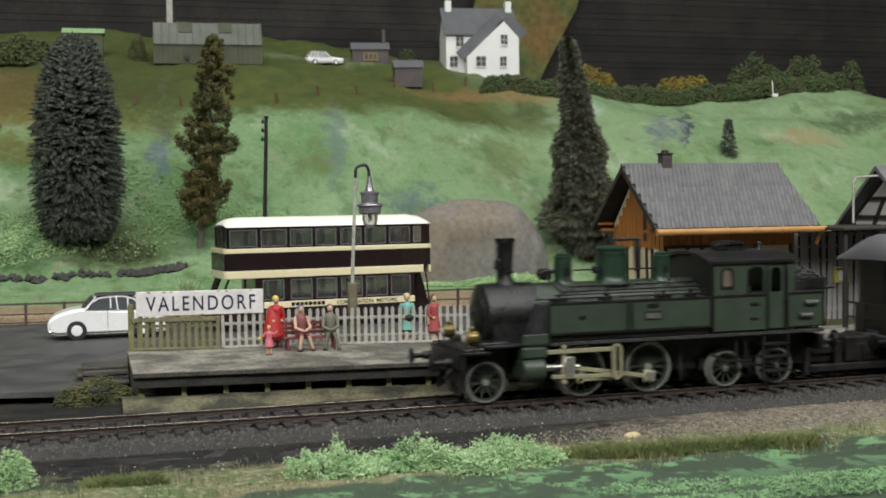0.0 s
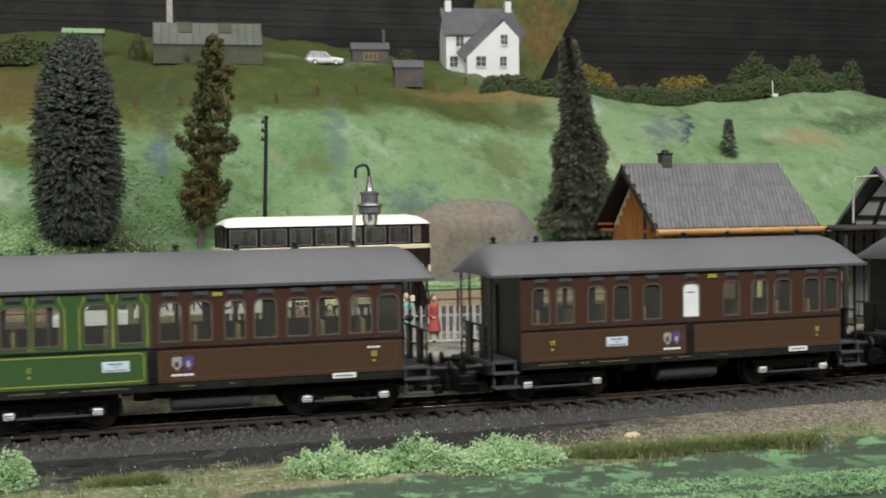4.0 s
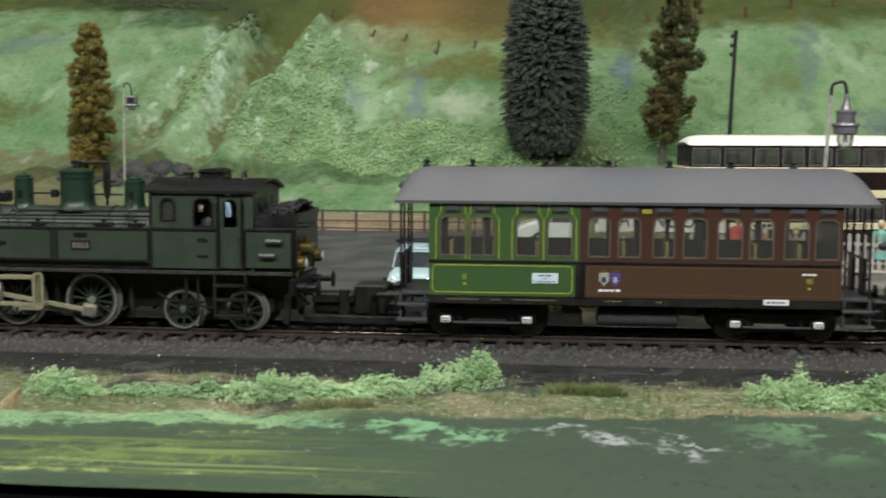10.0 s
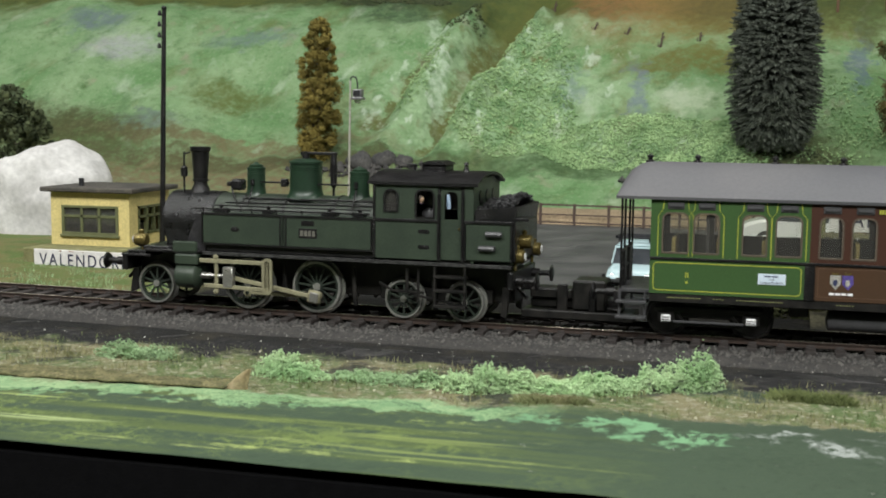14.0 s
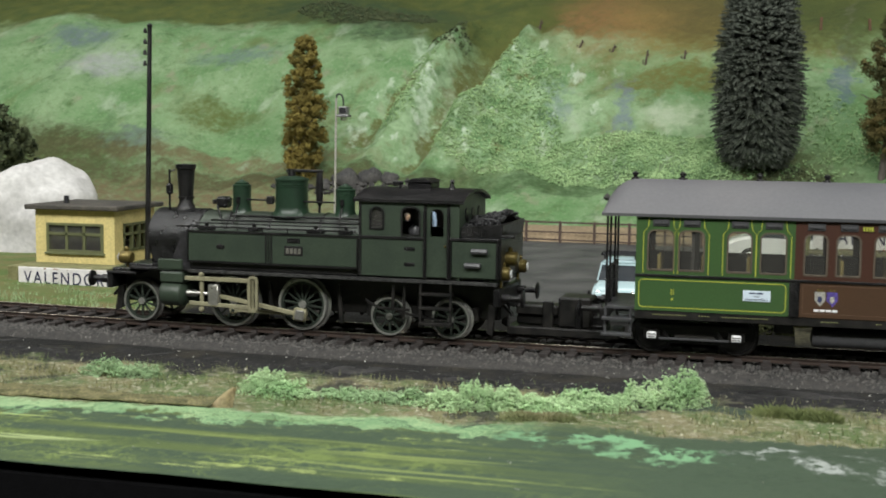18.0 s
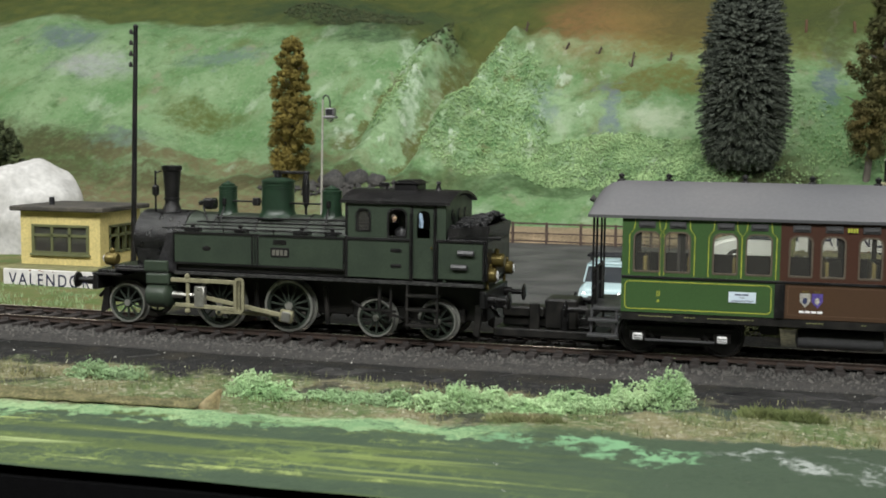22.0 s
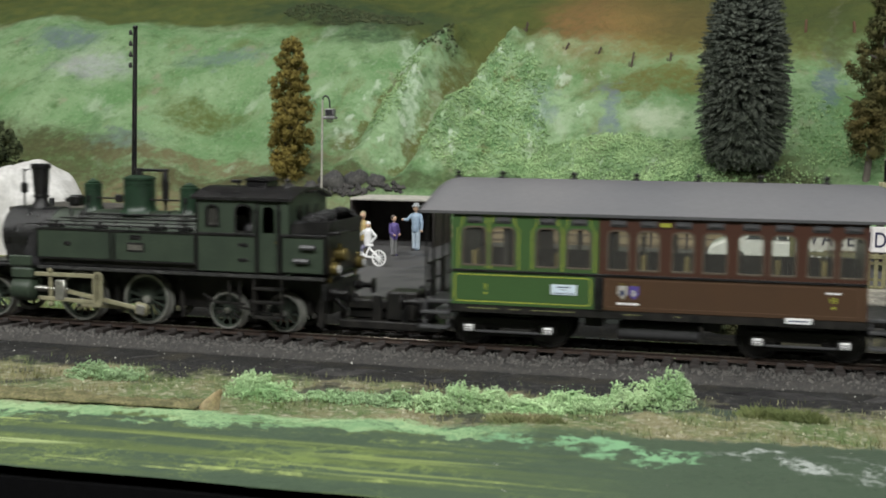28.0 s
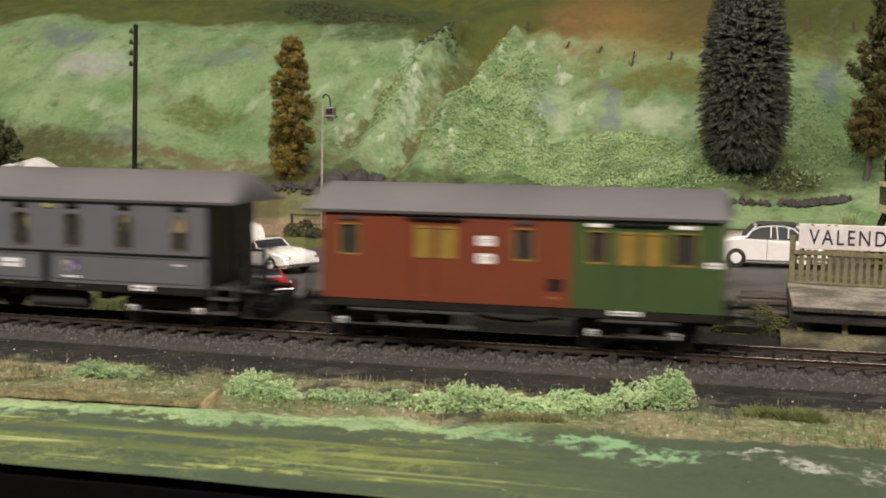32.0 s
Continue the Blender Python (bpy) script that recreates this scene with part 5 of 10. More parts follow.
def loco_build():
    t = thing("locomotive", "dark green tank locomotive with black smokebox and coal bunker", "locomotive")
    t["x"] = -132.0
    # frames and running board
    bm = bm_new()
    box(bm, -62, 58, -5.5, 5.5, 5.5, 15.5, 0.3)
    box(bm, -62, -46, -6.5, 6.5, 8, 17, 0.5)
    part("main_frame", bm, DARKMET, t)
    bm = bm_new()
    box(bm, -56, 59, -14.2, 14.2, 16.4, 17.3, 0.2)
    box(bm, -64, -54, -14.2, 14.2, 14.8, 15.6, 0.2)
    rb = part("running_board", bm, BLACK, t, "black footplate with a worn grey edge")
    bm = bm_new()
    box(bm, -36, 59, -14.7, -14.2, 16.3, 17.35, 0.1)
    part("footplate_edge", bm, CHIPPED, rb)
    # tanks
    for s in (-1, 1):
        bm = bm_new()
        box(bm, -36.2, 18.2, min(s * 14.6, s * 7.5), max(s * 14.6, s * 7.5), 19.6, 29.0, 0.5)
        tk = part("side_tank", bm, LGREEN, t, "dark green riveted side tank")
        bm = bm_new()
        for x in (-36.0, -10.6, -8.9, 17.8):
            box(bm, x - 0.2, x + 0.2, min(s * 14.85, s * 14.5), max(s * 14.85, s * 14.5), 19.6, 29.0)
        box(bm, -36.2, 18.2, min(s * 14.85, s * 14.5), max(s * 14.85, s * 14.5), 28.5, 29.1)
        box(bm, -36.2, 18.2, min(s * 14.85, s * 14.5), max(s * 14.85, s * 14.5), 19.5, 20.0)
        for i in range(21):
            box(bm, -9.95, -9.55, min(s * 14.8, s * 14.5), max(s * 14.8, s * 14.5), 20.2 + i * 0.4, 20.4 + i * 0.4)
        part("tank_beading", bm, BLACK, tk, "sooty black beading")
        bm = bm_new()
        for i in range(44):
            for z in (28.1, 20.4):
                ball(bm, (-35.2 + i * 1.21, s * 14.6, z), 0.13, 1)
        part("rivets", bm, LGREEN, tk)
        bm = bm_new()
        box(bm, -35.5, 18.0, min(s * 8.5, s * 13.6), max(s * 8.5, s * 13.6), 17.3, 19.7, 0.3)
        part("tank_base", bm, BLACK, tk)
        bm = bm_new()
        rod(bm, (-40, s * 14.0, 30.2), (17, s * 14.0, 30.2), 0.28, seg=6)
        rod(bm, (-34, s * 12.8, 31.2), (17, s * 12.8, 31.2), 0.22, seg=6)
        rod(bm, (-30, s * 11.0, 32.0), (17, s * 11.0, 32.2), 0.3, seg=6)
        for x in (-36, -28, -20, -12, -4, 4, 12):
            rod(bm, (x, s * 14.0, 28.8), (x, s * 14.0, 30.4), 0.22, seg=5)
            ball(bm, (x, s * 14.0, 30.2), 0.5, 1)
        part("handrail", bm, BLACK, tk)
        bm = bm_new()
        for x, w in ((-31.5, 2.2), (-16, 1.6), (3.5, 2.4), (13, 1.6)):
            box(bm, x - w, x + w, min(s * 9.0, s * 12.4), max(s * 9.0, s * 12.4), 28.9, 30.2, 0.3)
            lathe(bm, [(0.5, 30.1), (0.7, 30.9), (0.3, 31.5)], (x, s * 11, 0), 8)
        part("tank_filler", bm, BLACK, tk, "", 40)
    bm = bm_new()
    lathe(bm, [(0.1, -14.8), (0.75, -14.75), (0.8, -14.5)], (-25.3, 0, 24.4), 12, "Y")
    for v in bm.verts:
        v.co.x = -25.3 + (v.co.x + 25.3) * 1.8
    part("oval_plate", bm, BLACK, t)
    bm = bm_new()
    box(bm, -3.9, 0.1, -14.8, -14.5, 26.3, 27.7, 0.1)
    part("plate", bm, BLACK, t)
    bm = bm_new()
    box(bm, -4.8, 1.0, -14.75, -14.5, 22.6, 25.4, 0.1)
    pl = part("number_plate", bm, BLACK, t, "dark number plate with raised bars")
    bm = bm_new()
    for i in range(4):
        box(bm, -4.2 + i * 1.25, -3.3 + i * 1.25, -14.85, -14.7, 23.2, 24.8)
    part("number_bars", bm, PLATE, pl)
    # boiler and smokebox
    bm = bm_new()
    lathe(bm, [(8.6, -36), (8.6, 18.5)], (0, 0, 25.6), 28, "X")
    bo = part("boiler", bm, BOILERG, t, "dark green boiler with black bands", 40)
    bm = bm_new()
    for x in (-27, -13, 3):
        lathe(bm, [(8.6, x - 0.4), (8.85, x - 0.3), (8.85, x + 0.3), (8.6, x + 0.4)], (0, 0, 25.6), 28, "X")
    part("boiler_band", bm, BLACK, bo, "", 40)
    bm = bm_new()
    lathe(bm, [(7.6, -53.2), (8.9, -52.6), (9.0, -51.8), (9.0, -36.2), (8.7, -35.9)], (0, 0, 25.6), 28, "X")
    prism(bm, [(-51.5, 17), (-37, 17), (-37, 24), (-51.5, 24)], -8.6, 8.6, "Y")
    sb = part("smokebox", bm, SOOT, t, "crusty black smokebox", 40)
    bm = bm_new()
    lathe(bm, [(0.4, -55.2), (3.5, -54.8), (6.4, -53.6), (6.8, -53.0)], (0, 0, 25.6), 24, "X")
    rod(bm, (-56, 0, 25.6), (-54.6, 0, 25.6), 0.6, seg=8)
    part("smokebox_door", bm, SOOT, sb, "", 40)
    bm = bm_new()
    for s in (-1, 1):
        prism(bm, [(-42.5, 17.2), (-35.6, 17.2), (-35.6, 28.6), (-38.2, 28.6), (-41.0, 22.0)], s * 13.6, s * 8.0, "Y")
    part("steam_pipe_casing", bm, CASING, sb, "dusty grey steam pipe casing")
    # chimney
    bm = bm_new()
    lathe(bm, [(4.0, 33.0), (3.0, 34.4), (2.2, 36.2), (2.15, 37.4), (2.5, 37.5), (2.5, 38.1), (2.2, 38.2), (2.75, 46.4), (3.15, 46.8), (3.15, 48.0), (2.7, 48.1), (2.4, 47.0), (1.9, 40)], (-44.2, 0, 0), 24)
    part("chimney", bm, BLACK, t, "tall flared black chimney", 35)
    bm = bm_new()
    rod(bm, (-48.0, -3.4, 34.0), (-48.0, -3.4, 46.6), 0.32, seg=6)
    lathe(bm, [(0.5, 38.8), (1.1, 39.2), (1.1, 41.6), (0.6, 42.2)], (-48.0, -3.4, 0), 10)
    rod(bm, (-48.0, -3.4, 45.8), (-46.8, -2.0, 46.4), 0.25, seg=5)
    part("bell_pipe", bm, BLACK, t)
    # domes
    for x, r, zt, nm in ((-25.2, 2.75, 42.6, "sand_dome"), (-8.7, 4.9, 45.2, "steam_dome"), (8.6, 2.9, 42.0, "sand_dome")):
        bm = bm_new()
        lathe(bm, [(r * 1.32, 33.0), (r * 1.14, 34.0), (r * 1.04, 34.9), (r * 1.01, 36.0), (r, zt - r * 0.32), (r * 1.05, zt - r * 0.30), (r * 1.05, zt - r * 0.18), (r * 0.93, zt - r * 0.14), (r * 0.62, zt - 0.15), (r * 0.2, zt)], (x, 0, 0), 24)
        dm = part(nm, bm, BGREEN, t, "glossy green boiler dome", 35)
        bm = bm_new()
        for zz in (zt - r * 0.32 - 0.9, zt - r * 0.32 - 1.5):
            lathe(bm, [(r * 0.98, zz - 0.15), (r * 1.03, zz - 0.08), (r * 1.03, zz + 0.08), (r * 0.98, zz + 0.15)], (x, 0, 0), 24)
        part("dome_ring", bm, BGREEN, dm, "", 35)
        if nm == "sand_dome":
            bm = bm_new()
            lathe(bm, [(r * 0.75, zt - 0.4), (r * 0.8, zt + 0.2), (r * 0.35, zt + 0.7), (0.3, zt + 1.2)], (x, 0, 0), 16)
            part("dome_lid", bm, BGREEN, dm, "", 35)
            bm = bm_new()
            for s in (-1, 1):
                rod(bm, (x, s * r * 0.9, 36.4), (x + 1.0, s * 8.8, 31.0), 0.3, seg=6)
                lathe(bm, [(0.7, 36.8), (0.7, 38.6)], (x, s * r, 0), 8)
            part("sand_pipe", bm, BLACK, dm)
    bm = bm_new()
    rod(bm, (-8.7, 0, 45.0), (-8.7, 0, 47.3), 1.2, seg=10)
    box(bm, -10.4, 1.4, -0.6, 0.6, 46.3, 47.2, 0.2)
    lathe(bm, [(0.5, 36.4), (1.0, 37.4), (1.15, 43.0), (0.9, 46.4)], (0.3, 0, 0), 10)
    rod(bm, (0.3, 0, 33.8), (0.3, 0, 36.8), 0.4, seg=6)
    part("safety_valve", bm, BLACK, t, "black safety valve with lever")
    bm = bm_new()
    box(bm, -33.0, -29.4, -2.2, 2.2, 35.0, 38.4, 0.6)
    rod(bm, (-34.4, -1, 36.8), (-28.6, -1, 37.6), 0.7, seg=6)
    part("feed_pump", bm, BLACK, t)
    bm = bm_new()
    rod(bm, (-22.6, -2, 37.8), (-13, -2, 37.8), 0.28, seg=6)
    box(bm, -16.0, -13.8, -2.8, -1.0, 36.6, 39.0, 0.3)
    part("sand_pipe", bm, BLACK, t)
    bm = bm_new()
    rod(bm, (-4, -2, 37.6), (6, -2, 37.6), 0.28, seg=6)
    part("sand_pipe", bm, BLACK, t)
    bm = bm_new()
    rod(bm, (-26, -6.0, 33.0), (17, -6.0, 33.2), 0.35, seg=6)
    rod(bm, (-28, -7.6, 31.0), (-32, -3, 35.6), 0.3, seg=6)
    part("feed_pipe", bm, BLACK, t)
    # cab
    zc = 39.0
    holes = [(21.2, 26.2, 30.9, 38.0), (30.6, 37.0, 29.4, 38.2)]
    for s in (-1, 1):
        bm = bm_new()
        frame_panel(bm, (18.6, 37.6, 29.0, zc), holes, min(s * 14.6, s * 13.9), max(s * 14.6, s * 13.9))
        cs = part("cab_side", bm, LGREEN, t, "dark green cab side with arched windows")
        bm = bm_new()
        box(bm, 18.6, 37.6, min(s * 14.6, s * 13.9), max(s * 14.6, s * 13.9), 18.0, 29.0)
        part("cab_lower_side", bm, LGREEN, cs)
        for hx0, hx1, hz0, hz1 in holes:
            bm = bm_new()
            ring(bm, round_rect(hx0, hx1, hz0, hz1, 0.02, 0.02), round_rect(hx0 + 0.3, hx1 - 0.3, hz0 + 0.3, hz1 - 0.3, 2.2, 0.4), s * 14.65, s * 13.9)
            part("window_surround", bm, LGREEN, cs)
            bm = bm_new()
            ring(bm, round_rect(hx0 + 0.2, hx1 - 0.2, hz0 + 0.2, hz1 - 0.2, 2.2, 0.4), round_rect(hx0 + 0.75, hx1 - 0.75, hz0 + 0.7, hz1 - 0.7, 1.9, 0.3), s * 14.8, s * 14.3)
            part("window_frame", bm, BLACK, cs)
        bm = bm_new()
        box(bm, 21.4, 26.0, min(s * 14.1, s * 14.2), max(s * 14.1, s * 14.2), 31.1, 37.8)
        part("pane", bm, PANE, cs).visible_shadow = False
        # door
        bm = bm_new()
        frame_panel(bm, (38.2, 44.6, 18.2, zc - 0.4), [(39.2, 43.7, 29.4, 37.6)], min(s * 14.3, s * 13.8), max(s * 14.3, s * 13.8))
        dr = part("cab_door", bm, LGREEN, t, "narrow dark green cab door")
        bm = bm_new()
        ring(bm, round_rect(39.2, 43.7, 29.4, 37.6, 0.02, 0.02), round_rect(39.5, 43.4, 29.6, 37.4, 1.8, 0.3), s * 14.32, s * 13.8)
        part("window_surround", bm, LGREEN, dr)
        bm = bm_new()
        ball(bm, (43.9, s * 14.6, 27.0), 0.4, 1)
        part("door_handle", bm, BRASS, dr)
        bm = bm_new()
        for x in (37.9, 44.9):
            rod(bm, (x, s * 15.2, 18), (x, s * 15.2, 36.5), 0.3, seg=6)
            box(bm, x - 0.5, x + 0.5, min(s * 14.5, s * 13.9), max(s * 14.5, s * 13.9), 17.4, zc)
        part("handrail", bm, BLACK, cs)
        bm = bm_new()
        box(bm, 45.4, 48.0, min(s * 14.6, s * 13.9), max(s * 14.6, s * 13.9), 29.0, zc)
        part("cab_rear_side", bm, LGREEN, cs)
        bm = bm_new()
        box(bm, 18.4, 37.6, min(s * 14.95, s * 14.5), max(s * 14.95, s * 14.5), 28.5, 29.4, 0.15)
        box(bm, 18.3, 19.0, min(s * 14.85, s * 14.5), max(s * 14.85, s * 14.5), 18.0, zc)
        for x, z in ((33.5, 26.0), (33.5, 21.6)):
            box(bm, x - 1.6, x + 1.6, min(s * 14.9, s * 14.5), max(s * 14.9, s * 14.5), z - 0.5, z + 0.5, 0.3)
        part("cab_beading", bm, BLACK, cs)
    for x0, x1 in ((18.6, 19.4), (47.2, 48.0)):
        bm = bm_new()
        prism(bm, [(-13.9, 17.4), (13.9, 17.4), (13.9, zc), (7, zc + 2.0), (-7, zc + 2.0), (-13.9, zc)], x0, x1, "X")
        part("cab_end", bm, LGREEN if x0 > 30 else BLACK, t)
    bm = bm_new()
    for y in (-7, 0, 7):
        lathe(bm, [(2.0, 47.9), (2.0, 48.3)], (0, y, 35.6), 14, "X")
    part("rear_spectacle", bm, BLACK, t)
    bm = bm_new()
    n = 10
    v = []
    for x in (16.8, 49.4):
        v.append([[bm.verts.new((x, -15.4 + 30.8 * j / n, z0 + 2.9 * (1 - abs(-1 + 2 * j / n) ** 2))) for j in range(n + 1)] for z0 in (zc, zc + 0.8)])
    fs = []
    for j in range(n):
        fs += [bm.faces.new((v[0][1][j], v[1][1][j], v[1][1][j + 1], v[0][1][j + 1])), bm.faces.new((v[0][0][j + 1], v[1][0][j + 1], v[1][0][j], v[0][0][j]))]
        for k in (0, 1):
            fs.append(bm.faces.new((v[k][0][j], v[k][0][j + 1], v[k][1][j + 1], v[k][1][j])))
    for j in (0, n):
        fs.append(bm.faces.new((v[0][0][j], v[0][1][j], v[1][1][j], v[1][0][j])))
    bmesh.ops.recalc_face_normals(bm, faces=fs)
    rf = part("cab_roof", bm, BLACK, t, "sooty black arched cab roof", 40)
    bm = bm_new()
    box(bm, 29.5, 36.6, -4.5, 4.5, 41.6, 44.4, 0.4)
    prism(bm, [(28.9, 44.4), (37.2, 44.4), (35, 45.4), (31, 45.4)], -5, 5, "Y")
    part("roof_ventilator", bm, BLACK, rf)
    bm = bm_new()
    lathe(bm, [(1.8, 41.0), (0.8, 43.0), (0.5, 44.4), (0.9, 44.6), (0.5, 45.2)], (42.5, -3, 0), 10)
    lathe(bm, [(0.4, 41.5), (0.4, 44.2)], (27.2, -4, 0), 8)
    box(bm, 24.8, 28.0, -4.6, -3.4, 43.6, 44.6, 0.2)
    part("whistle", bm, BLACK, rf)
    # cab inside: backhead with pipes, floor
    bm = bm_new()
    box(bm, 19.6, 24.0, -9, 9, 18, 33, 0.8)
    lathe(bm, [(1.4, 24.0), (1.4, 24.8)], (0, -3, 30), 12, "X")
    part("backhead", bm, GREYMET, t)
    bm = bm_new()
    box(bm, 19, 48, -13.5, 13.5, 17.3, 18.2)
    part("cab_floor", bm, BLACK, t)
    bm = bm_new()
    lathe(bm, [(1.0, 18.2), (2.2, 22), (2.0, 28), (2.6, 31), (1.0, 32.6), (1.3, 33.4), (1.7, 35), (1.2, 36.6), (0.3, 36.9)], (33.4, -8, 0), 10)
    part("crew_dummy", bm, GREYMET, t, "plain pale grey crew dummy", 60)
    # bunker with coal
    bm = bm_new()
    box(bm, 45.4, 59.0, -14.4, 14.4, 18.0, 29.2, 0.5)
    bk = part("bunker", bm, LGREEN, t, "dark green coal bunker")
    bm = bm_new()
    box(bm, 45.2, 59.2, -14.75, 14.75, 28.6, 29.5, 0.15)
    for x in (45.2, 58.7):
        box(bm, x, x + 0.5, -14.75, -14.2, 18, 29)
    part("bunker_beading", bm, BLACK, bk)
    bm = bm_new()
    box(bm, 59.05, 59.9, -13.9, 13.9, 18.2, 29.4, 0.2)
    prism(bm, [(59.0, 29.4), (59.8, 29.4), (60.4, 33.4), (59.7, 33.6)], -13.6, 13.6, "Y")
    part("rear_plate", bm, BLACK, bk, "black rear plate with a flared top")
    for s in (-1, 1):
        bm = bm_new()
        prism(bm, [(48.2, 29.4), (59.8, 29.4), (59.8, 33.6), (57.4, 33.4), (48.2, 32.4)], s * 13.8, s * 13.2, "Y")
        part("coal_rail", bm, BLACK, bk, "black sloping coal rail")
    bm = bm_new()
    rnd = random.Random(3)
    for i in range(420):
        x, y = rnd.uniform(48.6, 58.8), rnd.uniform(-13, 13)
        hgt = 31.0 + (x - 48.6) * 0.22 + 2.6 * (1 - (y / 13) ** 2) + rnd.uniform(-0.4, 0.9)
        ball(bm, (x, y, hgt), rnd.uniform(0.5, 1.1), 1, rnd.uniform(0.7, 1.2), rnd.uniform(0.7, 1.2), rnd.uniform(0.6, 1.0))
    box(bm, 48.6, 58.8, -12.8, 12.8, 29.6, 31.4)
    part("coal", bm, COAL, bk, "heaped glossy black coal")
    bm = bm_new()
    for x, z in ((53.9, 25.9), (52.0, 21.9)):
        lathe(bm, [(0.5, x - 2.4), (0.8, x - 2.2), (0.8, x + 2.2), (0.5, x + 2.4)], (0, -14.9, z), 8, "X")
    part("bunker_grip", bm, GREYMET, bk, "", 40)
    # buffer beams, buffers, lamps
    for x, out in ((-63, -1), (58.6, 1)):
        bm = bm_new()
        box(bm, x - 0.9, x + 0.9, -14.0, 14.0, 10.4, 15.4, 0.3)
        part("buffer_beam", bm, BLACK, t)
        for y in (-10, 10):
            buffer(t, x + out * (0.6 if out > 0 else 2.2), y, 12.6, out)
        bm = bm_new()
        box(bm, min(x, x + out * 5), max(x, x + out * 5), -1.2, 1.2, 9, 11.5, 0.4)
        rod(bm, (x, -6, 10.6), (x + out * 3.2, -6, 7.2), 0.6, seg=6)
        rod(bm, (x, 6, 10.6), (x + out * 3.2, 6, 7.2), 0.6, seg=6)
        part("draw_hook", bm, BLACK, t)
        if out > 0:
            for nm, b6, bv in (("coupler_bar", (62, 76, -2.4, 2.4, 4.4, 7.1), 0.4), ("coupler_bar", (62, 74.4, -3.6, 3.6, 7.2, 10.2), 0.5), ("coupler_plate", (70, 73, -4.8, -3.7, 3.6, 11.6), 0.3), ("coupler_head", (74.5, 84, -5.0, 5.0, 4.3, 13.0), 0.6), ("coupler_guard", (60, 92, -6, 6, 1.8, 4.2), 0.3)):
                bm = bm_new()
                box(bm, *b6, bv)
                part(nm, bm, DARKMET, t, "bulky black close coupler" if nm == "coupler_head" else "")
        for y in (-10.5, 10.5) if out > 0 else (-10.5, 10.5, 0):
            bm = bm_new()
            zz = 19.6 if y else 31
            xx = x + out * 0.6 if out > 0 else -58.6
            if out < 0 and y == 0:
                continue
            lathe(bm, [(1.9, -1.6), (2.0, -1.0), (2.0, 1.6), (1.5, 2.1)], (xx + out * 0.6, y, zz), 14, "X")
            lathe(bm, [(0.8, zz + 1.8), (0.9, zz + 2.8), (0.4, zz + 3.3)], (xx + out * 0.4, y, 0), 10)
            rod(bm, (xx, y, zz - 4), (xx, y, zz - 1.6), 0.5, seg=6)
            lp = part("lamp", bm, BRASS, t, "aged brass lamp", 40)
            # front face
            bm = bm_new()
            lathe(bm, [(1.2, out * 2.2), (1.2, out * 2.4)], (xx + out * 0.6, y, zz), 12, "X")
            part("lamp_glass", bm, BOXWHITE, lp)
        if out > 0:
            bm = bm_new()
            lathe(bm, [(1.9, -1.6), (2.0, -1.0), (2.0, 1.6), (1.5, 2.1)], (x + 2.6, -7.4, 23.6), 14, "X")
            lathe(bm, [(0.7, 25.3), (0.8, 26.4), (0.3, 26.9)], (x + 2.4, -7.4, 0), 10)
            rod(bm, (x, -7.4, 21.4), (x + 2.4, -7.4, 21.8), 0.6, seg=6)
            part("lamp", bm, BRASS, t, "aged brass lamp", 40)
            bm = bm_new()
            box(bm, 59.0, 63.6, -13.8, -5, 29.8, 30.6, 0.2)
            part("lamp_shelf", bm, BLACK, t)
    bm = bm_new()
    box(bm, -62.5, -56, -13.5, 13.5, 15.4, 16.6, 0.3)
    box(bm, -57.4, -48, -12.5, 12.5, 16.4, 18.0, 0.3)
    part("front_deck", bm, SOOT, t)
    for y in (-9, 9):
        for o in ([(-62.4, 10.6), (-60.6, 10.6), (-61.2, 4.0), (-63.6, 2.6), (-63.6, 3.4)], [(55.6, 10.6), (57.6, 10.6), (56.6, 1.6), (55.0, 2.4)]):
            bm = bm_new()
            prism(bm, o, y - 0.8, y + 0.8, "Y")
            part("guard_iron", bm, DARKMET, t)
    # cylinders
    for s in (-1, 1):
        bm = bm_new()
        lathe(bm, [(2.4, -45.0), (3.6, -44.6), (3.8, -44.0), (3.8, -38.4), (3.5, -38.0), (1.4, -37.0)], (0, s * 13.0, 9.6), 20, "X")
        box(bm, -45.0, -37.2, min(s * 9, s * 15.8), max(s * 9, s * 15.8), 13.0, 16.4, 0.5)
        box(bm, -44.8, -37.4, min(s * 5, s * 13), max(s * 5, s * 13), 6.6, 13.0, 0.5)
        cy = part("cylinder", bm, LGREEN, t, "dark green steam cylinder", 35)
        bm = bm_new()
        box(bm, -45.2, -37.0, min(s * 15.7, s * 16.3), max(s * 15.7, s * 16.3), 17.0, 20.4, 0.4)
        part("lubricator_box", bm, LGREEN, cy)
        # fixed bars of the valve gear
        bm = bm_new()
        y = s * 14.6
        beam(bm, (-37.0, y, 14.6), (-14.2, y, 14.6), 0.9, 1.3, 0.15)
        beam(bm, (-35.6, y, 7.2), (-14.2, y, 6.6), 0.9, 1.2, 0.15)
        for x in (-31.6, -15.0):
            beam(bm, (x, y - s * 0.3, 5.6), (x, y - s * 0.3, 15.6), 1.1, 0.8, 0.15)
        for x, z in ((-31.6, 15.8), (-31.6, 5.4)):
            ball(bm, (x, y, z), 0.95, 1)
        ring(bm, round_rect(-16.2, -12.9, 5.4, 16.2, 1.6, 1.6), round_rect(-15.3, -13.7, 6.2, 15.4, 0.8, 0.8), y - 1.0, y - 0.3)
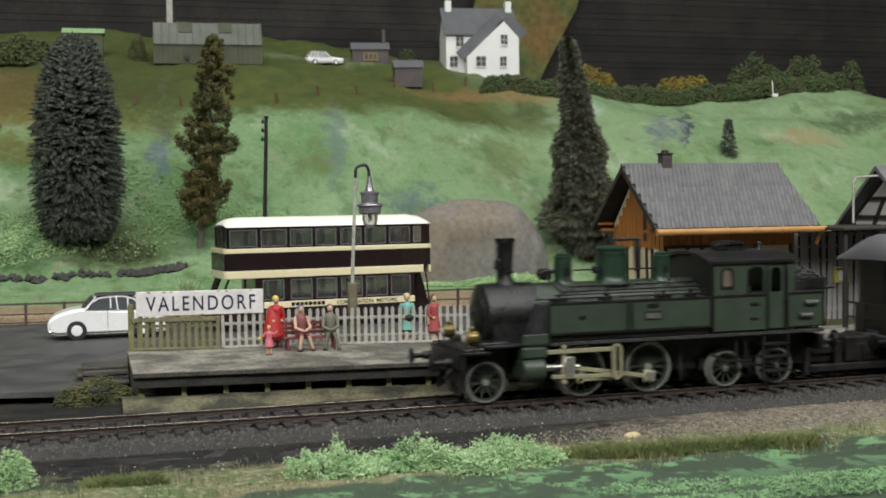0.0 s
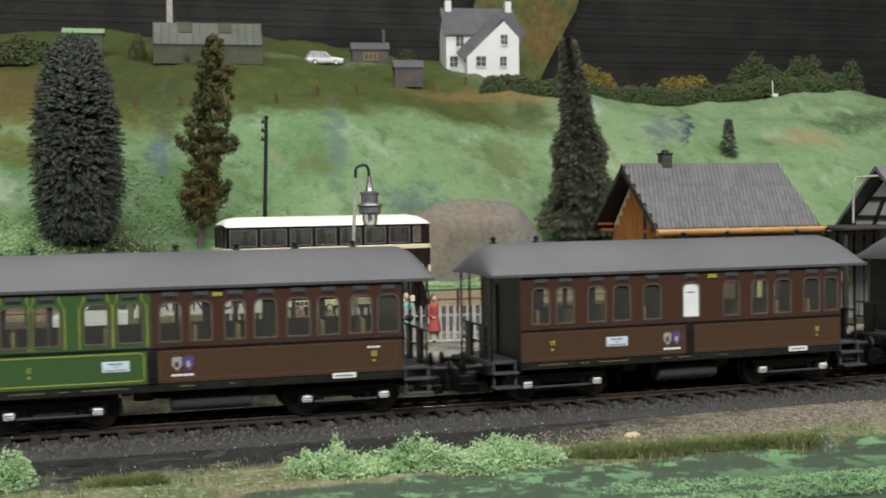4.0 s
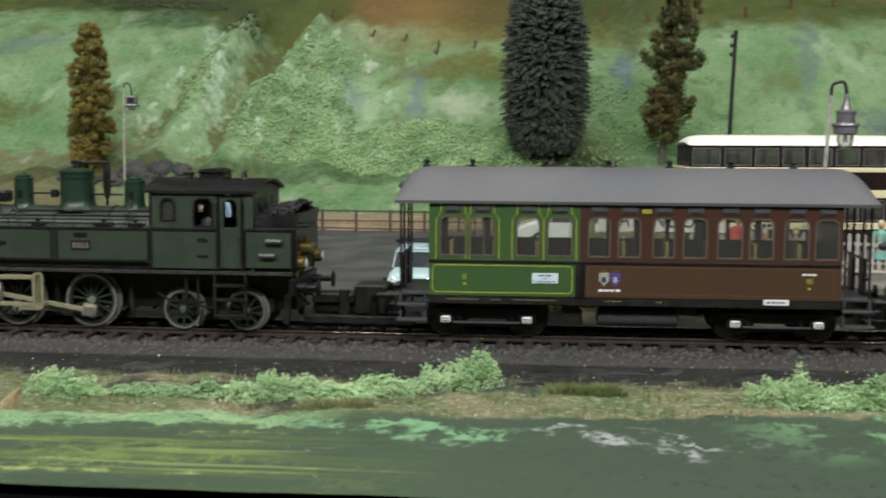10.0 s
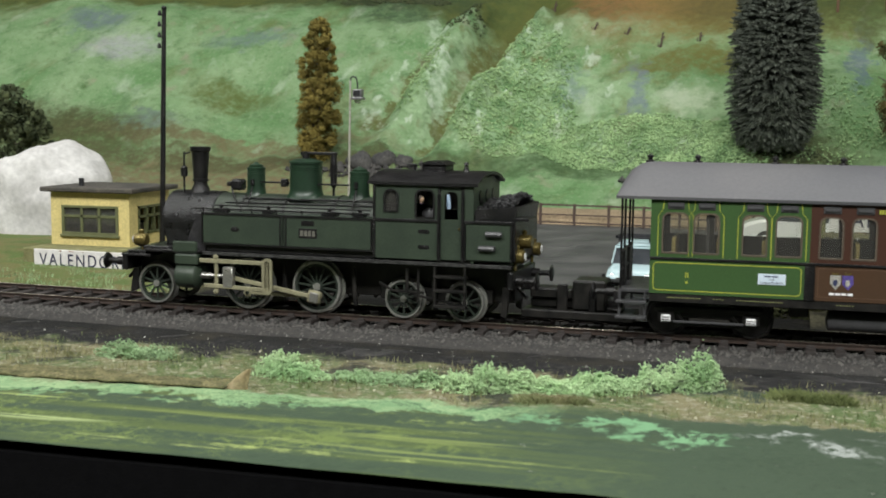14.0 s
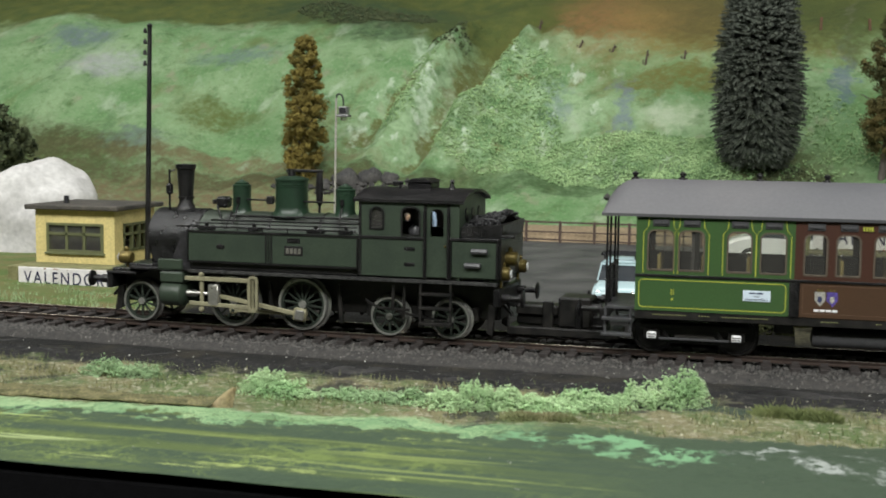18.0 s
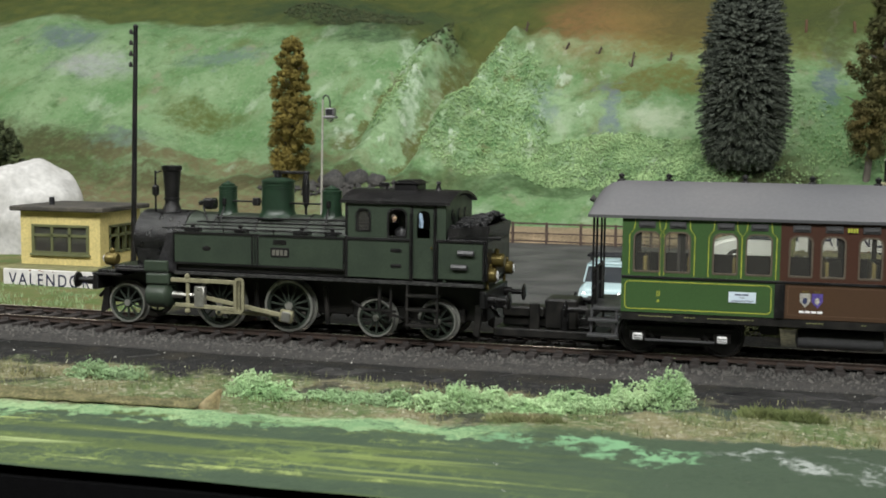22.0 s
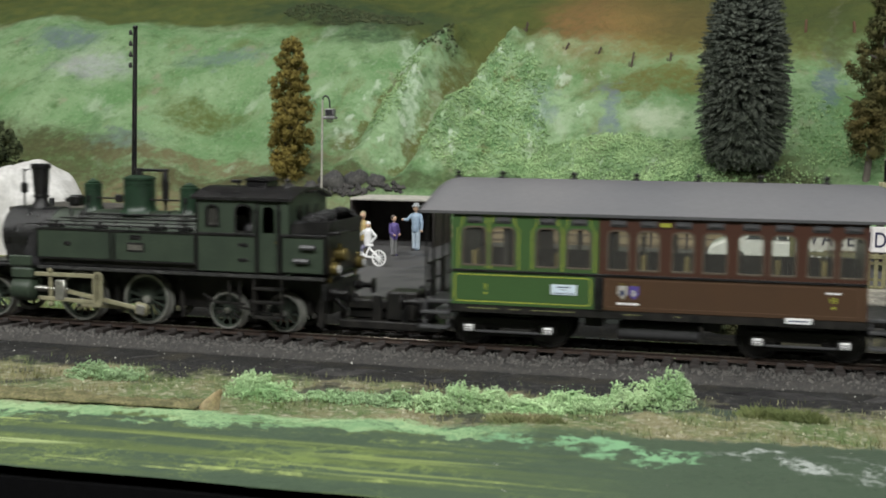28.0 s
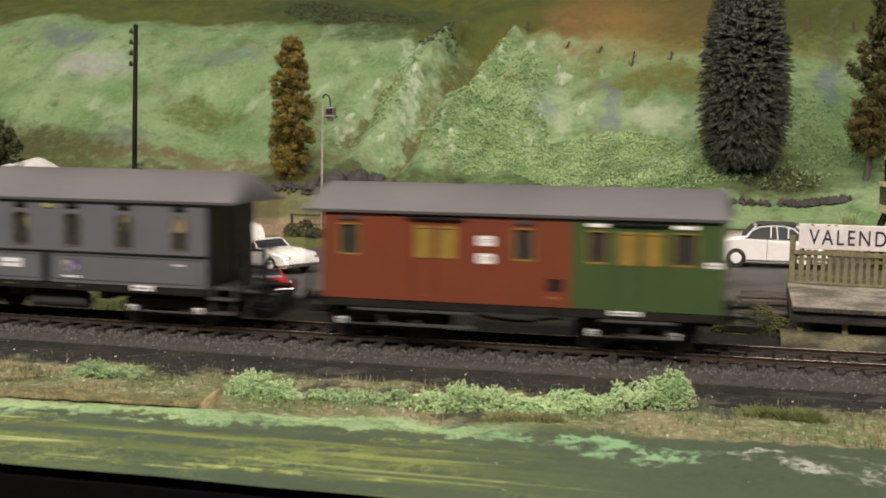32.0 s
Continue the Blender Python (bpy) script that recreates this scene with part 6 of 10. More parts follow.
        part("slide_bar", bm, ROD, t, "pale brass-coloured slide bars")
        bm = bm_new()
        lathe(bm, [(1.0, -37), (1.0, -34), (0.5, -33.8), (0.5, -26)], (0, s * 13.2, 9.9), 8, "X")
        part("piston_gland", bm, BRIGHT, t)
    # bogie and brake gear
    for s in (-1, 1):
        bm = bm_new()
        box(bm, 18, 52, s * 6.6 - 0.5, s * 6.6 + 0.5, 5.0, 9.0, 0.3)
        part("bogie_frame", bm, DARKMET, t)
        for x in (-12.2, 10.0, 34.6):
            bm = bm_new()
            beam(bm, (x, s * 8.6, 14), (x + 0.8, s * 8.6, 2.6), 1.2, 1.0, 0.2)
            part("brake_hanger", bm, DARKMET, t)
        for a, b, r in (((30, 12.4, 7.4), (42, 12.4, 5.6), 0.4), ((19.6, 12.6, 10.6), (23.6, 12.6, 8.4), 0.4), ((23.6, 12.6, 8.4), (33, 12.6, 8.2), 0.4), ((28, 12.6, 8.0), (28, 12.6, 15), 0.5), ((31.4, 12.6, 6.2), (31.4, 12.6, 15), 0.4)):
            bm = bm_new()
            rod(bm, (a[0], s * a[1], a[2]), (b[0], s * b[1], b[2]), r, seg=6)
            part("brake_rod", bm, DARKMET, t)
    for s in (-1, 1):
        bm = bm_new()
        for z in (13.2, 9.2, 4.8):
            box(bm, 36.4, 46.0, min(s * 12.2, s * 14.8), max(s * 12.2, s * 14.8), z - 0.4, z + 0.4, 0.1)
        for x in (36.8, 45.6):
            beam(bm, (x, s * 14.2, 16.5), (x, s * 14.2, 4.4), 0.8, 0.6)
        part("cab_steps", bm, DARKMET, t, "black cab steps")
    # wheels: leading, two coupled, trailing bogie
    wheelset(t, -54.6, 6.1, 10, SPOKEG, 1.4)
    wheelset(t, AXLE2, DRIVE_R, 14, SPOKEG, 1.6, CRANK_R)
    wheelset(t, AXLE3, DRIVE_R, 14, SPOKEG, 1.6, CRANK_R)
    wheelset(t, 25.9, 5.6, 10, SPOKEG, 1.3)
    wheelset(t, 44.4, 5.6, 10, SPOKEG, 1.3)
    # rods that move
    for s in (-1, 1):
        bm = bm_new()
        beam(bm, (AXLE2 - AXLE3, 0, 0), (0, 0, 0), 0.7, 1.2, 0.15)
        for x in (AXLE2 - AXLE3, 0):
            lathe(bm, [(1.3, -0.5), (1.3, 0.5)], (x, 0, 0), 12, "Y")
        c = part("coupling_rod", bm, ROD, t, "pale coupling rod", 40)
        MOVING_ROD.append((c, "couple", s * 11.0))
        bm = bm_new()
        length = AXLE3 - (-28.8)
        beam(bm, (-length, 0, 0), (0, 0, 0), 0.8, 1.3, 0.15)
        box(bm, -2.2, 1.8, -0.9, 0.9, -1.9, 1.9, 0.4)
        lathe(bm, [(1.1, -0.8), (1.1, 0.8)], (-length, 0, 0), 10, "Y")
        m = part("connecting_rod", bm, ROD, t, "pale connecting rod with a square big end", 40)
        bm = bm_new()
        box(bm, -1.4, 1.4, min(s * 0.8, s * 1.5), max(s * 0.8, s * 1.5), -1.5, 1.5, 0.3)
        part("big_end", bm, BRIGHT, m)
        MOVING_ROD.append((m, "main", s * 12.9))
        bm = bm_new()
        box(bm, -1.7, 1.7, -1.0, 1.0, -2.9, 3.4, 0.3)
        rod(bm, (-9, 0, 0.6), (0, 0, 0.6), 0.5, seg=8)
        k = part("crosshead", bm, BRIGHT, t, "bright steel crosshead", 40)
        MOVING_ROD.append((k, "cross", s * 14.2))
    return t


loco = loco_build()

# ---- station: platform, fence, name board, lamp, building ----
CONC = mat("weathered_platform_top", (0.085, 0.080, 0.066), 0.9, var=0.5, scale=70, fine=700, bump=0.9, second=(0.24, 0.225, 0.185), mix=0.9, each=0.12)
EDGE = mat("dark_platform_edge", (0.030, 0.028, 0.026), 0.8, var=0.5, scale=150, fine=1200, bump=0.6, second=(0.09, 0.08, 0.065))
EDGEBLK = mat("black_platform_beam", (0.010, 0.010, 0.010), 0.6, var=0.5, scale=150, fine=1200, bump=0.5, second=(0.030, 0.027, 0.023))
KERBBED = mat("mossy_grit", (0.125, 0.115, 0.066), 0.95, var=0.5, scale=90, fine=900, bump=0.8, second=(0.035, 0.034, 0.022), mix=0.9)
MOSS = mat("mossy_timber", (0.23, 0.22, 0.10), 0.85, var=0.4, scale=200, fine=1500, bump=0.5, second=(0.12, 0.12, 0.045))
PICKET = mat("grey_white_picket", (0.46, 0.44, 0.39), 0.8, var=0.35, scale=300, fine=1500, bump=0.3)
GPICKET = mat("mossy_picket", (0.215, 0.20, 0.105), 0.85, var=0.35, scale=250, fine=1500, bump=0.3)
SIGNW = mat("chipped_white_sign", (0.82, 0.80, 0.80), 0.55, var=0.12, scale=90, fine=700, bump=0.15, second=(0.55, 0.52, 0.50), mix=0.25)
RUSTY = mat("rust_chips", (0.30, 0.13, 0.05), 0.8, var=0.4, scale=700)
NAVY = mat("navy_letter", (0.020, 0.020, 0.060), 0.5, var=0.2, bump=0)
LAMPMET = mat("lamp_grey_metal", (0.33, 0.32, 0.34), 0.35, metal=0.6, var=0.4, scale=400)
LAMPDARK = mat("lamp_dark_metal", (0.05, 0.05, 0.055), 0.4, metal=0.5, var=0.4, scale=400)
POSTBRN = mat("brown_post", (0.20, 0.17, 0.11), 0.8, var=0.3, scale=250)
CLEAR = glass("lamp_glass", (0.95, 0.95, 0.92), 0.05, 0.25)
TILE = mat("grey_roof_tile", (0.088, 0.089, 0.094), 0.7, each=0.16, var=0.3, scale=140, fine=1500, bump=0.3, second=(0.17, 0.17, 0.17), mix=0.35)
ORANGE = mat("orange_timber", (0.42, 0.16, 0.03), 0.55, var=0.25, scale=150, fine=1800, bump=0.25)
GUTTER = mat("tan_gutter", (0.48, 0.25, 0.08), 0.5, var=0.2, scale=200)
DARKWOOD = mat("dark_timber", (0.035, 0.028, 0.024), 0.7, var=0.4, scale=200, bump=0.3)
PLASTER = mat("off_white_plaster", (0.62, 0.61, 0.58), 0.8, var=0.12, scale=100, bump=0.2)
BRICK = mat("brown_brick", (0.075, 0.060, 0.056), 0.85, var=0.4, scale=600)
GREYFENCE = mat("grey_fence_boards", (0.30, 0.295, 0.29), 0.75, var=0.25, scale=300)

PZ = 6.7


def picket_fence(name, label, x0, y0, x1, y1, z, h, pitch, w, m, railm, pointed=True, railz=(0.25, 0.72), base=True, topboard=False):
    t = thing(name, label, "fence")
    d = Vector((x1 - x0, y1 - y0, 0))
    n = max(2, int(d.length / pitch))
    ang = math.degrees(math.atan2(d.y, d.x))
    bm = bm_new()
    if pointed:
        prism(bm, [(-w / 2, 0.4), (w / 2, 0.4), (w / 2, h - w * 0.6), (0, h), (-w / 2, h - w * 0.6)], -0.35, 0.35, "Y")
    else:
        box(bm, -w / 2, w / 2, -0.35, 0.35, 0.4, h, 0.05)
    me = mesh_of("picket", bm, m)
    for i in range(n + 1):
        p = Vector((x0, y0, z)) + d * (i / n)
        ob = new("picket", me)
        ob.parent = t
        ob.matrix_basis = pose(p.x * MM, p.y * MM, p.z * MM, 0, (i * 7 % 5 - 2) * 0.5, ang)
    for k in railz:
        bm = bm_new()
        nrm = Vector((-d.y, d.x, 0)).normalized() * 0.7
        beam(bm, Vector((x0, y0, z + h * k)) + nrm, Vector((x1, y1, z + h * k)) + nrm, 0.6, 1.0)
        part("rail", bm, railm, t)
    if base:
        bm = bm_new()
        beam(bm, (x0, y0, z + 0.5), (x1, y1, z + 0.5), 1.6, 1.0, 0.2)
        part("base_board", bm, railm, t)
    if topboard:
        bm = bm_new()
        beam(bm, (x0, y0 - 0.6, z + h - 1.0), (x1, y1 - 0.6, z + h - 1.0), 0.7, 1.5, 0.1)
        part("top_board", bm, m, t)
    return t


def platform_build():
    t = thing("platform", "low station platform with weathered grey top and dark edge", "platform", kind="structure")
    # top slab in flags; the front edge runs straight, then follows the line
    def front(x):
        return max(line_y(x) + 19.0, 46.0 - 0.092 * (x - 11.5))
    xs = [11.5 + i * 11.5 for i in range(35)]
    rnd = random.Random(12)
    for a, b in zip(xs, xs[1:]):
        bm = bm_new()
        ya, yb = front(a), front(b)
        back = 110 if a < 195 else 82
        prism(bm, [(a + 0.02, ya + 0.2), (b - 0.02, yb + 0.2), (b - 0.02, back), (a + 0.02, back)], PZ - 1.1, PZ, "Z")
        part("slab", bm, CONC, t)
        bm = bm_new()
        j = rnd.uniform(-0.15, 0.15)
        prism(bm, [(a + 0.08, ya - 1.0 + j), (b - 0.08, yb - 1.0 + j), (b - 0.08, yb + 1.2), (a + 0.08, ya + 1.2)], PZ - 1.3, PZ - 0.15, "Z")
        part("edge_stone", bm, EDGE, t)
        bm = bm_new()
        prism(bm, [(a, ya + 0.3), (b, yb + 0.3), (b, yb + 2.4), (a, ya + 2.4)], PZ - 4.8, PZ - 1.35, "Z")
        part("edge_beam", bm, EDGEBLK, t)
        bm = bm_new()
        prism(bm, [(a, ya + 9), (b, yb + 9), (b, back - 2), (a, back - 2)], -4.4, PZ - 1.2, "Z")
        part("core", bm, EDGE, t)
    bm = bm_new()
    box(bm, -0.9, 0.9, 0, 1.8, -4.4, PZ - 1.3, 0.2)
    me = mesh_of("post", bm, MOSS)
    x = 14
    while x < 400:
        ob = new("post", me)
        ob.parent = t
        ob.location = (x * MM, (front(x) + 2.6) * MM, 0)
        x += 13.2
    # mossy grit between the line and the platform
    vs, fs = [], []
    n, k = 130, 10
    for i in range(n + 1):
        x = 8 + i * 3.0
        for j in range(k + 1):
            q = j / k
            y = line_y(x) + 31 + (front(x) + 10 - line_y(x) - 31) * q
            vs.append((x * MM, y * MM, (-4.6 + 3.4 * min(1.0, q * 1.8) + 0.7 * noise.noise(Vector((x / 7, y / 5, 2))) + 0.3 * noise.noise(Vector((x / 2, y / 2, 4)))) * MM))
    fs = [(i * (k + 1) + j, (i + 1) * (k + 1) + j, (i + 1) * (k + 1) + j + 1, i * (k + 1) + j + 1) for i in range(n) for j in range(k)]
    me = bpy.data.meshes.new("kerb_bed")
    me.from_pydata(vs, [], fs)
    me.materials.append(KERBBED)
    me.shade_smooth()
    ob = new("kerb_bed", me)
    ob.parent = t
    tagged(ob, "mossy grit at the foot of the platform")
    # timber steps at the end
    s = thing("platform_steps", "dark timber steps at the platform end", "steps")
    for i, (z, y0, y1) in enumerate(((4.2, 100, 86), (2.4, 100, 80), (0.4, 102, 74))):
        bm = bm_new()
        box(bm, -4.5 + i * -1.5, 11.2, y1, y0, z - 0.9, z, 0.2)
        part("step", bm, EDGE, s)
    bm = bm_new()
    box(bm, -4, 11.0, 80, 100, -1.6, 3.2)
    part("step_base", bm, EDGE, s)


platform_build()

picket_fence("picket_fence", "mossy olive picket fence panel below the name board", 13.4, 107, 43.5, 101.5, PZ, 12.2, 2.5, 1.4, GPICKET, GPICKET, False, topboard=True)
picket_fence("picket_fence", "weathered grey-white picket fence along the platform", 45.6, 101.5, 62, 100, PZ, 12.6, 2.55, 1.2, PICKET, PICKET)
picket_fence("picket_fence", "weathered grey-white picket fence along the platform", 62, 100.4, 150, 84, PZ, 14.0, 2.55, 1.25, PICKET, PICKET)
bm = bm_new()
box(bm, -1.0, 1.0, -1.0, 1.0, -6, 17, 0.2)
solo("fence_post", bm, MOSS, "squat mossy end post of the picket fence", "post", 13.0, 107.6, PZ)


def name_board(x, y, z, w, h, turn, text, size, lx, wide=0.0):
    t = thing("name_board", "chipped white station name board with dark blue letters", "sign", x, y, z, turn)
    bm = bm_new()
    box(bm, 0, w, -0.5, 0.5, 0, h, 0.15)
    b = part("board", bm, SIGNW, t)
    bm = bm_new()
    rnd = random.Random(int(w))
    for i in range(9):
        cx, cz = rnd.uniform(0.5, w - 0.5), rnd.choice((0.15, h - 0.3, h - 0.5))
        prism(bm, [(cx + math.cos(k) * rnd.uniform(0.2, 0.9), cz + math.sin(k) * rnd.uniform(0.1, 0.35)) for k in (0, 1.1, 2.2, 3.3, 4.4, 5.4)], -0.53, -0.49, "Y")
    part("rust_patch", bm, RUSTY, b)
    letters(text, size, b, NAVY, (lx, -0.56, h * 0.5 - size * 0.35), depth=0.05, bold=0.05, width=wide or w * 0.86)
    return t


nb = name_board(14.9, 105.6, 19.3, 45.6, 8.9, -5.6, "VALENDORF", 7.6, 23.2)
bm = bm_new()
box(bm, -0.3, 46.0, 0.5, 1.2, 4.5, 5.2)
for x in (1.0, 23, 45):
    box(bm, x, x + 1, 0.5, 1.3, -12.4, 8)
part("frame", bm, MOSS, nb)


def gas_lamp():
    t = thing("platform_lamp", "leaning grey swan-neck platform lamp with glass globe", "lamp post", 93.2, 97.5, PZ)
    bm = bm_new()
    lathe(bm, [(1.9, -0.2), (1.9, 22.6), (1.5, 23.0)], (0, 0, 0), 12)
    part("base_post", bm, POSTBRN, t, "brown thick base post", 40)
    bm = bm_new()
    rod(bm, (0, 0, 22), (1.9, 0, 62), 0.7, 0.6, 8)
    part("pole", bm, PICKET, t, "grey slim pole", 40)
    bm = bm_new()
    pts = [(1.9, 62), (2.0, 65.0), (2.7, 66.2), (5.4, 66.9), (6.5, 66.3), (7.0, 64.6), (7.15, 62)]
    for a, b in zip(pts, pts[1:]):
        rod(bm, (a[0], 0, a[1]), (b[0], 0, b[1]), 0.6, seg=8)
    part("swan_neck", bm, LAMPDARK, t, "", 60)
    bm = bm_new()
    lathe(bm, [(0.7, 62.6), (0.9, 60.4), (1.5, 58.0), (1.8, 57.2), (3.6, 56.6), (3.6, 55.9), (3.2, 55.5), (3.2, 52.6), (4.7, 52.2), (4.9, 51.6), (4.2, 50.9), (4.2, 48.9), (3.4, 48.4)], (7.2, 0, 0), 20)
    part("hood", bm, LAMPMET, t, "ribbed grey metal hood", 35)
    bm = bm_new()
    lathe(bm, [(2.9, 48.6), (2.9, 46.2), (2.4, 44.4), (1.2, 43.6)], (7.2, 0, 0), 18)
    part("globe", bm, CLEAR, t, "clear glass globe", 60).visible_shadow = False
    bm = bm_new()
    lathe(bm, [(0.5, 48.6), (0.9, 46.4), (0.4, 45.2)], (7.2, 0, 0), 10)
    part("bulb", bm, BOXWHITE, t, "", 60)


gas_lamp()


def street_lamp2():
    t = thing("street_lamp", "thin grey hooked street lamp with box lantern", "lamp post", -234.2, 300, 16.2)
    t.scale = (0.9,) * 3
    bm = bm_new()
    rod(bm, (-0.6, 0, -19.5), (0.4, 0, 67), 0.75, 0.6, 8)
    part("pole", bm, PICKET, t, "pale grey slim pole", 40)
    bm = bm_new()
    pts = [(0.4, 66), (0.8, 68.6), (2.2, 69.6), (4.2, 68.6), (5.0, 66), (5.2, 62)]
    for a, b in zip(pts, pts[1:]):
        rod(bm, (a[0], 0, a[1]), (b[0], 0, b[1]), 0.5, seg=8)
    part("hook", bm, LAMPDARK, t, "", 60)
    bm = bm_new()
    box(bm, 2.6, 8.4, -2.6, 2.6, 57.0, 61.6, 0.5)
    box(bm, 1.6, 9.2, -3.4, 3.4, 55.2, 56.8, 0.4)
    h = part("lantern", bm, LAMPMET, t)
    bm = bm_new()
    box(bm, 3.4, 7.6, -2.75, -2.6, 57.6, 61.0)
    part("lantern_pane", bm, LAMPDARK, h)
    bm = bm_new()
    ball(bm, (5.2, 0, 54.4), 2.2, 2, 1, 1, 0.7)
    part("globe", bm, CLEAR, t, "", 60)


street_lamp2()


def telegraph_pole(x, y, z, h, lean, arms):
    t = thing("telegraph_pole", "tarred black telegraph pole with insulators", "telegraph pole", x, y, z)
    bm = bm_new()
    rod(bm, (0, 0, -3), (lean, 0, h), 1.25, 0.9, 10)
    part("pole", bm, BLACK, t, "", 40)
    for i in range(arms):
        zz = h - 2.5 - i * 4.4
        bm = bm_new()
        xx = lean * zz / h
        rod(bm, (xx - 1.6, -0.5, zz), (xx - 0.4, 0, zz), 0.3, seg=6)
        lathe(bm, [(0.7, zz - 0.4), (0.8, zz + 0.6), (0.5, zz + 1.5), (0.2, zz + 1.8)], (xx - 1.8, -0.5, 0), 8)
        part("insulator", bm, BLACK, t, "", 40)
    bm = bm_new()
    lathe(bm, [(1.1, h - 0.4), (1.2, h + 0.4), (0.6, h + 1.1)], (lean, 0, 0), 8)
    part("cap", bm, BLACK, t)


telegraph_pole(83.0, 270, 0, 103, 3.6, 3)
telegraph_pole(-250.8, 115, -2, 102.5, 2.6, 4)


def gable_house(name, label, cat, x0, x1, y0, y1, zb, ze, zr, over, wallm, roofm, tiles=None):
    """A simple house: walls to the eaves, gables left and right, two roof planes with thickness."""
    t = thing(name, label, cat)
    ym = (y0 + y1) / 2
    for xg in (x0, x1 - 0.8):
        bm = bm_new()
        prism(bm, [(y0, zb), (y1, zb), (y1, ze), (ym, zr), (y0, ze)], xg, xg + 0.8, "X")
        part("gable_wall", bm, wallm, t)
    for y in (y0, y1 - 0.8):
        bm = bm_new()
        box(bm, x0, x1, y, y + 0.8, zb, ze)
        part("wall", bm, wallm, t)
    return t, ym


CREAMW = mat("cream_panel", (0.66, 0.60, 0.38), 0.8, var=0.2, scale=120, bump=0.2)
DOORBRN = mat("brown_freight_door", (0.13, 0.085, 0.06), 0.7, var=0.25, scale=200, bump=0.3)
POSTERBLUE = mat("dark_poster", (0.02, 0.022, 0.05), 0.5, var=0.2, bump=0)


def station():
    x0, x1, y0, y1 = 219, 278, 93, 140
    ze, zr = 48.0, 73.0
    t, ym = gable_house("station_building", "small orange timber station with grey tiled gable roof", "building", x0, x1, y0, y1, PZ, ze + 0.5, zr - 1.5, 8, CREAMW, TILE)
    xl, xr = 211.8, 285.4
    yf, yb = 84.5, 148.5
    k = (zr - (ze - 0.6)) / (ym - yf)
    # roof slopes
    for s, ye in ((1, yf), (-1, yb)):
        bm = bm_new()
        prism(bm, [(ye, ze - 0.6), (ym, zr), (ym, zr - 1.4), (ye, ze - 2.0)], xl, xr, "X")
        sl = part("roof_slope", bm, DARKWOOD, t)
        if s > 0:
            rows, cols = 13, 38
            bm = bm_new()
            w = (xr - xl) / cols
            prism(bm, [(-w * 0.49, 0.20), (-w * 0.3, -0.12), (0, -0.25), (w * 0.3, -0.12), (w * 0.49, 0.20), (0, 0.35)], 0, 3.05, "Z")
            tm = mesh_of("tile", bm, TILE)
            tilt = math.degrees(math.atan2(ym - yf, zr - ze + 0.6))
            ln = math.hypot(ym - yf, zr - ze + 0.6) / rows
            rest = bm_new()
            for i in range(rows):
                u = i / rows
                for j in range(cols - (0 if i % 2 else 1)):
                    at = pose((xl + w * (j + (0.5 if i % 2 else 1.0))) * MM, (yf + (ym - yf) * u - 0.3) * MM, (ze - 0.6 + (zr - ze + 0.6) * u + 0.25) * MM, -tilt + 15.0, 0, 0)
                    if i < 8:
                        ob = new("tile", tm)
                        ob.parent = sl
                        ob.matrix_basis = at
                    else:
                        vv = [rest.verts.new(at @ q.co * 1000) for q in tm.vertices]
                        for p in tm.polygons:
                            rest.faces.new([vv[k] for k in p.vertices])
            tagged(part("upper_tiles", rest, TILE, sl), kind="stuff")
        else:
            bm = bm_new()
            prism(bm, [(ye, ze - 0.4), (ym, zr + 0.2), (ym, zr), (ye, ze - 0.6)], xl, xr, "X")
            part("tiling", bm, TILE, sl)
    bm = bm_new()
    n = 16
    for i in range(n):
        a = xl + (xr - xl) * i / n
        lathe(bm, [(1.0, a), (1.15, a + (xr - xl) / n - 0.1)], (0, ym, zr + 0.1), 8, "X")
    part("ridge_tiles", bm, TILE, t)
    bm = bm_new()
    lathe(bm, [(1.3, xl - 0.2), (1.3, xr + 1.8)], (0, yf - 0.8, ze - 1.9), 10, "X")
    for i in range(6):
        lathe(bm, [(1.5, xl + 5 + i * 12.5), (1.5, xl + 5.8 + i * 12.5)], (0, yf - 0.8, ze - 1.9), 10, "X")
    part("gutter", bm, GUTTER, t, "tan half-round gutter", 40)
    bm = bm_new()
    rod(bm, (xr + 0.6, yf, ze - 2), (xr + 0.6, yf + 4, ze - 8), 0.8, seg=8)
    part("downpipe", bm, GUTTER, t)
    bm = bm_new()
    for ye in (yf + 0.6, yb - 0.6):
        beam(bm, (xl + 0.3, ye, ze - 2.0), (xl + 0.3, ym, zr - 1.6), 0.8, 1.4)
    part("barge_board", bm, DARKWOOD, t)
    bm = bm_new()
    box(bm, xl, x0, y0 + 2, y0 + 3, ze - 2.2, ze - 1.2)
    box(bm, xl, x0, y1 - 3, y1 - 2, ze - 2.2, ze - 1.2)
    box(bm, xl, x0, yb - 8, yb - 7.2, ze + 0.2, ze + 1.2)
    part("rafter_end", bm, ORANGE, t)
    # upright boards on the near gable and front
    for i in range(14):
        y = y0 + 0.6 + i * (y1 - y0 - 1.2) / 13
        bm = bm_new()
        top = ze - 2 + (zr - ze) * (1 - abs(y - ym) / (ym - y0)) - 2
        box(bm, x0 - 0.5, x0, y - 1.4, y + 1.4, 38.5 + 0.5 * (i % 3), max(top, ze - 4), 0.1)
        part("board", bm, ORANGE, t)
    for i in range(18):
        x = x0 + 1.6 + i * (x1 - x0 - 3.2) / 17
        bm = bm_new()
        box(bm, x - 1.5, x + 1.5, y0 - 0.5, y0, 39.5, ze - 1.5, 0.1)
        part("board", bm, ORANGE, t)
    bm = bm_new()
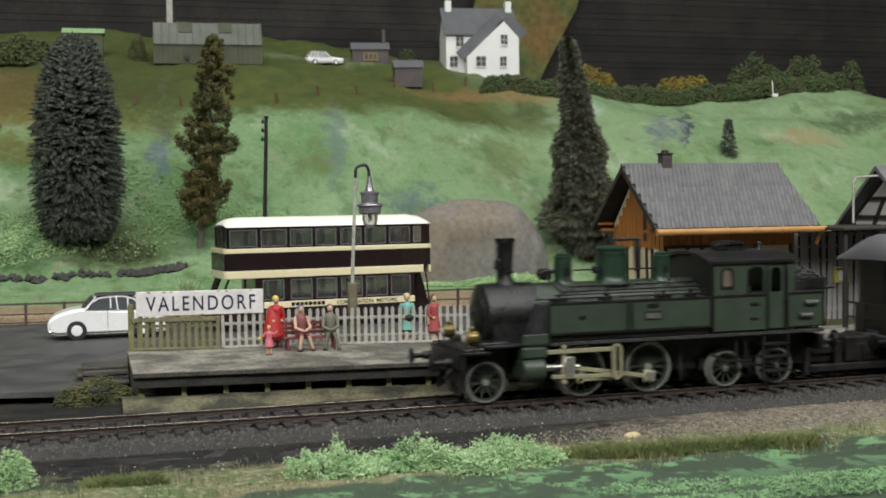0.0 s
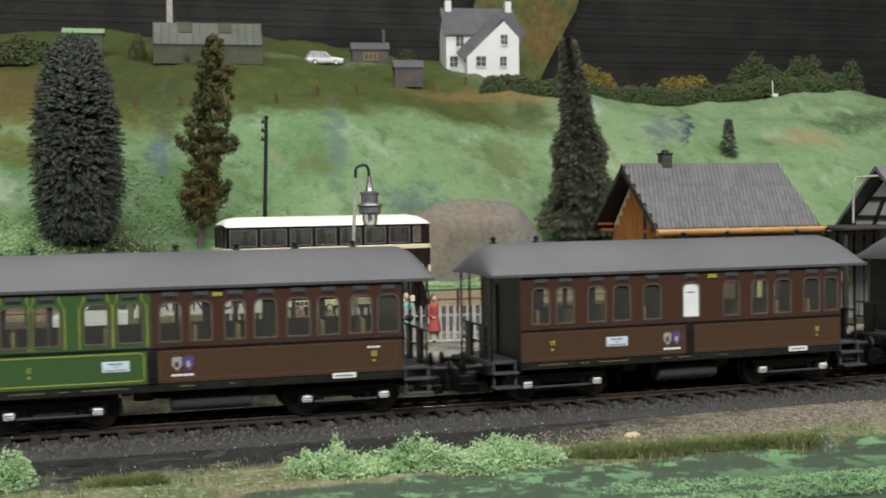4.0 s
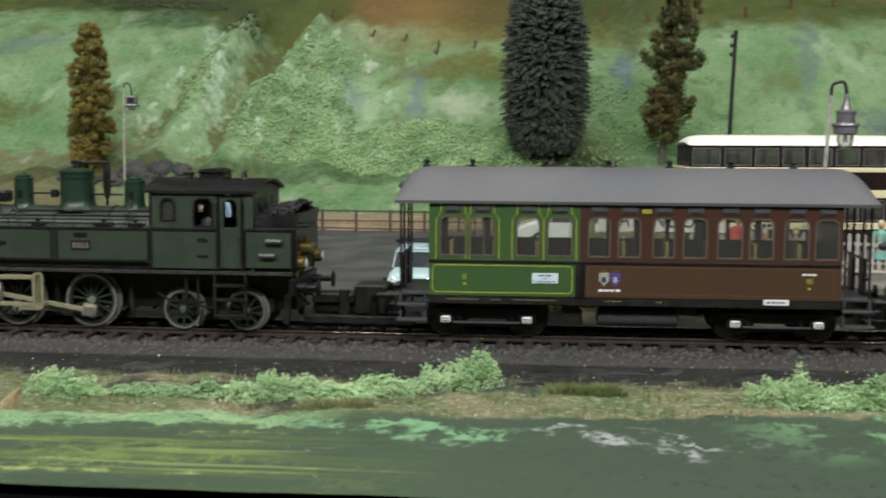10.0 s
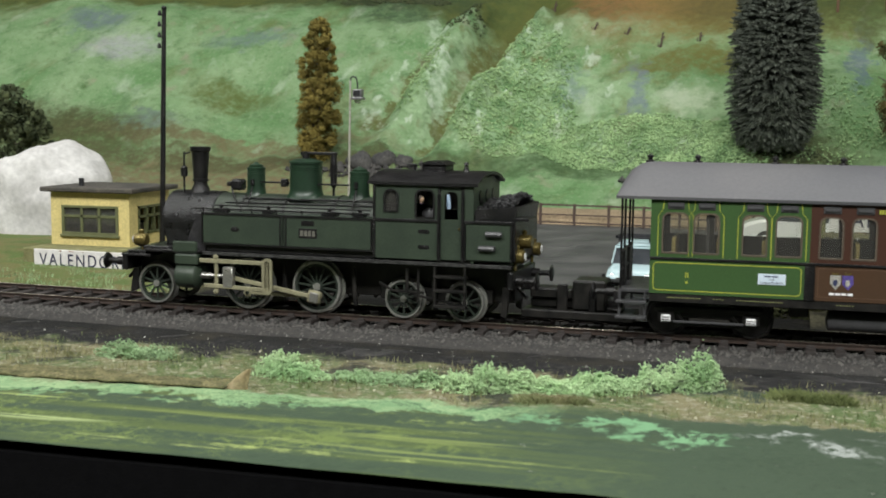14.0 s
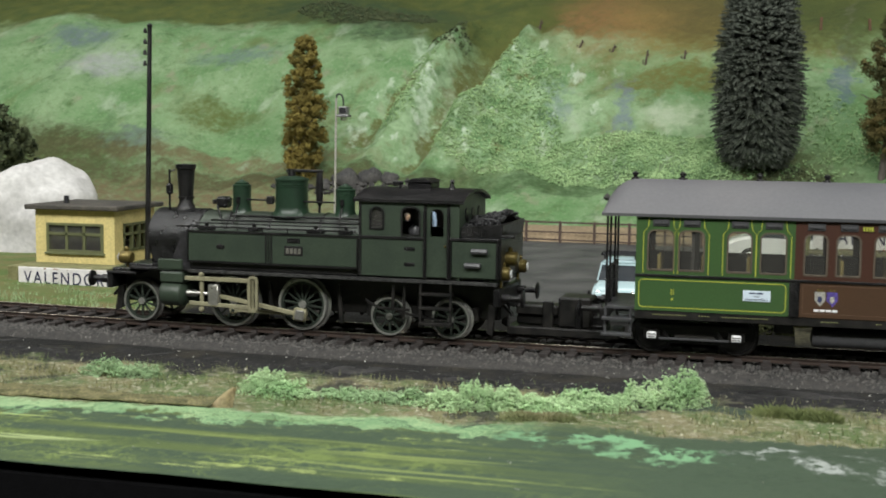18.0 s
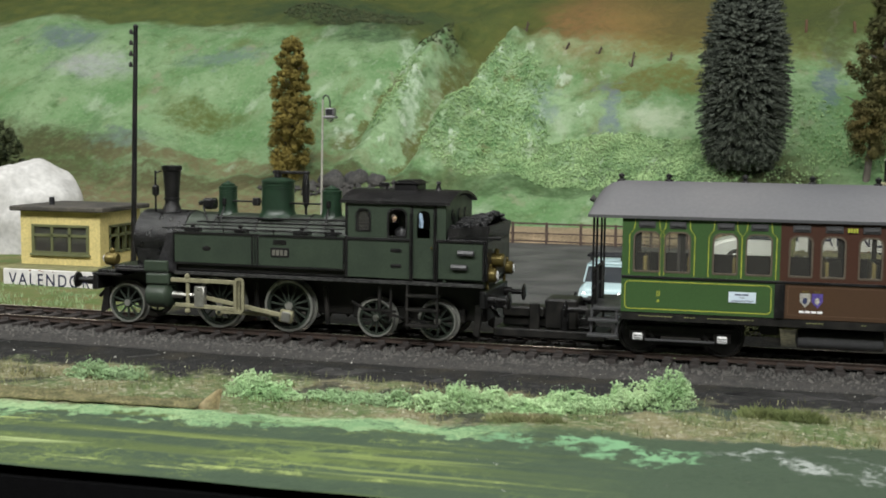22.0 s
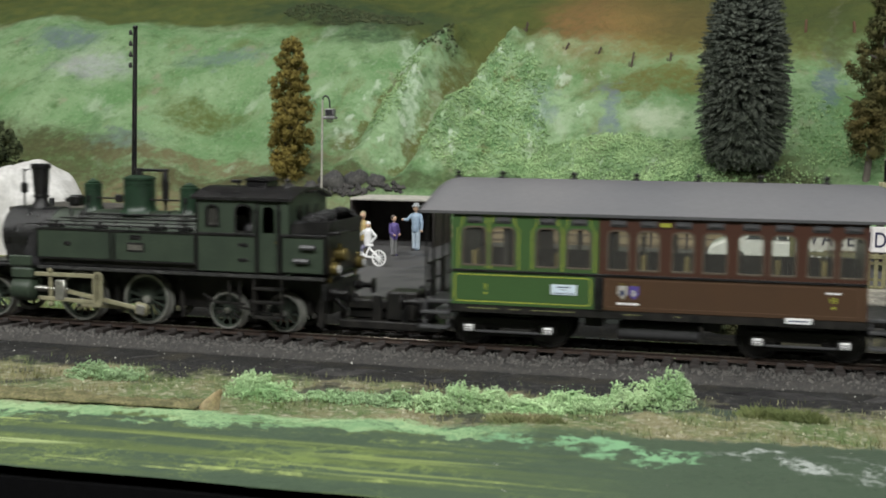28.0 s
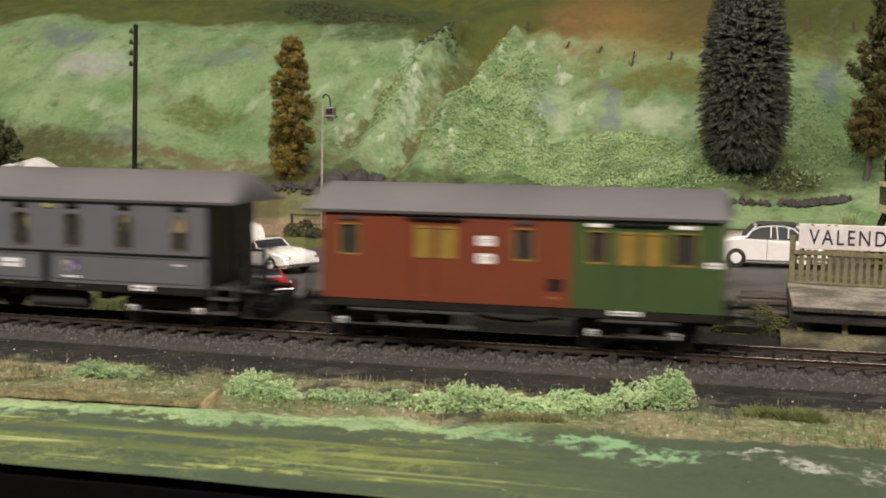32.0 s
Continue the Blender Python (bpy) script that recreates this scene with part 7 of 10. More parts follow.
    box(bm, x0 - 0.9, x0 - 0.4, ym - 9.5, ym - 7.0, ze - 6, ze + 9)
    part("gable_slot", bm, DARKWOOD, t)
    for y in (y0 + 1, y0 + 9, y0 + 13, y0 + 22, y0 + 33, y0 + 45.5):
        bm = bm_new()
        beam(bm, (x0 - 0.3, y, PZ), (x0 - 0.3, y + (1.6 if y == y0 + 13 else 0), 39), 1.2, 0.9)
        part("timber_post", bm, DARKWOOD, t)
    for x, lean in ((x0 + 0.8, 0), (227, 2.6), (236, 0), (242, 0), (260, 0), (276.5, 0)):
        bm = bm_new()
        beam(bm, (x, y0 - 0.3, PZ), (x + lean, y0 - 0.3, 40), 1.3, 0.9)
        part("timber_post", bm, DARKWOOD, t)
    for z in (22.5, 39.2):
        bm = bm_new()
        box(bm, x0, 242, y0 - 0.7, y0 - 0.1, z, z + 1.2)
        part("timber_rail", bm, DARKWOOD, t)
    bm = bm_new()
    box(bm, 243.2, 259.2, y0 - 0.8, y0 - 0.2, PZ, 38.5)
    dr = part("door", bm, DOORBRN, t, "brown boarded freight door")
    for i in range(7):
        bm = bm_new()
        box(bm, 243.6 + i * 2.25, 245.5 + i * 2.25, y0 - 1.1, y0 - 0.75, PZ + 0.3, 30)
        part("door_board", bm, DOORBRN, dr)
    for i in range(5):
        bm = bm_new()
        box(bm, 245 + i * 2.6, 246.6 + i * 2.6, y0 - 1.1, y0 - 0.75, 31.5, 34)
        part("door_light", bm, DARKWOOD, dr)
    bm = bm_new()
    box(bm, 226.5, 232.5, y0 - 1.1, y0 - 0.7, 19, 31)
    po = part("poster", bm, POSTERBLUE, t, "dark blue enamel notice with pale lines")
    bm = bm_new()
    for i in range(5):
        box(bm, 227.3, 231.7 - (i % 2), y0 - 1.16, y0 - 1.08, 20.5 + i * 2.1, 21.3 + i * 2.1)
    part("notice_lines", bm, PLASTER, po)
    for wx in (268,):
        bm = bm_new()
        box(bm, wx - 4.6, wx + 4.6, y0 - 0.9, y0 - 0.3, 18, 36)
        w = part("window", bm, DARKWOOD, t)
        bm = bm_new()
        ring(bm, round_rect(wx - 5, wx + 5, 17.6, 36.4, 0.1, 0.1), round_rect(wx - 4, wx + 4, 18.6, 35.4, 0.1, 0.1), y0 - 1.4, y0 - 0.6)
        box(bm, wx - 0.4, wx + 0.4, y0 - 1.3, y0 - 0.7, 18.6, 35.4)
        part("window_frame", bm, PLASTER, w)
    bm = bm_new()
    box(bm, 229.6, 234.0, ym - 2.4, ym + 2.4, zr - 4, zr + 4.6, 0.2)
    ch = part("chimney", bm, BRICK, t, "short dark brick chimney")
    bm = bm_new()
    box(bm, 229.2, 234.4, ym - 2.8, ym + 2.8, zr + 4.6, zr + 5.4, 0.2)
    box(bm, 230.6, 233.0, ym - 1.4, ym + 1.4, zr + 5.4, zr + 6.6, 0.2)
    part("chimney_cap", bm, DARKWOOD, ch)


station()

# second, half-timbered building and its yard fence
def half_timbered():
    x0, x1, y0, y1 = 325, 423, 70, 118
    t, ym = gable_house("half_timbered_house", "white half-timbered house with dark steep roof", "building", x0, x1, y0, y1, PZ, 50, 69, 8, PLASTER, TILE)
    for s, ye in ((1, y0 - 9), (-1, y1 + 9)):
        bm = bm_new()
        prism(bm, [(ye, 43), (ym, 72), (ym, 70), (ye, 41)], x0 - 7, x1 + 8, "X")
        part("roof_slope", bm, TILE, t)
    bm = bm_new()
    g = x0 - 0.5
    for a, b in (((y0, PZ), (y0, 50)), ((y1, PZ), (y1, 50)), ((y0, 50), (y1, 50)), ((y0, 36), (y1, 36)), ((ym, 36), (ym, 68)), ((y0 + 8, 36), (ym - 3, 58)), ((y1 - 8, 36), (ym + 3, 58)), ((y0 + 9, 58), (y1 - 9, 58)), ((y0, 50), (ym, 69)), ((y1, 50), (ym, 69))):
        beam(bm, (g, a[0], a[1]), (g, b[0], b[1]), 1.0, 1.6)
    part("timber_frame", bm, DARKWOOD, t, "dark timber framing")
    bm = bm_new()
    pts = [(306, 92, 48), (306, 92, 65), (307.5, 92, 67), (318, 92, 67.6)]
    for a, b in zip(pts, pts[1:]):
        rod(bm, a, b, 0.5, seg=6)
    rod(bm, (318, 92, 67.6), (321, 92, 65.6), 0.5, seg=6)
    part("vent_pipe", bm, PICKET, t)
    bm = bm_new()
    box(bm, 286, 326, 70, 112, 45.5, 46.8, 0.3)
    part("porch_roof", bm, DARKWOOD, t, "flat dark porch roof")
    for x in (288, 322):
        bm = bm_new()
        box(bm, x, x + 1.4, 72, 73.4, PZ, 45.5)
        part("porch_post", bm, DARKWOOD, t)


half_timbered()
gf = picket_fence("yard_fence", "tall grey slatted yard gate and fence", 281, 100, 326, 100, PZ, 37.5, 2.6, 1.95, GREYFENCE, GREYFENCE, False, (0.14, 0.5, 0.68, 0.84, 0.97), base=False)
# dark sheet added behind the slats so that the gaps look black
bm = bm_new()
box(bm, 279.5, 327.5, 101.6, 102.6, PZ, 44.5)
part("added_gap_backing", bm, DARKWOOD, gf, "added dark sheet that blackens the gaps between the slats")
pn = thing("poster", "small yellow enamel poster with white panel", "poster", 305, 99, 26)
bm = bm_new()
box(bm, -3.6, 3.6, -0.3, 0.3, -3.4, 3.4, 0.1)
part("board", bm, mat("poster_yellow", (0.62, 0.58, 0.10), 0.5, var=0.2, scale=500), pn)
bm = bm_new()
prism(bm, [(-1.5, -2.2), (0.6, -2.6), (1.8, -0.6), (1.2, 1.6), (-0.8, 1.9), (-1.9, 0.4)], -0.4, -0.3, "Y")
part("white_patch", bm, WHITE, pn)
bm = bm_new()
bars(bm, -2.6, 2.6, 2.0, -0.3, 3, 0.3, 0.8)
bars(bm, 0.6, 2.8, -2.4, -0.3, 2, 0.3, 1.2)
part("dark_bars", bm, INK, pn)

# ---- bench and miniature figures ----
BENCHRED = mat("oxblood_bench", (0.17, 0.035, 0.035), 0.5, var=0.25, scale=300)
bn = thing("bench", "oxblood red slatted platform bench", "bench", 75.0, 86.0, PZ)
for i in range(3):
    bm = bm_new()
    box(bm, -9.5, 9.5, -2.8 + i * 1.7, -1.4 + i * 1.7, 4.2, 4.8, 0.1)
    part("seat_slat", bm, BENCHRED, bn)
for i in range(3):
    bm = bm_new()
    box(bm, -9.5, 9.5, 2.4 + i * 0.3, 2.9 + i * 0.3, 5.6 + i * 1.6, 6.8 + i * 1.6, 0.1)
    part("back_slat", bm, BENCHRED, bn)
for x in (-8.4, 8.4):
    bm = bm_new()
    beam(bm, (x, -2.4, 0), (x, -1.8, 4.3), 0.7, 0.7)
    beam(bm, (x, 2.2, 0), (x, 3.4, 10.2), 0.7, 0.7)
    part("leg", bm, BENCHRED, bn)

FIGC = {}


def fig_mat(c):
    if c not in FIGC:
        FIGC[c] = mat("figure_paint", c, 0.55, var=0.2, scale=500, fine=2500, bump=0.2)
    return FIGC[c]


SKIN, HAIRY, HAIRD = (0.55, 0.36, 0.24), (0.70, 0.55, 0.05), (0.08, 0.06, 0.05)


def figure(label, x, y, z, turn, bits, scale=1.0, cat="figurine"):
    """A painted miniature figure as one plain mesh. bits: (kind, colour, numbers)."""
    bm = bm_new()
    cols = []
    for kind, col, v in bits:
        if col not in cols:
            cols.append(col)
        n0 = len(bm.faces)
        if kind == "turned":
            lathe(bm, v[0], v[1], 12)
        elif kind == "limb":
            rod(bm, v[0], v[1], v[2], v[3] if len(v) > 3 else None, 8)
            ball(bm, v[1], (v[3] if len(v) > 3 else v[2]) * 1.02, 1)
            ball(bm, v[0], v[2] * 1.02, 1)
        elif kind == "ball":
            ball(bm, v[0], v[1], 2, *(v[2] if len(v) > 2 else (1, 1, 1)))
        elif kind == "slab":
            box(bm, *v, 0.3)
        bm.faces.ensure_lookup_table()
        for f in bm.faces[n0:]:
            f.material_index = cols.index(col)
    for w in bm.verts:
        w.co *= scale
    ob = solo("figurine", bm, [fig_mat(c) for c in cols], label, cat, x, y, z, turn, group="painted figures", smooth=60)
    return ob


def standing(coat, legs, hair, skirt=None, arms=None, shoes=(0.03, 0.03, 0.03)):
    b = [("limb", legs, ((-0.9, 0, 0.6), (-0.9, 0, 8.6), 0.85, 1.05)), ("limb", legs, ((0.9, 0, 0.6), (0.9, 0, 8.6), 0.85, 1.05)),
         ("slab", shoes, (-1.6, -0.3, -1.9, 0.8, 0, 0.9)), ("slab", shoes, (0.3, 1.6, -1.9, 0.8, 0, 0.9)),
         ("turned", coat, ([(1.6, 7.6), (2.1, 9.0), (1.75, 11.0), (2.2, 13.4), (1.9, 14.6), (0.7, 15.3)], (0, 0, 0)))]
    if skirt:
        b.append(("turned", coat, ([(3.0, skirt), (2.3, 9.0), (1.6, 11.2)], (0, 0, 0))))
    for a in arms or (((-2.1, 0, 14.2), (-2.7, -0.4, 10.8), (-1.6, -2.0, 9.6)), ((2.1, 0, 14.2), (2.7, -0.4, 10.8), (1.6, -2.0, 9.6))):
        b += [("limb", coat, (a[0], a[1], 0.75, 0.65)), ("limb", coat if len(a) < 4 else a[3], (a[1], a[2], 0.6, 0.5)), ("ball", SKIN, (a[2], 0.6))]
    b += [("limb", SKIN, ((0, 0, 15), (0, 0, 16), 0.6)), ("ball", SKIN, ((0, -0.2, 17.0), 1.25, (0.9, 1, 1.15))), ("ball", hair, ((0, 0.25, 17.5), 1.35, (0.95, 1, 0.95)))]
    return b


figure("painted miniature woman in a long red coat, yellow hair", 64.6, 98.5, PZ, 8, standing((0.42, 0.02, 0.02), (0.45, 0.30, 0.22), HAIRY, 3.0) + [("turned", (0.42, 0.02, 0.02), ([(4.2, 4.0), (3.2, 9.0), (2.2, 13.5), (1.0, 15)], (-0.8, 0.6, 0)))], 1.02)
figure("painted miniature child in a pink dress with a toy", 58.6, 75.5, PZ, -15, standing((0.62, 0.16, 0.20), SKIN, HAIRY, 5.5, (((-2.0, 0, 13.8), (-3.4, -0.5, 12.0), (-5.0, -0.8, 10.8)), ((2.0, 0, 13.8), (3.6, -0.5, 13.2), (5.0, -0.8, 14.6)))) + [("ball", HAIRY, ((-5.6, -0.9, 10.4), 1.3))], 0.56)
figure("painted miniature woman in a sea-green dress", 113, 93, PZ, -10, standing((0.16, 0.42, 0.36), (0.55, 0.42, 0.30), (0.60, 0.52, 0.30), 5.0) + [("ball", (0.015, 0.015, 0.015), ((0.6, -2.4, 9.6), 1.5, (1.2, 0.6, 0.9)))], 1.0)
figure("painted miniature woman in a red dress with a blue bag", 122.6, 90, PZ, 20, standing((0.34, 0.06, 0.05), (0.50, 0.33, 0.22), HAIRD, 4.5) + [("slab", (0.05, 0.05, 0.24), (2.2, 3.8, -1.2, 1.4, 5.0, 10.4)), ("limb", (0.10, 0.10, 0.13), ((-2.2, 0.4, 14), (-2.6, 0.2, 7), 1.0, 0.8))], 0.97)


def seated(coat, legs, hair):
    return [("limb", legs, ((-1.0, 1.0, 5.6), (-1.2, -3.0, 5.6), 1.0, 0.8)), ("limb", legs, ((1.0, 1.0, 5.6), (1.4, -3.2, 5.4), 1.0, 0.8)),
            ("limb", SKIN if legs != coat else legs, ((-1.2, -3.0, 5.6), (-2.2, -3.6, 0.8), 0.75, 0.55)), ("limb", SKIN if legs != coat else legs, ((1.4, -3.2, 5.4), (2.6, -4.0, 0.8), 0.75, 0.55)),
            ("slab", (0.03, 0.03, 0.035), (-3.0, -1.5, -5.4, -3.0, 0, 1.0)), ("slab", (0.03, 0.03, 0.035), (1.9, 3.4, -5.6, -3.2, 0, 1.0)),
            ("turned", coat, ([(2.0, 4.8), (2.3, 6.4), (1.9, 9.0), (2.3, 11.4), (1.2, 13.0)], (0, 1.2, 0))),
            ("limb", SKIN if legs != coat else coat, ((-2.2, 1.0, 11.6), (-2.8, -1.0, 8.2), 0.7, 0.6)), ("limb", SKIN if legs != coat else coat, ((-2.8, -1.0, 8.2), (-0.4, -2.8, 7.2), 0.6, 0.5)),
            ("limb", SKIN if legs != coat else coat, ((2.2, 1.0, 11.6), (2.8, -1.0, 8.2), 0.7, 0.6)), ("limb", SKIN if legs != coat else coat, ((2.8, -1.0, 8.2), (0.4, -2.8, 7.2), 0.6, 0.5)),
            ("limb", SKIN, ((0, 1.1, 12.6), (0, 1.0, 13.8), 0.6)), ("ball", SKIN, ((0, 0.9, 14.7), 1.25, (0.9, 1, 1.15))), ("ball", hair, ((0, 1.3, 15.2), 1.35, (0.95, 1, 0.9)))]


figure("painted miniature seated woman in dull red, blue cap", 71.8, 84.6, PZ, 10, seated((0.22, 0.07, 0.07), (0.20, 0.06, 0.06), (0.12, 0.13, 0.24)), 1.0)
figure("painted miniature seated man in olive grey", 82.2, 84.8, PZ, -6, seated((0.15, 0.15, 0.11), (0.15, 0.15, 0.11), (0.14, 0.13, 0.09)), 1.0)

# ---- the double-decker ----
BUSBROWN = mat("chocolate_bus_paint", (0.018, 0.009, 0.010), 0.25, var=0.2, scale=100, bump=0, coat=0.4)
BUSCREAM = mat("cream_bus_paint", (0.80, 0.72, 0.46), 0.3, var=0.08, scale=100, bump=0, coat=0.4)
BUSROOF = mat("ivory_bus_roof", (0.86, 0.84, 0.76), 0.4, var=0.08, scale=60, bump=0)
BUSGLASS = glass("bus_glazing", (0.66, 0.67, 0.66), 0.05, 0.08, 0.05)
TYRE = mat("rubber_tyre", (0.02, 0.02, 0.02), 0.7, var=0.2)


def bus():
    t = thing("double_decker_bus", "chocolate and cream double-decker bus with ivory roof", "bus", 60.5, 221, 0, 6.8)
    Lb, W = 101.5, 27
    up = [(1.0, 14.1), (15.8, 28.4), (30.0, 41.0), (42.6, 53.0), (55.0, 65.8), (67.4, 78.4), (80.1, 91.0), (92.6, 96.8)]
    lo = [(16.4, 26.8), (29.9, 40.6), (42.6, 53.0), (55.0, 66.0), (67.7, 79.0), (80.7, 91.0)]
    for y0, y1 in ((0, 0.8), (W - 0.8, W)):
        bm = bm_new()
        frame_panel(bm, (0, Lb, 38.6, 48.6), [(a, b, 39.4, 47.4) for a, b in up], y0, y1)
        us = part("upper_side", bm, BUSBROWN, t)
        bm = bm_new()
        for a, b in up:
            box(bm, a, b, y0 + 0.35, y0 + 0.45, 39.4, 47.4)
        part("glazing", bm, BUSGLASS, us).visible_shadow = False
        bm = bm_new()
        for a, b in up:
            ring(bm, round_rect(a, b, 39.4, 47.4, 0.3, 0.3), round_rect(a + 0.4, b - 0.4, 39.8, 47.0, 0.3, 0.3), y0 - 0.1, y0 + 0.3)
        part("window_trim", bm, LAMPMET, us)
        bm = bm_new()
        frame_panel(bm, (14.5, 93.0, 4.0, 24.6), [(a, b, 14.0, 23.6) for a, b in lo], y0, y1)
        ls = part("lower_side", bm, BUSBROWN, t)
        bm = bm_new()
        for a, b in lo:
            box(bm, a, b, y0 + 0.35, y0 + 0.45, 14.0, 23.6)
        part("glazing", bm, BUSGLASS, ls).visible_shadow = False
        bm = bm_new()
        for a, b in lo:
            ring(bm, round_rect(a, b, 14.0, 23.6, 0.3, 0.3), round_rect(a + 0.4, b - 0.4, 14.4, 23.2, 0.3, 0.3), y0 - 0.1, y0 + 0.3)
        part("window_trim", bm, LAMPMET, ls)
    for z0, z1, m, nm, o in ((36.4, 38.6, BUSCREAM, "cream_band", 0.5), (28.2, 36.4, BUSBROWN, "brown_band", 0.25), (24.6, 28.2, BUSCREAM, "cream_band", 0.4)):
        bm = bm_new()
        x0 = -1.5 if z0 < 38 else 0
        box(bm, x0, Lb + 0.2 if z0 > 28 else 98.0, -o, 0.8, z0, z1, 0.2)
        box(bm, x0, Lb + 0.2, W - 0.8, W + o, z0, z1, 0.2)
        box(bm, x0 - o, x0 + 0.8, -o, W + o, z0, z1, 0.2)
        box(bm, Lb - 0.8, Lb + o, -o, W + o, z0, z1, 0.2)
        part(nm, bm, m, t)
    bm = bm_new()
    box(bm, 15.5, 93, -0.45, 0, 10.2, 13.2, 0.1)
    tb = part("text_band", bm, BUSCREAM, t)
    letters("CORPORATION  MOTORS", 2.6, tb, BUSBROWN, (68, -0.5, 10.8), depth=0.04, bold=0.05)
    bm = bm_new()
    bars(bm, 30, 47, 10.9, -0.46, 8, 0.4, 1.7)
    part("word_bars", bm, BUSBROWN, tb)
    # front: cab, bonnet, upper windows
    bm = bm_new()
    box(bm, 0, 0.8, 0, W, 38.6, 39.4)
    box(bm, 0, 0.8, 0, W, 47.4, 48.6)
    for y in (0, 8.4, 17.0, W - 1.4):
        box(bm, 0, 0.8, y, y + 1.4, 39.4, 47.4)
    part("upper_front", bm, BUSBROWN, t)
    bm = bm_new()
    box(bm, 0.3, 0.4, 1, W - 1, 39.4, 47.4)
    part("front_glazing", bm, BUSGLASS, t).visible_shadow = False
    bm = bm_new()
    prism(bm, [(14.5, 4), (14.5, 24.6), (12.8, 24.6), (12.8, 4)], 0, W, "Y")
    prism(bm, [(-6.5, 6), (1.2, 25.2), (0.2, 25.2), (-7.5, 6)], 0, 1.0, "Y")
    prism(bm, [(-6.5, 6), (1.2, 25.2), (0.2, 25.2), (-7.5, 6)], W - 10, W, "Y")
    box(bm, -7.5, 13, 0, W, 4, 11.6, 0.6)
    part("cab", bm, BUSBROWN, t, "chocolate cab and bonnet")
    bm = bm_new()
    box(bm, 7.4, 8.6, 0.2, 1.0, 11, 25)
    part("cab_pillar", bm, BUSBROWN, t)
    # rear platform and stair
    bm = bm_new()
    prism(bm, [(93, 4.0), (105.5, 4.0), (103.2, 12), (99.6, 25.5), (93, 25.5)], 9.0, W, "Y")
    box(bm, 92.0, 105.0, 0, W, 3.4, 4.6, 0.2)
    rod(bm, (102.0, 1, 4), (99.5, 1, 25), 0.4, seg=6)
    part("rear_platform", bm, BUSBROWN, t, "dark open rear platform with stair")
    # floors and seats
    for z in (5.0, 28.0):
        bm = bm_new()
        box(bm, 1, Lb - 1, 0.8, W - 0.8, z, z + 0.8)
        part("deck", bm, INNER, t)
        x = 18
        while x < 92:
            for y in (3, 16):
                bm = bm_new()
                box(bm, x, x + 0.9, y, y + 8.5, z + 0.8, z + 12.4 if z > 20 else z + 11, 0.2)
                part("seat", bm, BENCHRED if x % 2 else INNER, t)
            x += 11
    # roof
    bm = bm_new()
    n = 10
    xs = [-0.6, 0.6, 3, 8, 20, 50, 80, 94, 99, 101.6, 102.2]
    rows = []
    for x in xs:
        g = min(1.0, 0.25 + math.sqrt(max(0.0, min(x + 0.6, 102.2 - x)) / 10))
        rows.append([bm.verts.new((x, W / 2 + (W / 2 + 0.5) * (-1 + 2 * j / n), 48.6 + 4.6 * g * (1 - abs(-1 + 2 * j / n) ** 2.6))) for j in range(n + 1)])
    fs = [bm.faces.new((a[j], b[j], b[j + 1], a[j + 1])) for a, b in zip(rows, rows[1:]) for j in range(n)]
    edge = [r[0] for r in rows] + rows[-1][1:] + [r[-1] for r in rows[::-1]][1:] + rows[0][1:-1][::-1]
    fs.append(bm.faces.new(edge))
    bmesh.ops.recalc_face_normals(bm, faces=fs)
    part("roof", bm, BUSROOF, t, "ivory domed roof", 60)
    for x in (5, 78):
        for y in (1.6, W - 1.6):
            bm = bm_new()
            lathe(bm, [(2.0, y - 1.4), (5.2, y - 1.2), (5.6, y), (5.2, y + 1.2), (2.0, y + 1.4)], (x, 0, 5.6), 18, "Y")
            w = part("wheel", bm, TYRE, t, "", 40)
    return t


bus()

# ---- cars in the yard ----
CARWHITE = mat("white_car_paint", (0.86, 0.86, 0.85), 0.25, var=0.05, scale=80, bump=0, coat=0.5)
CARBLUE = mat("pale_blue_car_paint", (0.36, 0.48, 0.50), 0.25, var=0.05, scale=80, bump=0, coat=0.5)
CARRED = mat("red_car_paint", (0.55, 0.02, 0.02), 0.25, var=0.05, scale=80, bump=0, coat=0.5)
CHROME = mat("chrome", (0.75, 0.75, 0.75), 0.12, metal=1.0, var=0.1, bump=0)
CARGLASS = mat("dark_car_glass", (0.03, 0.035, 0.04), 0.08, var=0.1, bump=0)
PALEGLASS = mat("pale_grey_car_glass", (0.075, 0.082, 0.088), 0.15, var=0.15, bump=0)
SOFTTOP = mat("dark_soft_top", (0.05, 0.05, 0.052), 0.6, var=0.2)


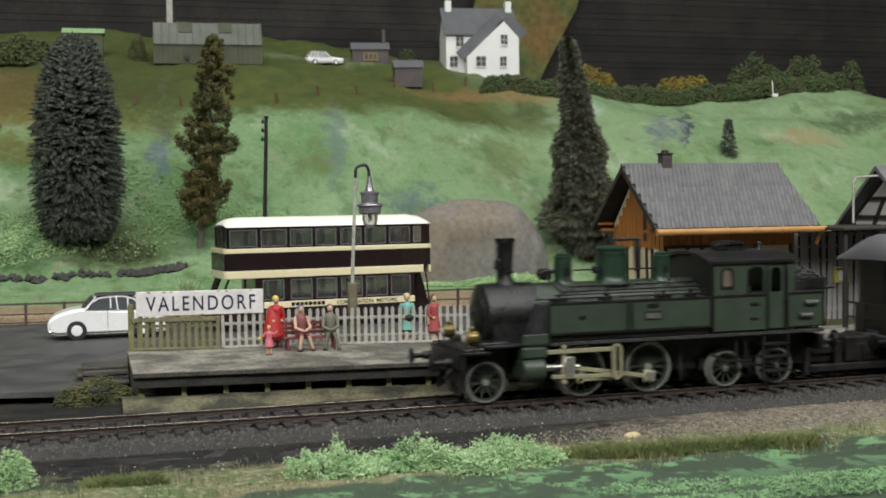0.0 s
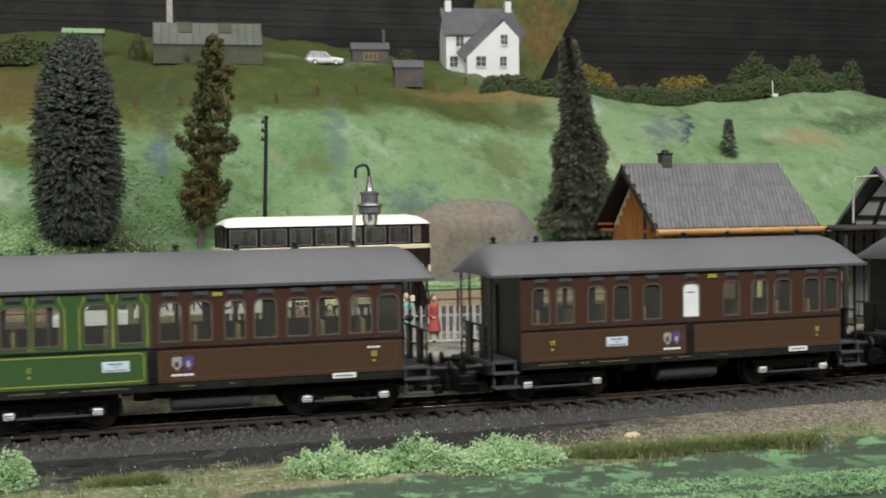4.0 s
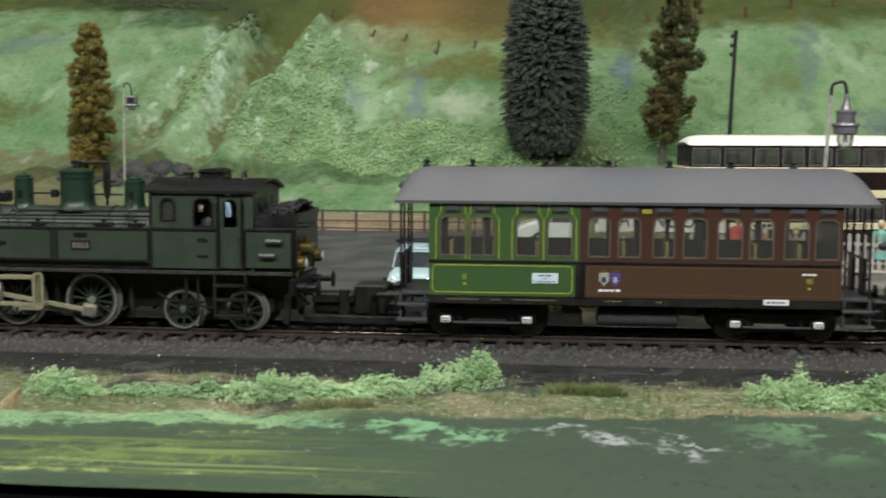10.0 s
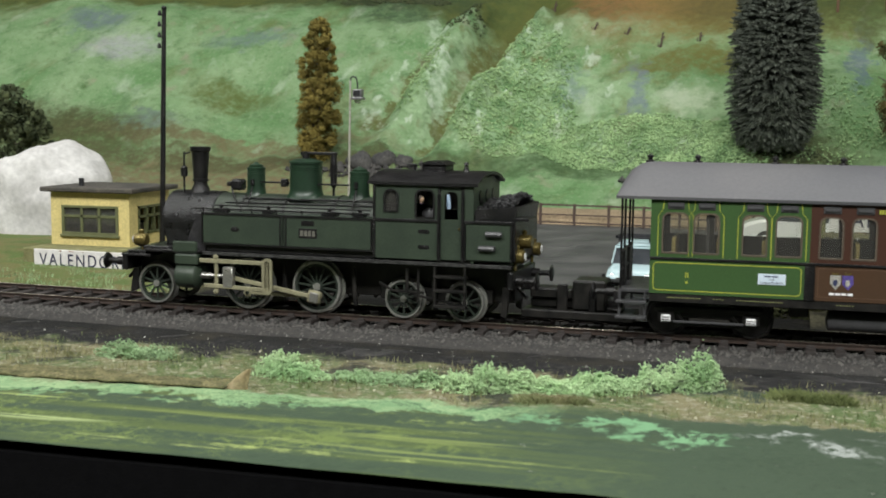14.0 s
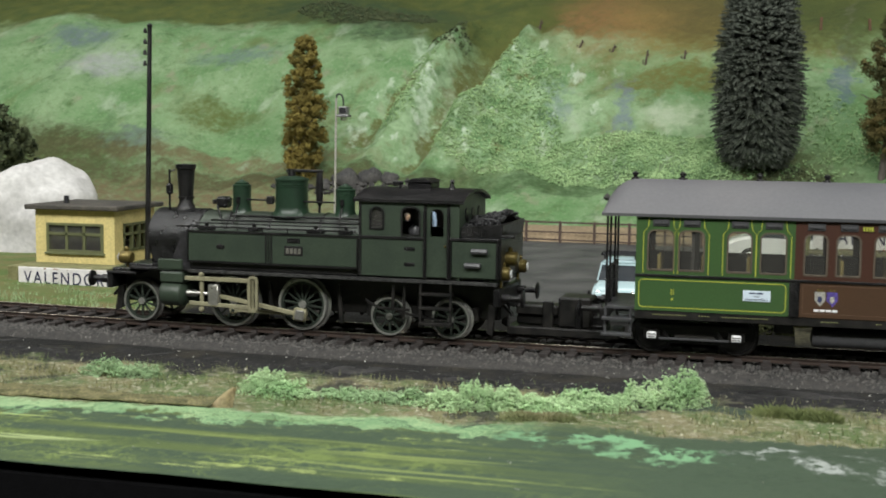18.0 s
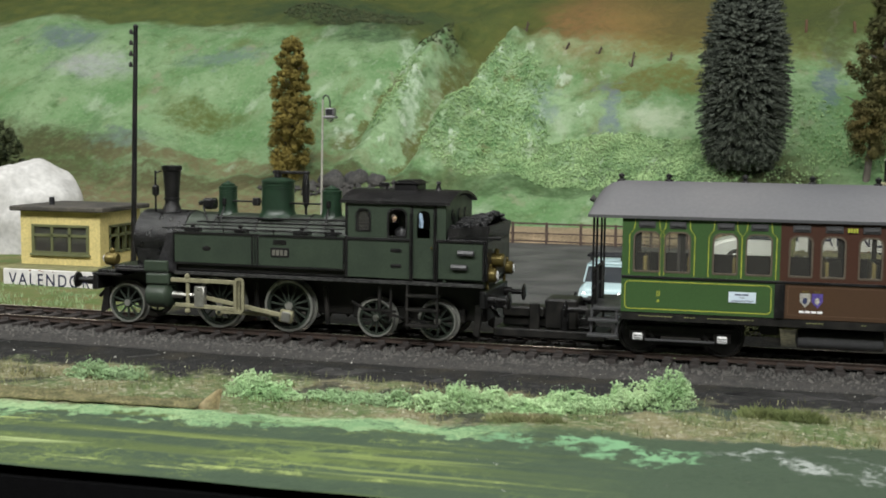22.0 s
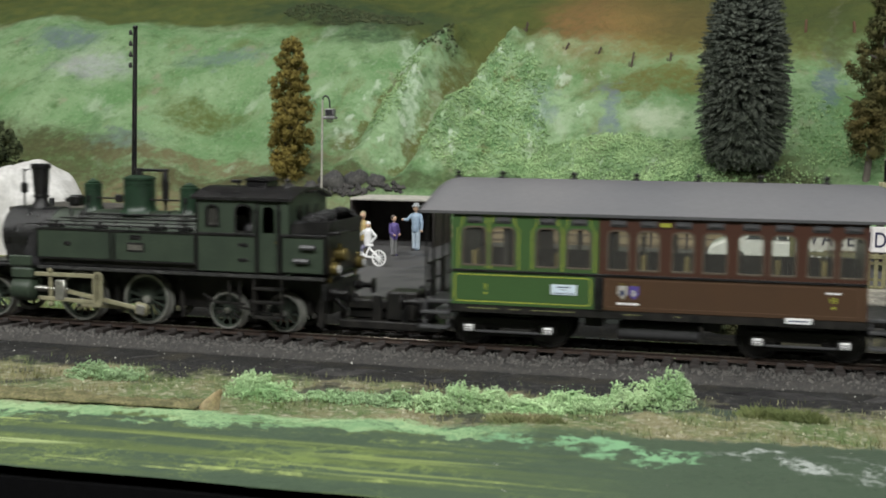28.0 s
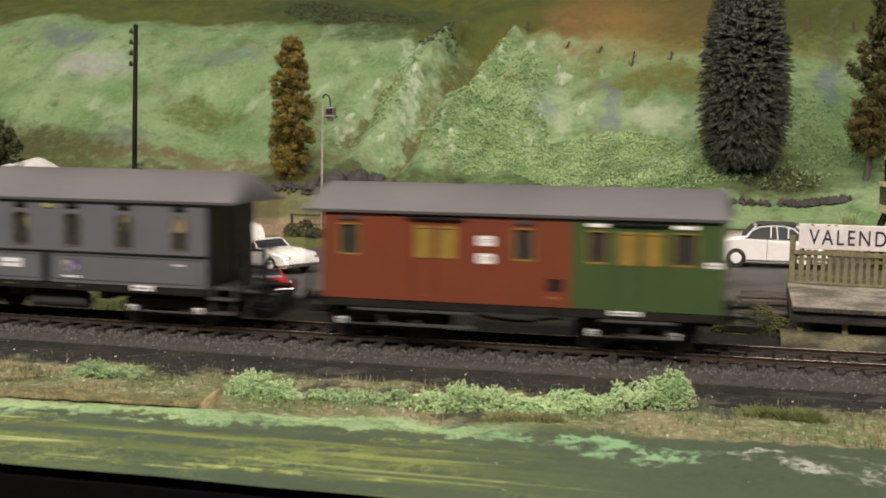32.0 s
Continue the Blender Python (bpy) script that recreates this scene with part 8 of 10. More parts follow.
def car(label, x, y, z, turn, body, length, width, paint, cabin, roofm, glassm=None, scale=1.0, wheel=3.0, wx=(0.22, 0.79), cat="car"):
    """A model car. body and cabin: outlines in (share of length, height in mm)."""
    t = thing("model_car", label, cat, x, y, z, turn, group="model cars")
    t.scale = (scale,) * 3
    bm = bm_new()
    pts = [(u * length, h) for u, h in body]
    vs = prism(bm, pts, -width / 2, width / 2, "Y")
    bmesh.ops.bevel(bm, geom=list({e for v in vs for e in v.link_edges if abs(e.verts[0].co.y - e.verts[1].co.y) < 0.01}), offset=1.3, segments=3, affect="EDGES")
    bmesh.ops.remove_doubles(bm, verts=bm.verts, dist=0.05)
    part("body", bm, paint, t, "", 50)
    bm = bm_new()
    cp = [(u * length, h) for u, h in cabin]
    mid = sum(p[0] for p in cp) / len(cp)
    zc0 = min(p[1] for p in cp)
    zc1 = max(p[1] for p in cp)
    vs = prism(bm, cp, -width / 2 + 0.8, width / 2 - 0.8, "Y")
    for v in vs:
        v.co.y *= 1 - 0.16 * (v.co.z - zc0) / max(0.1, zc1 - zc0)
    cb = part("cabin_glass", bm, glassm or CARGLASS, t, "", 50)
    bm = bm_new()
    top = [p for p in cp if p[1] > zc0 + (zc1 - zc0) * 0.75]
    tx0, tx1 = min(p[0] for p in top), max(p[0] for p in top)
    box(bm, tx0 - 0.6, tx1 + 0.6, -width / 2 + 1.6, width / 2 - 1.6, zc1 - 0.3, zc1 + 0.7, 0.5)
    bmesh.ops.bevel(bm, geom=list(bm.edges), offset=0.4, segments=2, affect="EDGES")
    part("roof", bm, roofm, t, "", 60)
    bm = bm_new()
    base = [p for p in cp if p[1] < zc0 + 0.5]
    bx0, bx1 = min(p[0] for p in base), max(p[0] for p in base)
    for s in (-1, 1):
        yb, yt = s * (width / 2 - 0.75), s * (width / 2 - 1.7)
        for a, b in ((bx0, tx0), (bx1, tx1), ((bx0 + bx1) / 2, (tx0 + tx1) / 2)):
            beam(bm, (a, yb, zc0), (b, yt, zc1), 0.5, 0.5)
    part("window_pillars", bm, paint, cb)
    for u0 in (0.0, 1.0):
        bm = bm_new()
        box(bm, u0 * length - 0.7, u0 * length + 0.7, -width / 2 + 0.6, width / 2 - 0.6, 3.2, 4.4, 0.3)
        part("bumper", bm, CHROME, t)
    for u in wx:
        for s in (-1, 1):
            bm = bm_new()
            lathe(bm, [(wheel * 0.6, s * (width / 2 - 1.6)), (wheel, s * (width / 2 - 1.5)), (wheel, s * (width / 2 + 0.1)), (wheel * 0.62, s * (width / 2 + 0.2))], (u * length, 0, wheel), 18, "Y")
            w = part("wheel", bm, TYRE, t, "", 40)
            bm = bm_new()
            lathe(bm, [(wheel * 0.6, s * (width / 2 + 0.05)), (wheel * 0.55, s * (width / 2 + 0.35)), (wheel * 0.1, s * (width / 2 + 0.5))], (u * length, 0, wheel), 14, "Y")
            part("hubcap", bm, CARWHITE if paint is CARWHITE else CHROME, w, "", 40)
    for s in (-1, 1):
        bm = bm_new()
        ball(bm, (0.03 * length, s * (width / 2 - 2.2), 6.2), 1.2, 2, 0.7, 1, 1)
        part("headlight", bm, CHROME, t, "", 60)
    return t


ROUND = [(0.0, 3.0), (-0.020, 4.6), (-0.022, 7.4), (-0.008, 9.4), (0.03, 11.0), (0.09, 12.4), (0.17, 13.5), (0.27, 14.2), (0.55, 13.0), (0.80, 12.4), (0.92, 10.6), (0.985, 7.4), (1.0, 3.2), (0.94, 2.4), (0.06, 2.4)]
mc = car("white rounded saloon with a dark soft top and whitewall hubs", -18.5, 224.5, 0, 0, ROUND, 51, 19.5, CARWHITE, [(0.28, 13.0), (0.33, 16.4), (0.39, 18.6), (0.56, 19.2), (0.72, 17.8), (0.86, 12.8)], SOFTTOP, PALEGLASS, wheel=4.3, wx=(0.22, 0.78))
for arc in (((15.6, 13.6), (17.6, 16.4), (21.0, 18.2), (26.0, 18.8)), ((26.0, 13.6), (26.0, 18.8)), ((26.0, 18.8), (31.5, 18.8), (36.0, 17.6), (40.0, 13.6)), ((33.5, 13.6), (33.5, 18.2))):
    bm = bm_new()
    for (xa, za), (xb, zb) in zip(arc, arc[1:]):
        rod(bm, (xa, -9.2 + (za - 13.6) * 0.28, za), (xb, -9.2 + (zb - 13.6) * 0.28, zb), 0.35, seg=6)
    part("window_frame", bm, CARWHITE, mc)
for xa in (24.6, 36.0):
    bm = bm_new()
    beam(bm, (xa, -9.8, 4.5), (xa, -9.8, 12.8), 0.18, 0.2)
    part("door_gap", bm, SOFTTOP, mc)
bm = bm_new()
prism(bm, [(13.2, 13.9), (15.2, 13.9), (18.4, 18.6), (17.2, 18.6)], -8.0, 8.0, "Y")
part("windscreen_hood", bm, SOFTTOP, mc, "dark windscreen and scuttle")
bc = car("pale blue small car with a dark roof rack", -49.5, 61, 0, 88, [(0.0, 3.0), (-0.01, 5.0), (0.02, 7.2), (0.10, 9.0), (0.24, 9.9), (0.85, 10.2), (0.96, 8.0), (1.0, 5.0), (1.0, 3.0), (0.9, 2.2), (0.08, 2.2)], 36, 17.0, CARBLUE, [(0.24, 9.8), (0.34, 15.8), (0.80, 16.2), (0.95, 9.8)], CARBLUE, scale=0.92, wheel=3.2)
bm = bm_new()
vs = prism(bm, [(11.4, 15.4), (12.6, 17.2), (15.0, 18.0), (26.0, 18.0), (29.0, 17.2), (30.0, 15.4)], -6.9, 6.9, "Y")
for v in vs:
    v.co.y *= 1 - 0.09 * (v.co.z - 15.4)
part("domed_roof", bm, CARBLUE, bc, "", 60)
for k in range(3):
    bm = bm_new()
    rod(bm, (11.0 + k * 6, -7.0, 19.4), (11.0 + k * 6, 7.0, 19.4), 0.4, seg=6)
    for yy in (-5.6, 5.6):
        rod(bm, (11.0 + k * 6, yy, 17.8), (11.0 + k * 6, yy, 19.4), 0.3, seg=6)
    part("rack_bar", bm, LAMPDARK, bc)
for yy in (-6.4, 6.4):
    bm = bm_new()
    rod(bm, (10.0, yy, 19.9), (24.0, yy, 19.9), 0.4, seg=6)
    part("rack_rail", bm, LAMPDARK, bc)
car("white open sports car with chrome grille", -180.0, 128, 0, 152, [(0.0, 3.0), (0.0, 5.6), (0.05, 8.4), (0.3, 9.6), (0.7, 9.8), (0.95, 8.6), (1.0, 5.0), (1.0, 3.0), (0.9, 2.2), (0.08, 2.2)], 46, 19, CARWHITE, [(0.42, 9.4), (0.50, 12.6), (0.56, 12.6), (0.62, 9.4)], CARWHITE, wheel=3.4)
car("white rounded delivery van", -220, 172, 0, 130, [(0.0, 3.2), (0.0, 6.0), (0.06, 9.4), (0.16, 10.6), (0.24, 17.4), (0.34, 20.4), (0.8, 21.0), (0.97, 19.0), (1.0, 12.0), (1.0, 3.2), (0.9, 2.6), (0.08, 2.6)], 45, 18, CARWHITE, [(0.17, 10.6), (0.245, 16.4), (0.36, 16.6), (0.38, 10.8)], CARWHITE, scale=0.74, wheel=3.5, cat="van")
car("red open tourer with chrome fittings", -162, 54, 0, 130, [(0.0, 2.6), (0.0, 4.4), (0.05, 6.4), (0.35, 7.2), (0.7, 7.0), (0.95, 6.4), (1.0, 4.4), (1.0, 2.6), (0.9, 2.0), (0.08, 2.0)], 42, 17, CARRED, [(0.36, 7.0), (0.42, 10.0), (0.44, 10.0), (0.50, 7.0)], SOFTTOP, scale=0.85, wheel=2.9)


# ---- ice-cream tricycle and people in the yard ----
def spoke_ring(bm, cx, cy, cz, r, n=12, w=0.3):
    ring(bm, [(cx + r * math.cos(2 * math.pi * i / 20), cz + r * math.sin(2 * math.pi * i / 20)) for i in range(20)], [(cx + (r - 0.55) * math.cos(2 * math.pi * i / 20), cz + (r - 0.55) * math.sin(2 * math.pi * i / 20)) for i in range(20)], cy - 0.3, cy + 0.3)
    for i in range(n):
        a = 2 * math.pi * i / n
        beam(bm, (cx, cy, cz), (cx + (r - 0.4) * math.cos(a), cy, cz + (r - 0.4) * math.sin(a)), w, w)


ic = thing("ice_cream_tricycle", "white ice-cream tricycle with red lettering on the box", "tricycle", -181.5, 174, 0, -14)
bm = bm_new()
box(bm, 0, 8.6, -4, 4, 4.6, 12.2, 0.4)
icb = part("box", bm, CARWHITE, ic)
bm = bm_new()
for x in (2.4, 6.2):
    lathe(bm, [(1.5, 12.1), (1.5, 13.2), (0.3, 14.6)], (x, 0, 0), 10)
part("lid", bm, CARWHITE, icb)
letters("Eis", 3.6, icb, CARRED, (4.3, -4.05, 8.4), depth=0.05)
for x, y in ((3.6, -4.6), (3.6, 4.6), (22.0, 0.0)):
    bm = bm_new()
    spoke_ring(bm, x, y, 3.7, 3.7)
    part("wheel", bm, CARWHITE, ic)
bm = bm_new()
for a, b in (((8, 0, 6), (15, 0, 4)), ((15, 0, 4), (22, 0, 3.7)), ((15, 0, 4), (17.4, 0, 9)), ((22, 0, 3.7), (17.0, 0, 8)), ((8, 0, 10), (15, 0, 4)), ((15.6, 0, 9.2), (19, 0, 9.2))):
    rod(bm, a, b, 0.5, seg=6)
part("cycle_frame", bm, CARWHITE, ic)
figure("painted miniature porter in pale blue and cream reaching out", 206, 88, PZ, 30, standing((0.45, 0.56, 0.58), (0.55, 0.52, 0.40), (0.60, 0.58, 0.48)), 1.0)
figure("painted miniature woman in cream by the station door", 239, 86, PZ, -10, standing((0.62, 0.56, 0.36), (0.55, 0.45, 0.3), (0.45, 0.36, 0.2), 4.5), 0.95)
figure("painted miniature ice-cream seller in white on the tricycle", -166.2, 171.5, 3.5, -14, [("limb", (0.20, 0.20, 0.30), ((0, 1.0, 5.6), (-3.0, -0.8, 4.2), 1.1, 0.9)), ("limb", (0.20, 0.20, 0.30), ((-3.0, -0.8, 4.2), (-2.2, -0.8, 0.2), 0.9, 0.7)), ("turned", (0.75, 0.75, 0.75), ([(1.8, 5.0), (2.1, 7.0), (1.9, 9.0), (2.3, 11.6), (1.0, 13.2)], (0, 0.6, 0))), ("limb", (0.75, 0.75, 0.75), ((-1.8, 0, 11.8), (-4.6, -1.0, 9.2), 0.8, 0.6)), ("limb", (0.75, 0.75, 0.75), ((-4.6, -1.0, 9.2), (-7.0, -1.2, 7.6), 0.6, 0.5)), ("limb", (0.75, 0.75, 0.75), ((1.8, 0, 11.8), (4.2, 0.2, 9.6), 0.8, 0.6)), ("limb", (0.75, 0.75, 0.75), ((4.2, 0.2, 9.6), (2.4, -0.6, 7.0), 0.6, 0.5)), ("ball", SKIN, ((0, 0.2, 14.4), 1.2)), ("ball", (0.75, 0.75, 0.75), ((0, 0.4, 15.2), 1.25, (1, 1, 0.8)))])
figure("painted miniature man in an ochre coat", -174.4, 190, 0, 10, standing((0.48, 0.36, 0.14), (0.10, 0.09, 0.07), (0.30, 0.26, 0.16), None, (((-2.1, 0, 14.2), (-3.4, -0.6, 11.6), (-5.6, -1.2, 12.0)), ((2.1, 0, 14.2), (2.8, 0, 10.8), (2.6, -0.6, 8.0)))), 1.22)
figure("painted miniature person in a violet jacket", -167, 215, 0, 60, standing((0.10, 0.07, 0.24), (0.20, 0.20, 0.20), HAIRD), 1.05)
figure("painted miniature man in a pale blue suit and hat", -164.2, 245, 0, -15, standing((0.30, 0.40, 0.52), (0.42, 0.50, 0.58), (0.35, 0.36, 0.38), None, (((-2.1, 0, 14.2), (-3.6, -0.8, 12.2), (-5.4, -1.4, 12.4)), ((2.1, 0, 14.2), (2.9, -0.2, 10.8), (3.0, -0.8, 8.0)))) + [("turned", (0.42, 0.44, 0.46), ([(2.0, 17.9), (2.0, 18.2), (1.2, 18.3), (1.1, 19.2)], (0, 0, 0)))], 1.24)
figure("painted miniature person in white by the ramp railing", -249, 140, 0, -10, standing((0.66, 0.66, 0.64), (0.40, 0.36, 0.26), (0.75, 0.75, 0.72)), 1.05)

# shelter behind the yard
sh = thing("yard_shelter", "low dark open shelter with a pale roof edge", "shelter", -205, 262, 0)
bm = bm_new()
box(bm, 0, 46, 0, 34, 23.4, 24.8, 0.3)
part("roof", bm, PICKET, sh, "pale grey flat roof")
for nm, b6 in (("rear_wall", (0, 46, 33, 34, 0, 23.4)), ("side_wall", (0, 1.2, 0, 33, 0, 23.4)), ("side_wall", (44.8, 46, 0, 33, 0, 23.4))):
    bm = bm_new()
    box(bm, *b6)
    part(nm, bm, DARKWOOD, sh)

# ---- railing along the back road ----
RAILBRN = mat("brown_railing", (0.085, 0.055, 0.042), 0.7, var=0.35, scale=250)
WALLB = mat("earth_bank", (0.20, 0.15, 0.09), 0.95, var=0.4, scale=80, fine=700, bump=0.8, second=(0.28, 0.21, 0.13))


def railing(x0, x1, y0, y1, n):
    t = thing("road_railing", "long dark brown post and rail fence beside the road", "railing")
    d = Vector((x1 - x0, y1 - y0, 0))
    bm = bm_new()
    box(bm, -0.7, 0.7, -0.7, 0.7, -2, 11.6, 0.15)
    me = mesh_of("post", bm, RAILBRN)
    for i in range(n + 1):
        p = Vector((x0, y0, 0)) + d * i / n
        ob = new("post", me)
        ob.parent = t
        ob.location = p * MM
    for z, w in ((10.8, 0.9), (5.6, 0.7), (1.4, 0.7)):
        bm = bm_new()
        beam(bm, (x0, y0, z), (x1, y1, z), 0.7, w)
        part("rail", bm, RAILBRN, t)


railing(-255, 60, 307, 291, 17)
railing(60, 420, 292, 284, 19)


def yard_ramp(x0, x1, y, rise):
    """A grassy ramp beside the yard with a slanting railing on its front edge."""
    bm = bm_new()
    prism(bm, [(x0, -5), (x1, -5), (x1, rise), (x0, 0.2)], y, y + 16, "Y")
    solo("yard_ramp", bm, MOSS, "olive green grassy ramp beside the yard", "ramp", kind="structure")
    t = thing("ramp_railing", "slanting dark post and rail fence on the grassy ramp", "railing")
    n = 4
    slope = (rise - 0.2) / (x1 - x0)
    for i in range(n + 1):
        x = x0 + 1 + (x1 - x0 - 2) * i / n
        z = 0.2 + (x - x0) * slope
        bm = bm_new()
        box(bm, x - 0.45, x + 0.45, y + 0.4, y + 1.3, z - 1, z + 8.8, 0.12)
        part("post", bm, RAILBRN, t)
    for h in (8.6, 4.6, 0.9):
        bm = bm_new()
        beam(bm, (x0 + 0.6, y + 0.8, 0.2 + h), (x1 - 0.6, y + 0.8, rise + h), 0.6, 0.8)
        part("rail", bm, RAILBRN, t)


yard_ramp(-243, -217, 116, 8.0)
bm = bm_new()
prism(bm, [(302, -1), (330, -1), (334, 6.5), (310, 4.6)], -560, 700, "X")
solo("earth_bank", bm, WALLB, "brown earth bank behind the road railing", "bank", kind="structure")

# ---- crossing keeper's hut with the second name board ----
HUTY = mat("yellow_hut_paint", (0.70, 0.58, 0.24), 0.6, var=0.2, scale=120, fine=900, bump=0.2)
HUTG = mat("olive_window_frame", (0.13, 0.14, 0.06), 0.6, var=0.25, scale=300)
hut = thing("keepers_hut", "yellow flat-roofed keeper's hut with olive windows", "hut", -297.5, 106, 2.4)
bm = bm_new()
frame_panel(bm, (0, 36.8, 0, 22.4), [(5.4, 31.6, 4.6, 16.6)], 0, 1.0)
hw = part("front_wall", bm, HUTY, hut)
bm = bm_new()
ring(bm, round_rect(5.2, 31.8, 4.2, 16.8, 0.1, 0.1), round_rect(6.4, 30.6, 5.6, 15.8, 0.1, 0.1), -0.4, 0.8)
for x in (14.0, 22.2):
    box(bm, x, x + 1.1, -0.2, 0.6, 5.4, 16)
box(bm, 6, 31, -0.2, 0.6, 11.8, 12.8)
box(bm, 4.6, 32.4, -1.2, 0.4, 3.6, 4.6, 0.2)
part("window_frame", bm, HUTG, hw)
bm = bm_new()
box(bm, 6.2, 30.8, 0.4, 0.5, 5.4, 16)
part("pane", bm, BUSGLASS, hw).visible_shadow = False
bm = bm_new()
bv = [(0, 34, 0, 22.4)]
for y0, y1, z0, z1 in ((1, 7, 0, 22.4), (27, 34, 0, 22.4), (7, 27, 0, 5), (7, 27, 16, 22.4)):
    box(bm, 35.8, 36.8, y0, y1, z0, z1)
sw = part("side_wall", bm, HUTY, hut)
bm = bm_new()
for y in (7, 14, 20, 26):
    box(bm, 35.6, 37.2, y, y + 1.1, 4.6, 16.4)
for z in (4.6, 11.6, 15.6):
    box(bm, 35.6, 37.2, 7, 27, z, z + 1.0)
part("window_frame", bm, HUTG, sw)
bm = bm_new()
box(bm, 0, 1, 1, 33, 0, 22.4)
box(bm, 1, 36, 33, 34, 0, 22.4)
part("rear_wall", bm, HUTY, hut)
bm = bm_new()
box(bm, -3.2, 40.0, -3.4, 37, 22.4, 24.4, 0.4)
part("roof", bm, EDGE, hut, "dark weathered flat roof")
bm = bm_new()
lathe(bm, [(1.2, 24), (1.1, 27.6)], (8.6, 10, 0), 10)
part("stove_pipe", bm, LAMPDARK, hut)
bm = bm_new()
box(bm, 1, 36, 1, 33, 0, 0.6)
box(bm, 24, 33, 16, 24, 0.6, 9, 0.3)
part("floor", bm, DARKWOOD, hut)
bm = bm_new()
box(bm, -3, 41, -16, 36, -6.5, 0.0, 0.3)
part("plinth", bm, MOSS, hut)
name_board(-293.5, 87.6, -5.4, 44, 8.0, -2.0, "VALENDORF", 7.2, 23.0, 40.5)

# white boulder and brown mound
ROCK = mat("chalky_boulder", (0.60, 0.59, 0.57), 0.9, var=0.18, scale=40, fine=400, bump=0.7, second=(0.38, 0.37, 0.36), mix=0.4)
MOUND = mat("tan_grey_mound", (0.195, 0.160, 0.115), 0.95, var=0.25, scale=22, fine=300, bump=0.5, second=(0.165, 0.16, 0.15), mix=0.6)


def boulder(name, label, cat, x, y, z, rx, ry, rz, m, seed, rough=0.14, sub=5, tail=0.0, loaf=1.0):
    bm = bm_new()
    ball(bm, (0, 0, 0), 1.0, sub)
    for v in bm.verts:
        d = v.co.normalized()
        k = 1 + rough * noise.noise(d * 1.6 + Vector((seed, 0, 0))) + rough * 0.4 * noise.noise(d * 4 + Vector((0, seed, 0))) + rough * 0.12 * noise.noise(d * 11)
        e = Vector([math.copysign(abs(c) ** loaf, c) for c in d]) if loaf < 1 else d
        v.co = Vector((e.x * rx * k, e.y * ry * k, max(e.z, -0.25) * rz * k))
        if tail:
            v.co.z *= 1 - tail * max(0.0, -d.x) ** 1.5
    return solo(name, bm, m, label, cat, x, y, z, smooth=80)


boulder("boulder", "large chalky white rock behind the hut", "rock", -357, 195, -2, 36, 28, 43, ROCK, 3.0, 0.14, tail=0.30, loaf=0.82)
boulder("earth_mound", "smooth tan and grey earth mound", "mound", 230, 388, 11, 50, 24, 47.5, MOUND, 7.0, 0.10, loaf=0.72)
# ---- greenery ----
NEEDLE = mat("dark_blue_green_needles", (0.058, 0.070, 0.056), 0.9, var=0.45, scale=300, fine=1500, bump=0, second=(0.145, 0.160, 0.130), spec=0.2)
NEEDLE2 = mat("grey_green_needles", (0.100, 0.101, 0.072), 0.9, var=0.45, scale=300, fine=1500, bump=0, second=(0.19, 0.192, 0.135), spec=0.2)
BRNLEAF = mat("brown_olive_leaves", (0.125, 0.100, 0.036), 0.9, var=0.3, scale=35, fine=500, bump=0, second=(0.066, 0.078, 0.034), spec=0.15)
ORLEAF = mat("rust_orange_leaves", (0.255, 0.200, 0.055), 0.9, var=0.35, scale=60, fine=500, bump=0, second=(0.15, 0.125, 0.036), spec=0.1)
BARK = mat("grey_bark", (0.11, 0.095, 0.08), 0.9, var=0.4, scale=200, bump=0.5)
FOAM = mat("pale_green_foam", (0.50, 0.66, 0.37), 0.95, var=0.25, scale=110, fine=900, bump=0.3, second=(0.28, 0.46, 0.21))
FOAM2 = mat("mid_green_foam", (0.23, 0.37, 0.17), 0.95, var=0.4, scale=150, fine=900, bump=0.3, second=(0.30, 0.42, 0.23))
SCRUB = mat("dark_scrub", (0.035, 0.052, 0.022), 0.95, var=0.5, scale=150, fine=900, bump=0.3, second=(0.075, 0.09, 0.035))
YSCRUB = mat("gorse_yellow_scrub", (0.30, 0.22, 0.035), 0.95, var=0.4, scale=200, fine=900, bump=0.3, second=(0.17, 0.14, 0.03))
RUBBLE = mat("black_rubble", (0.030, 0.029, 0.028), 0.85, var=0.5, scale=200, bump=0.3, second=(0.075, 0.07, 0.065))
DRYGRASS = mat("dry_olive_grass", (0.26, 0.235, 0.12), 0.9, var=0.4, scale=60, fine=600, bump=0, second=(0.13, 0.17, 0.06))


MOSSB = mat("olive_moss", (0.115, 0.115, 0.045), 0.95, var=0.5, scale=150, fine=900, bump=0.2, second=(0.055, 0.065, 0.024), mix=0.9)
HEDGE = mat("mid_green_hedge", (0.062, 0.105, 0.038), 0.95, var=0.4, scale=60, fine=700, bump=0.3, second=(0.095, 0.10, 0.04))


def from_lists(name, verts, faces, m, parent=None, label="", kind=""):
    me = bpy.data.meshes.new(name)
    me.from_pydata([(a * MM, b * MM, c * MM) for a, b, c in verts], [], faces)
    me.materials.append(m)
    ob = new(name, me)
    if parent:
        ob.parent = parent
    return tagged(ob, label, kind=kind)


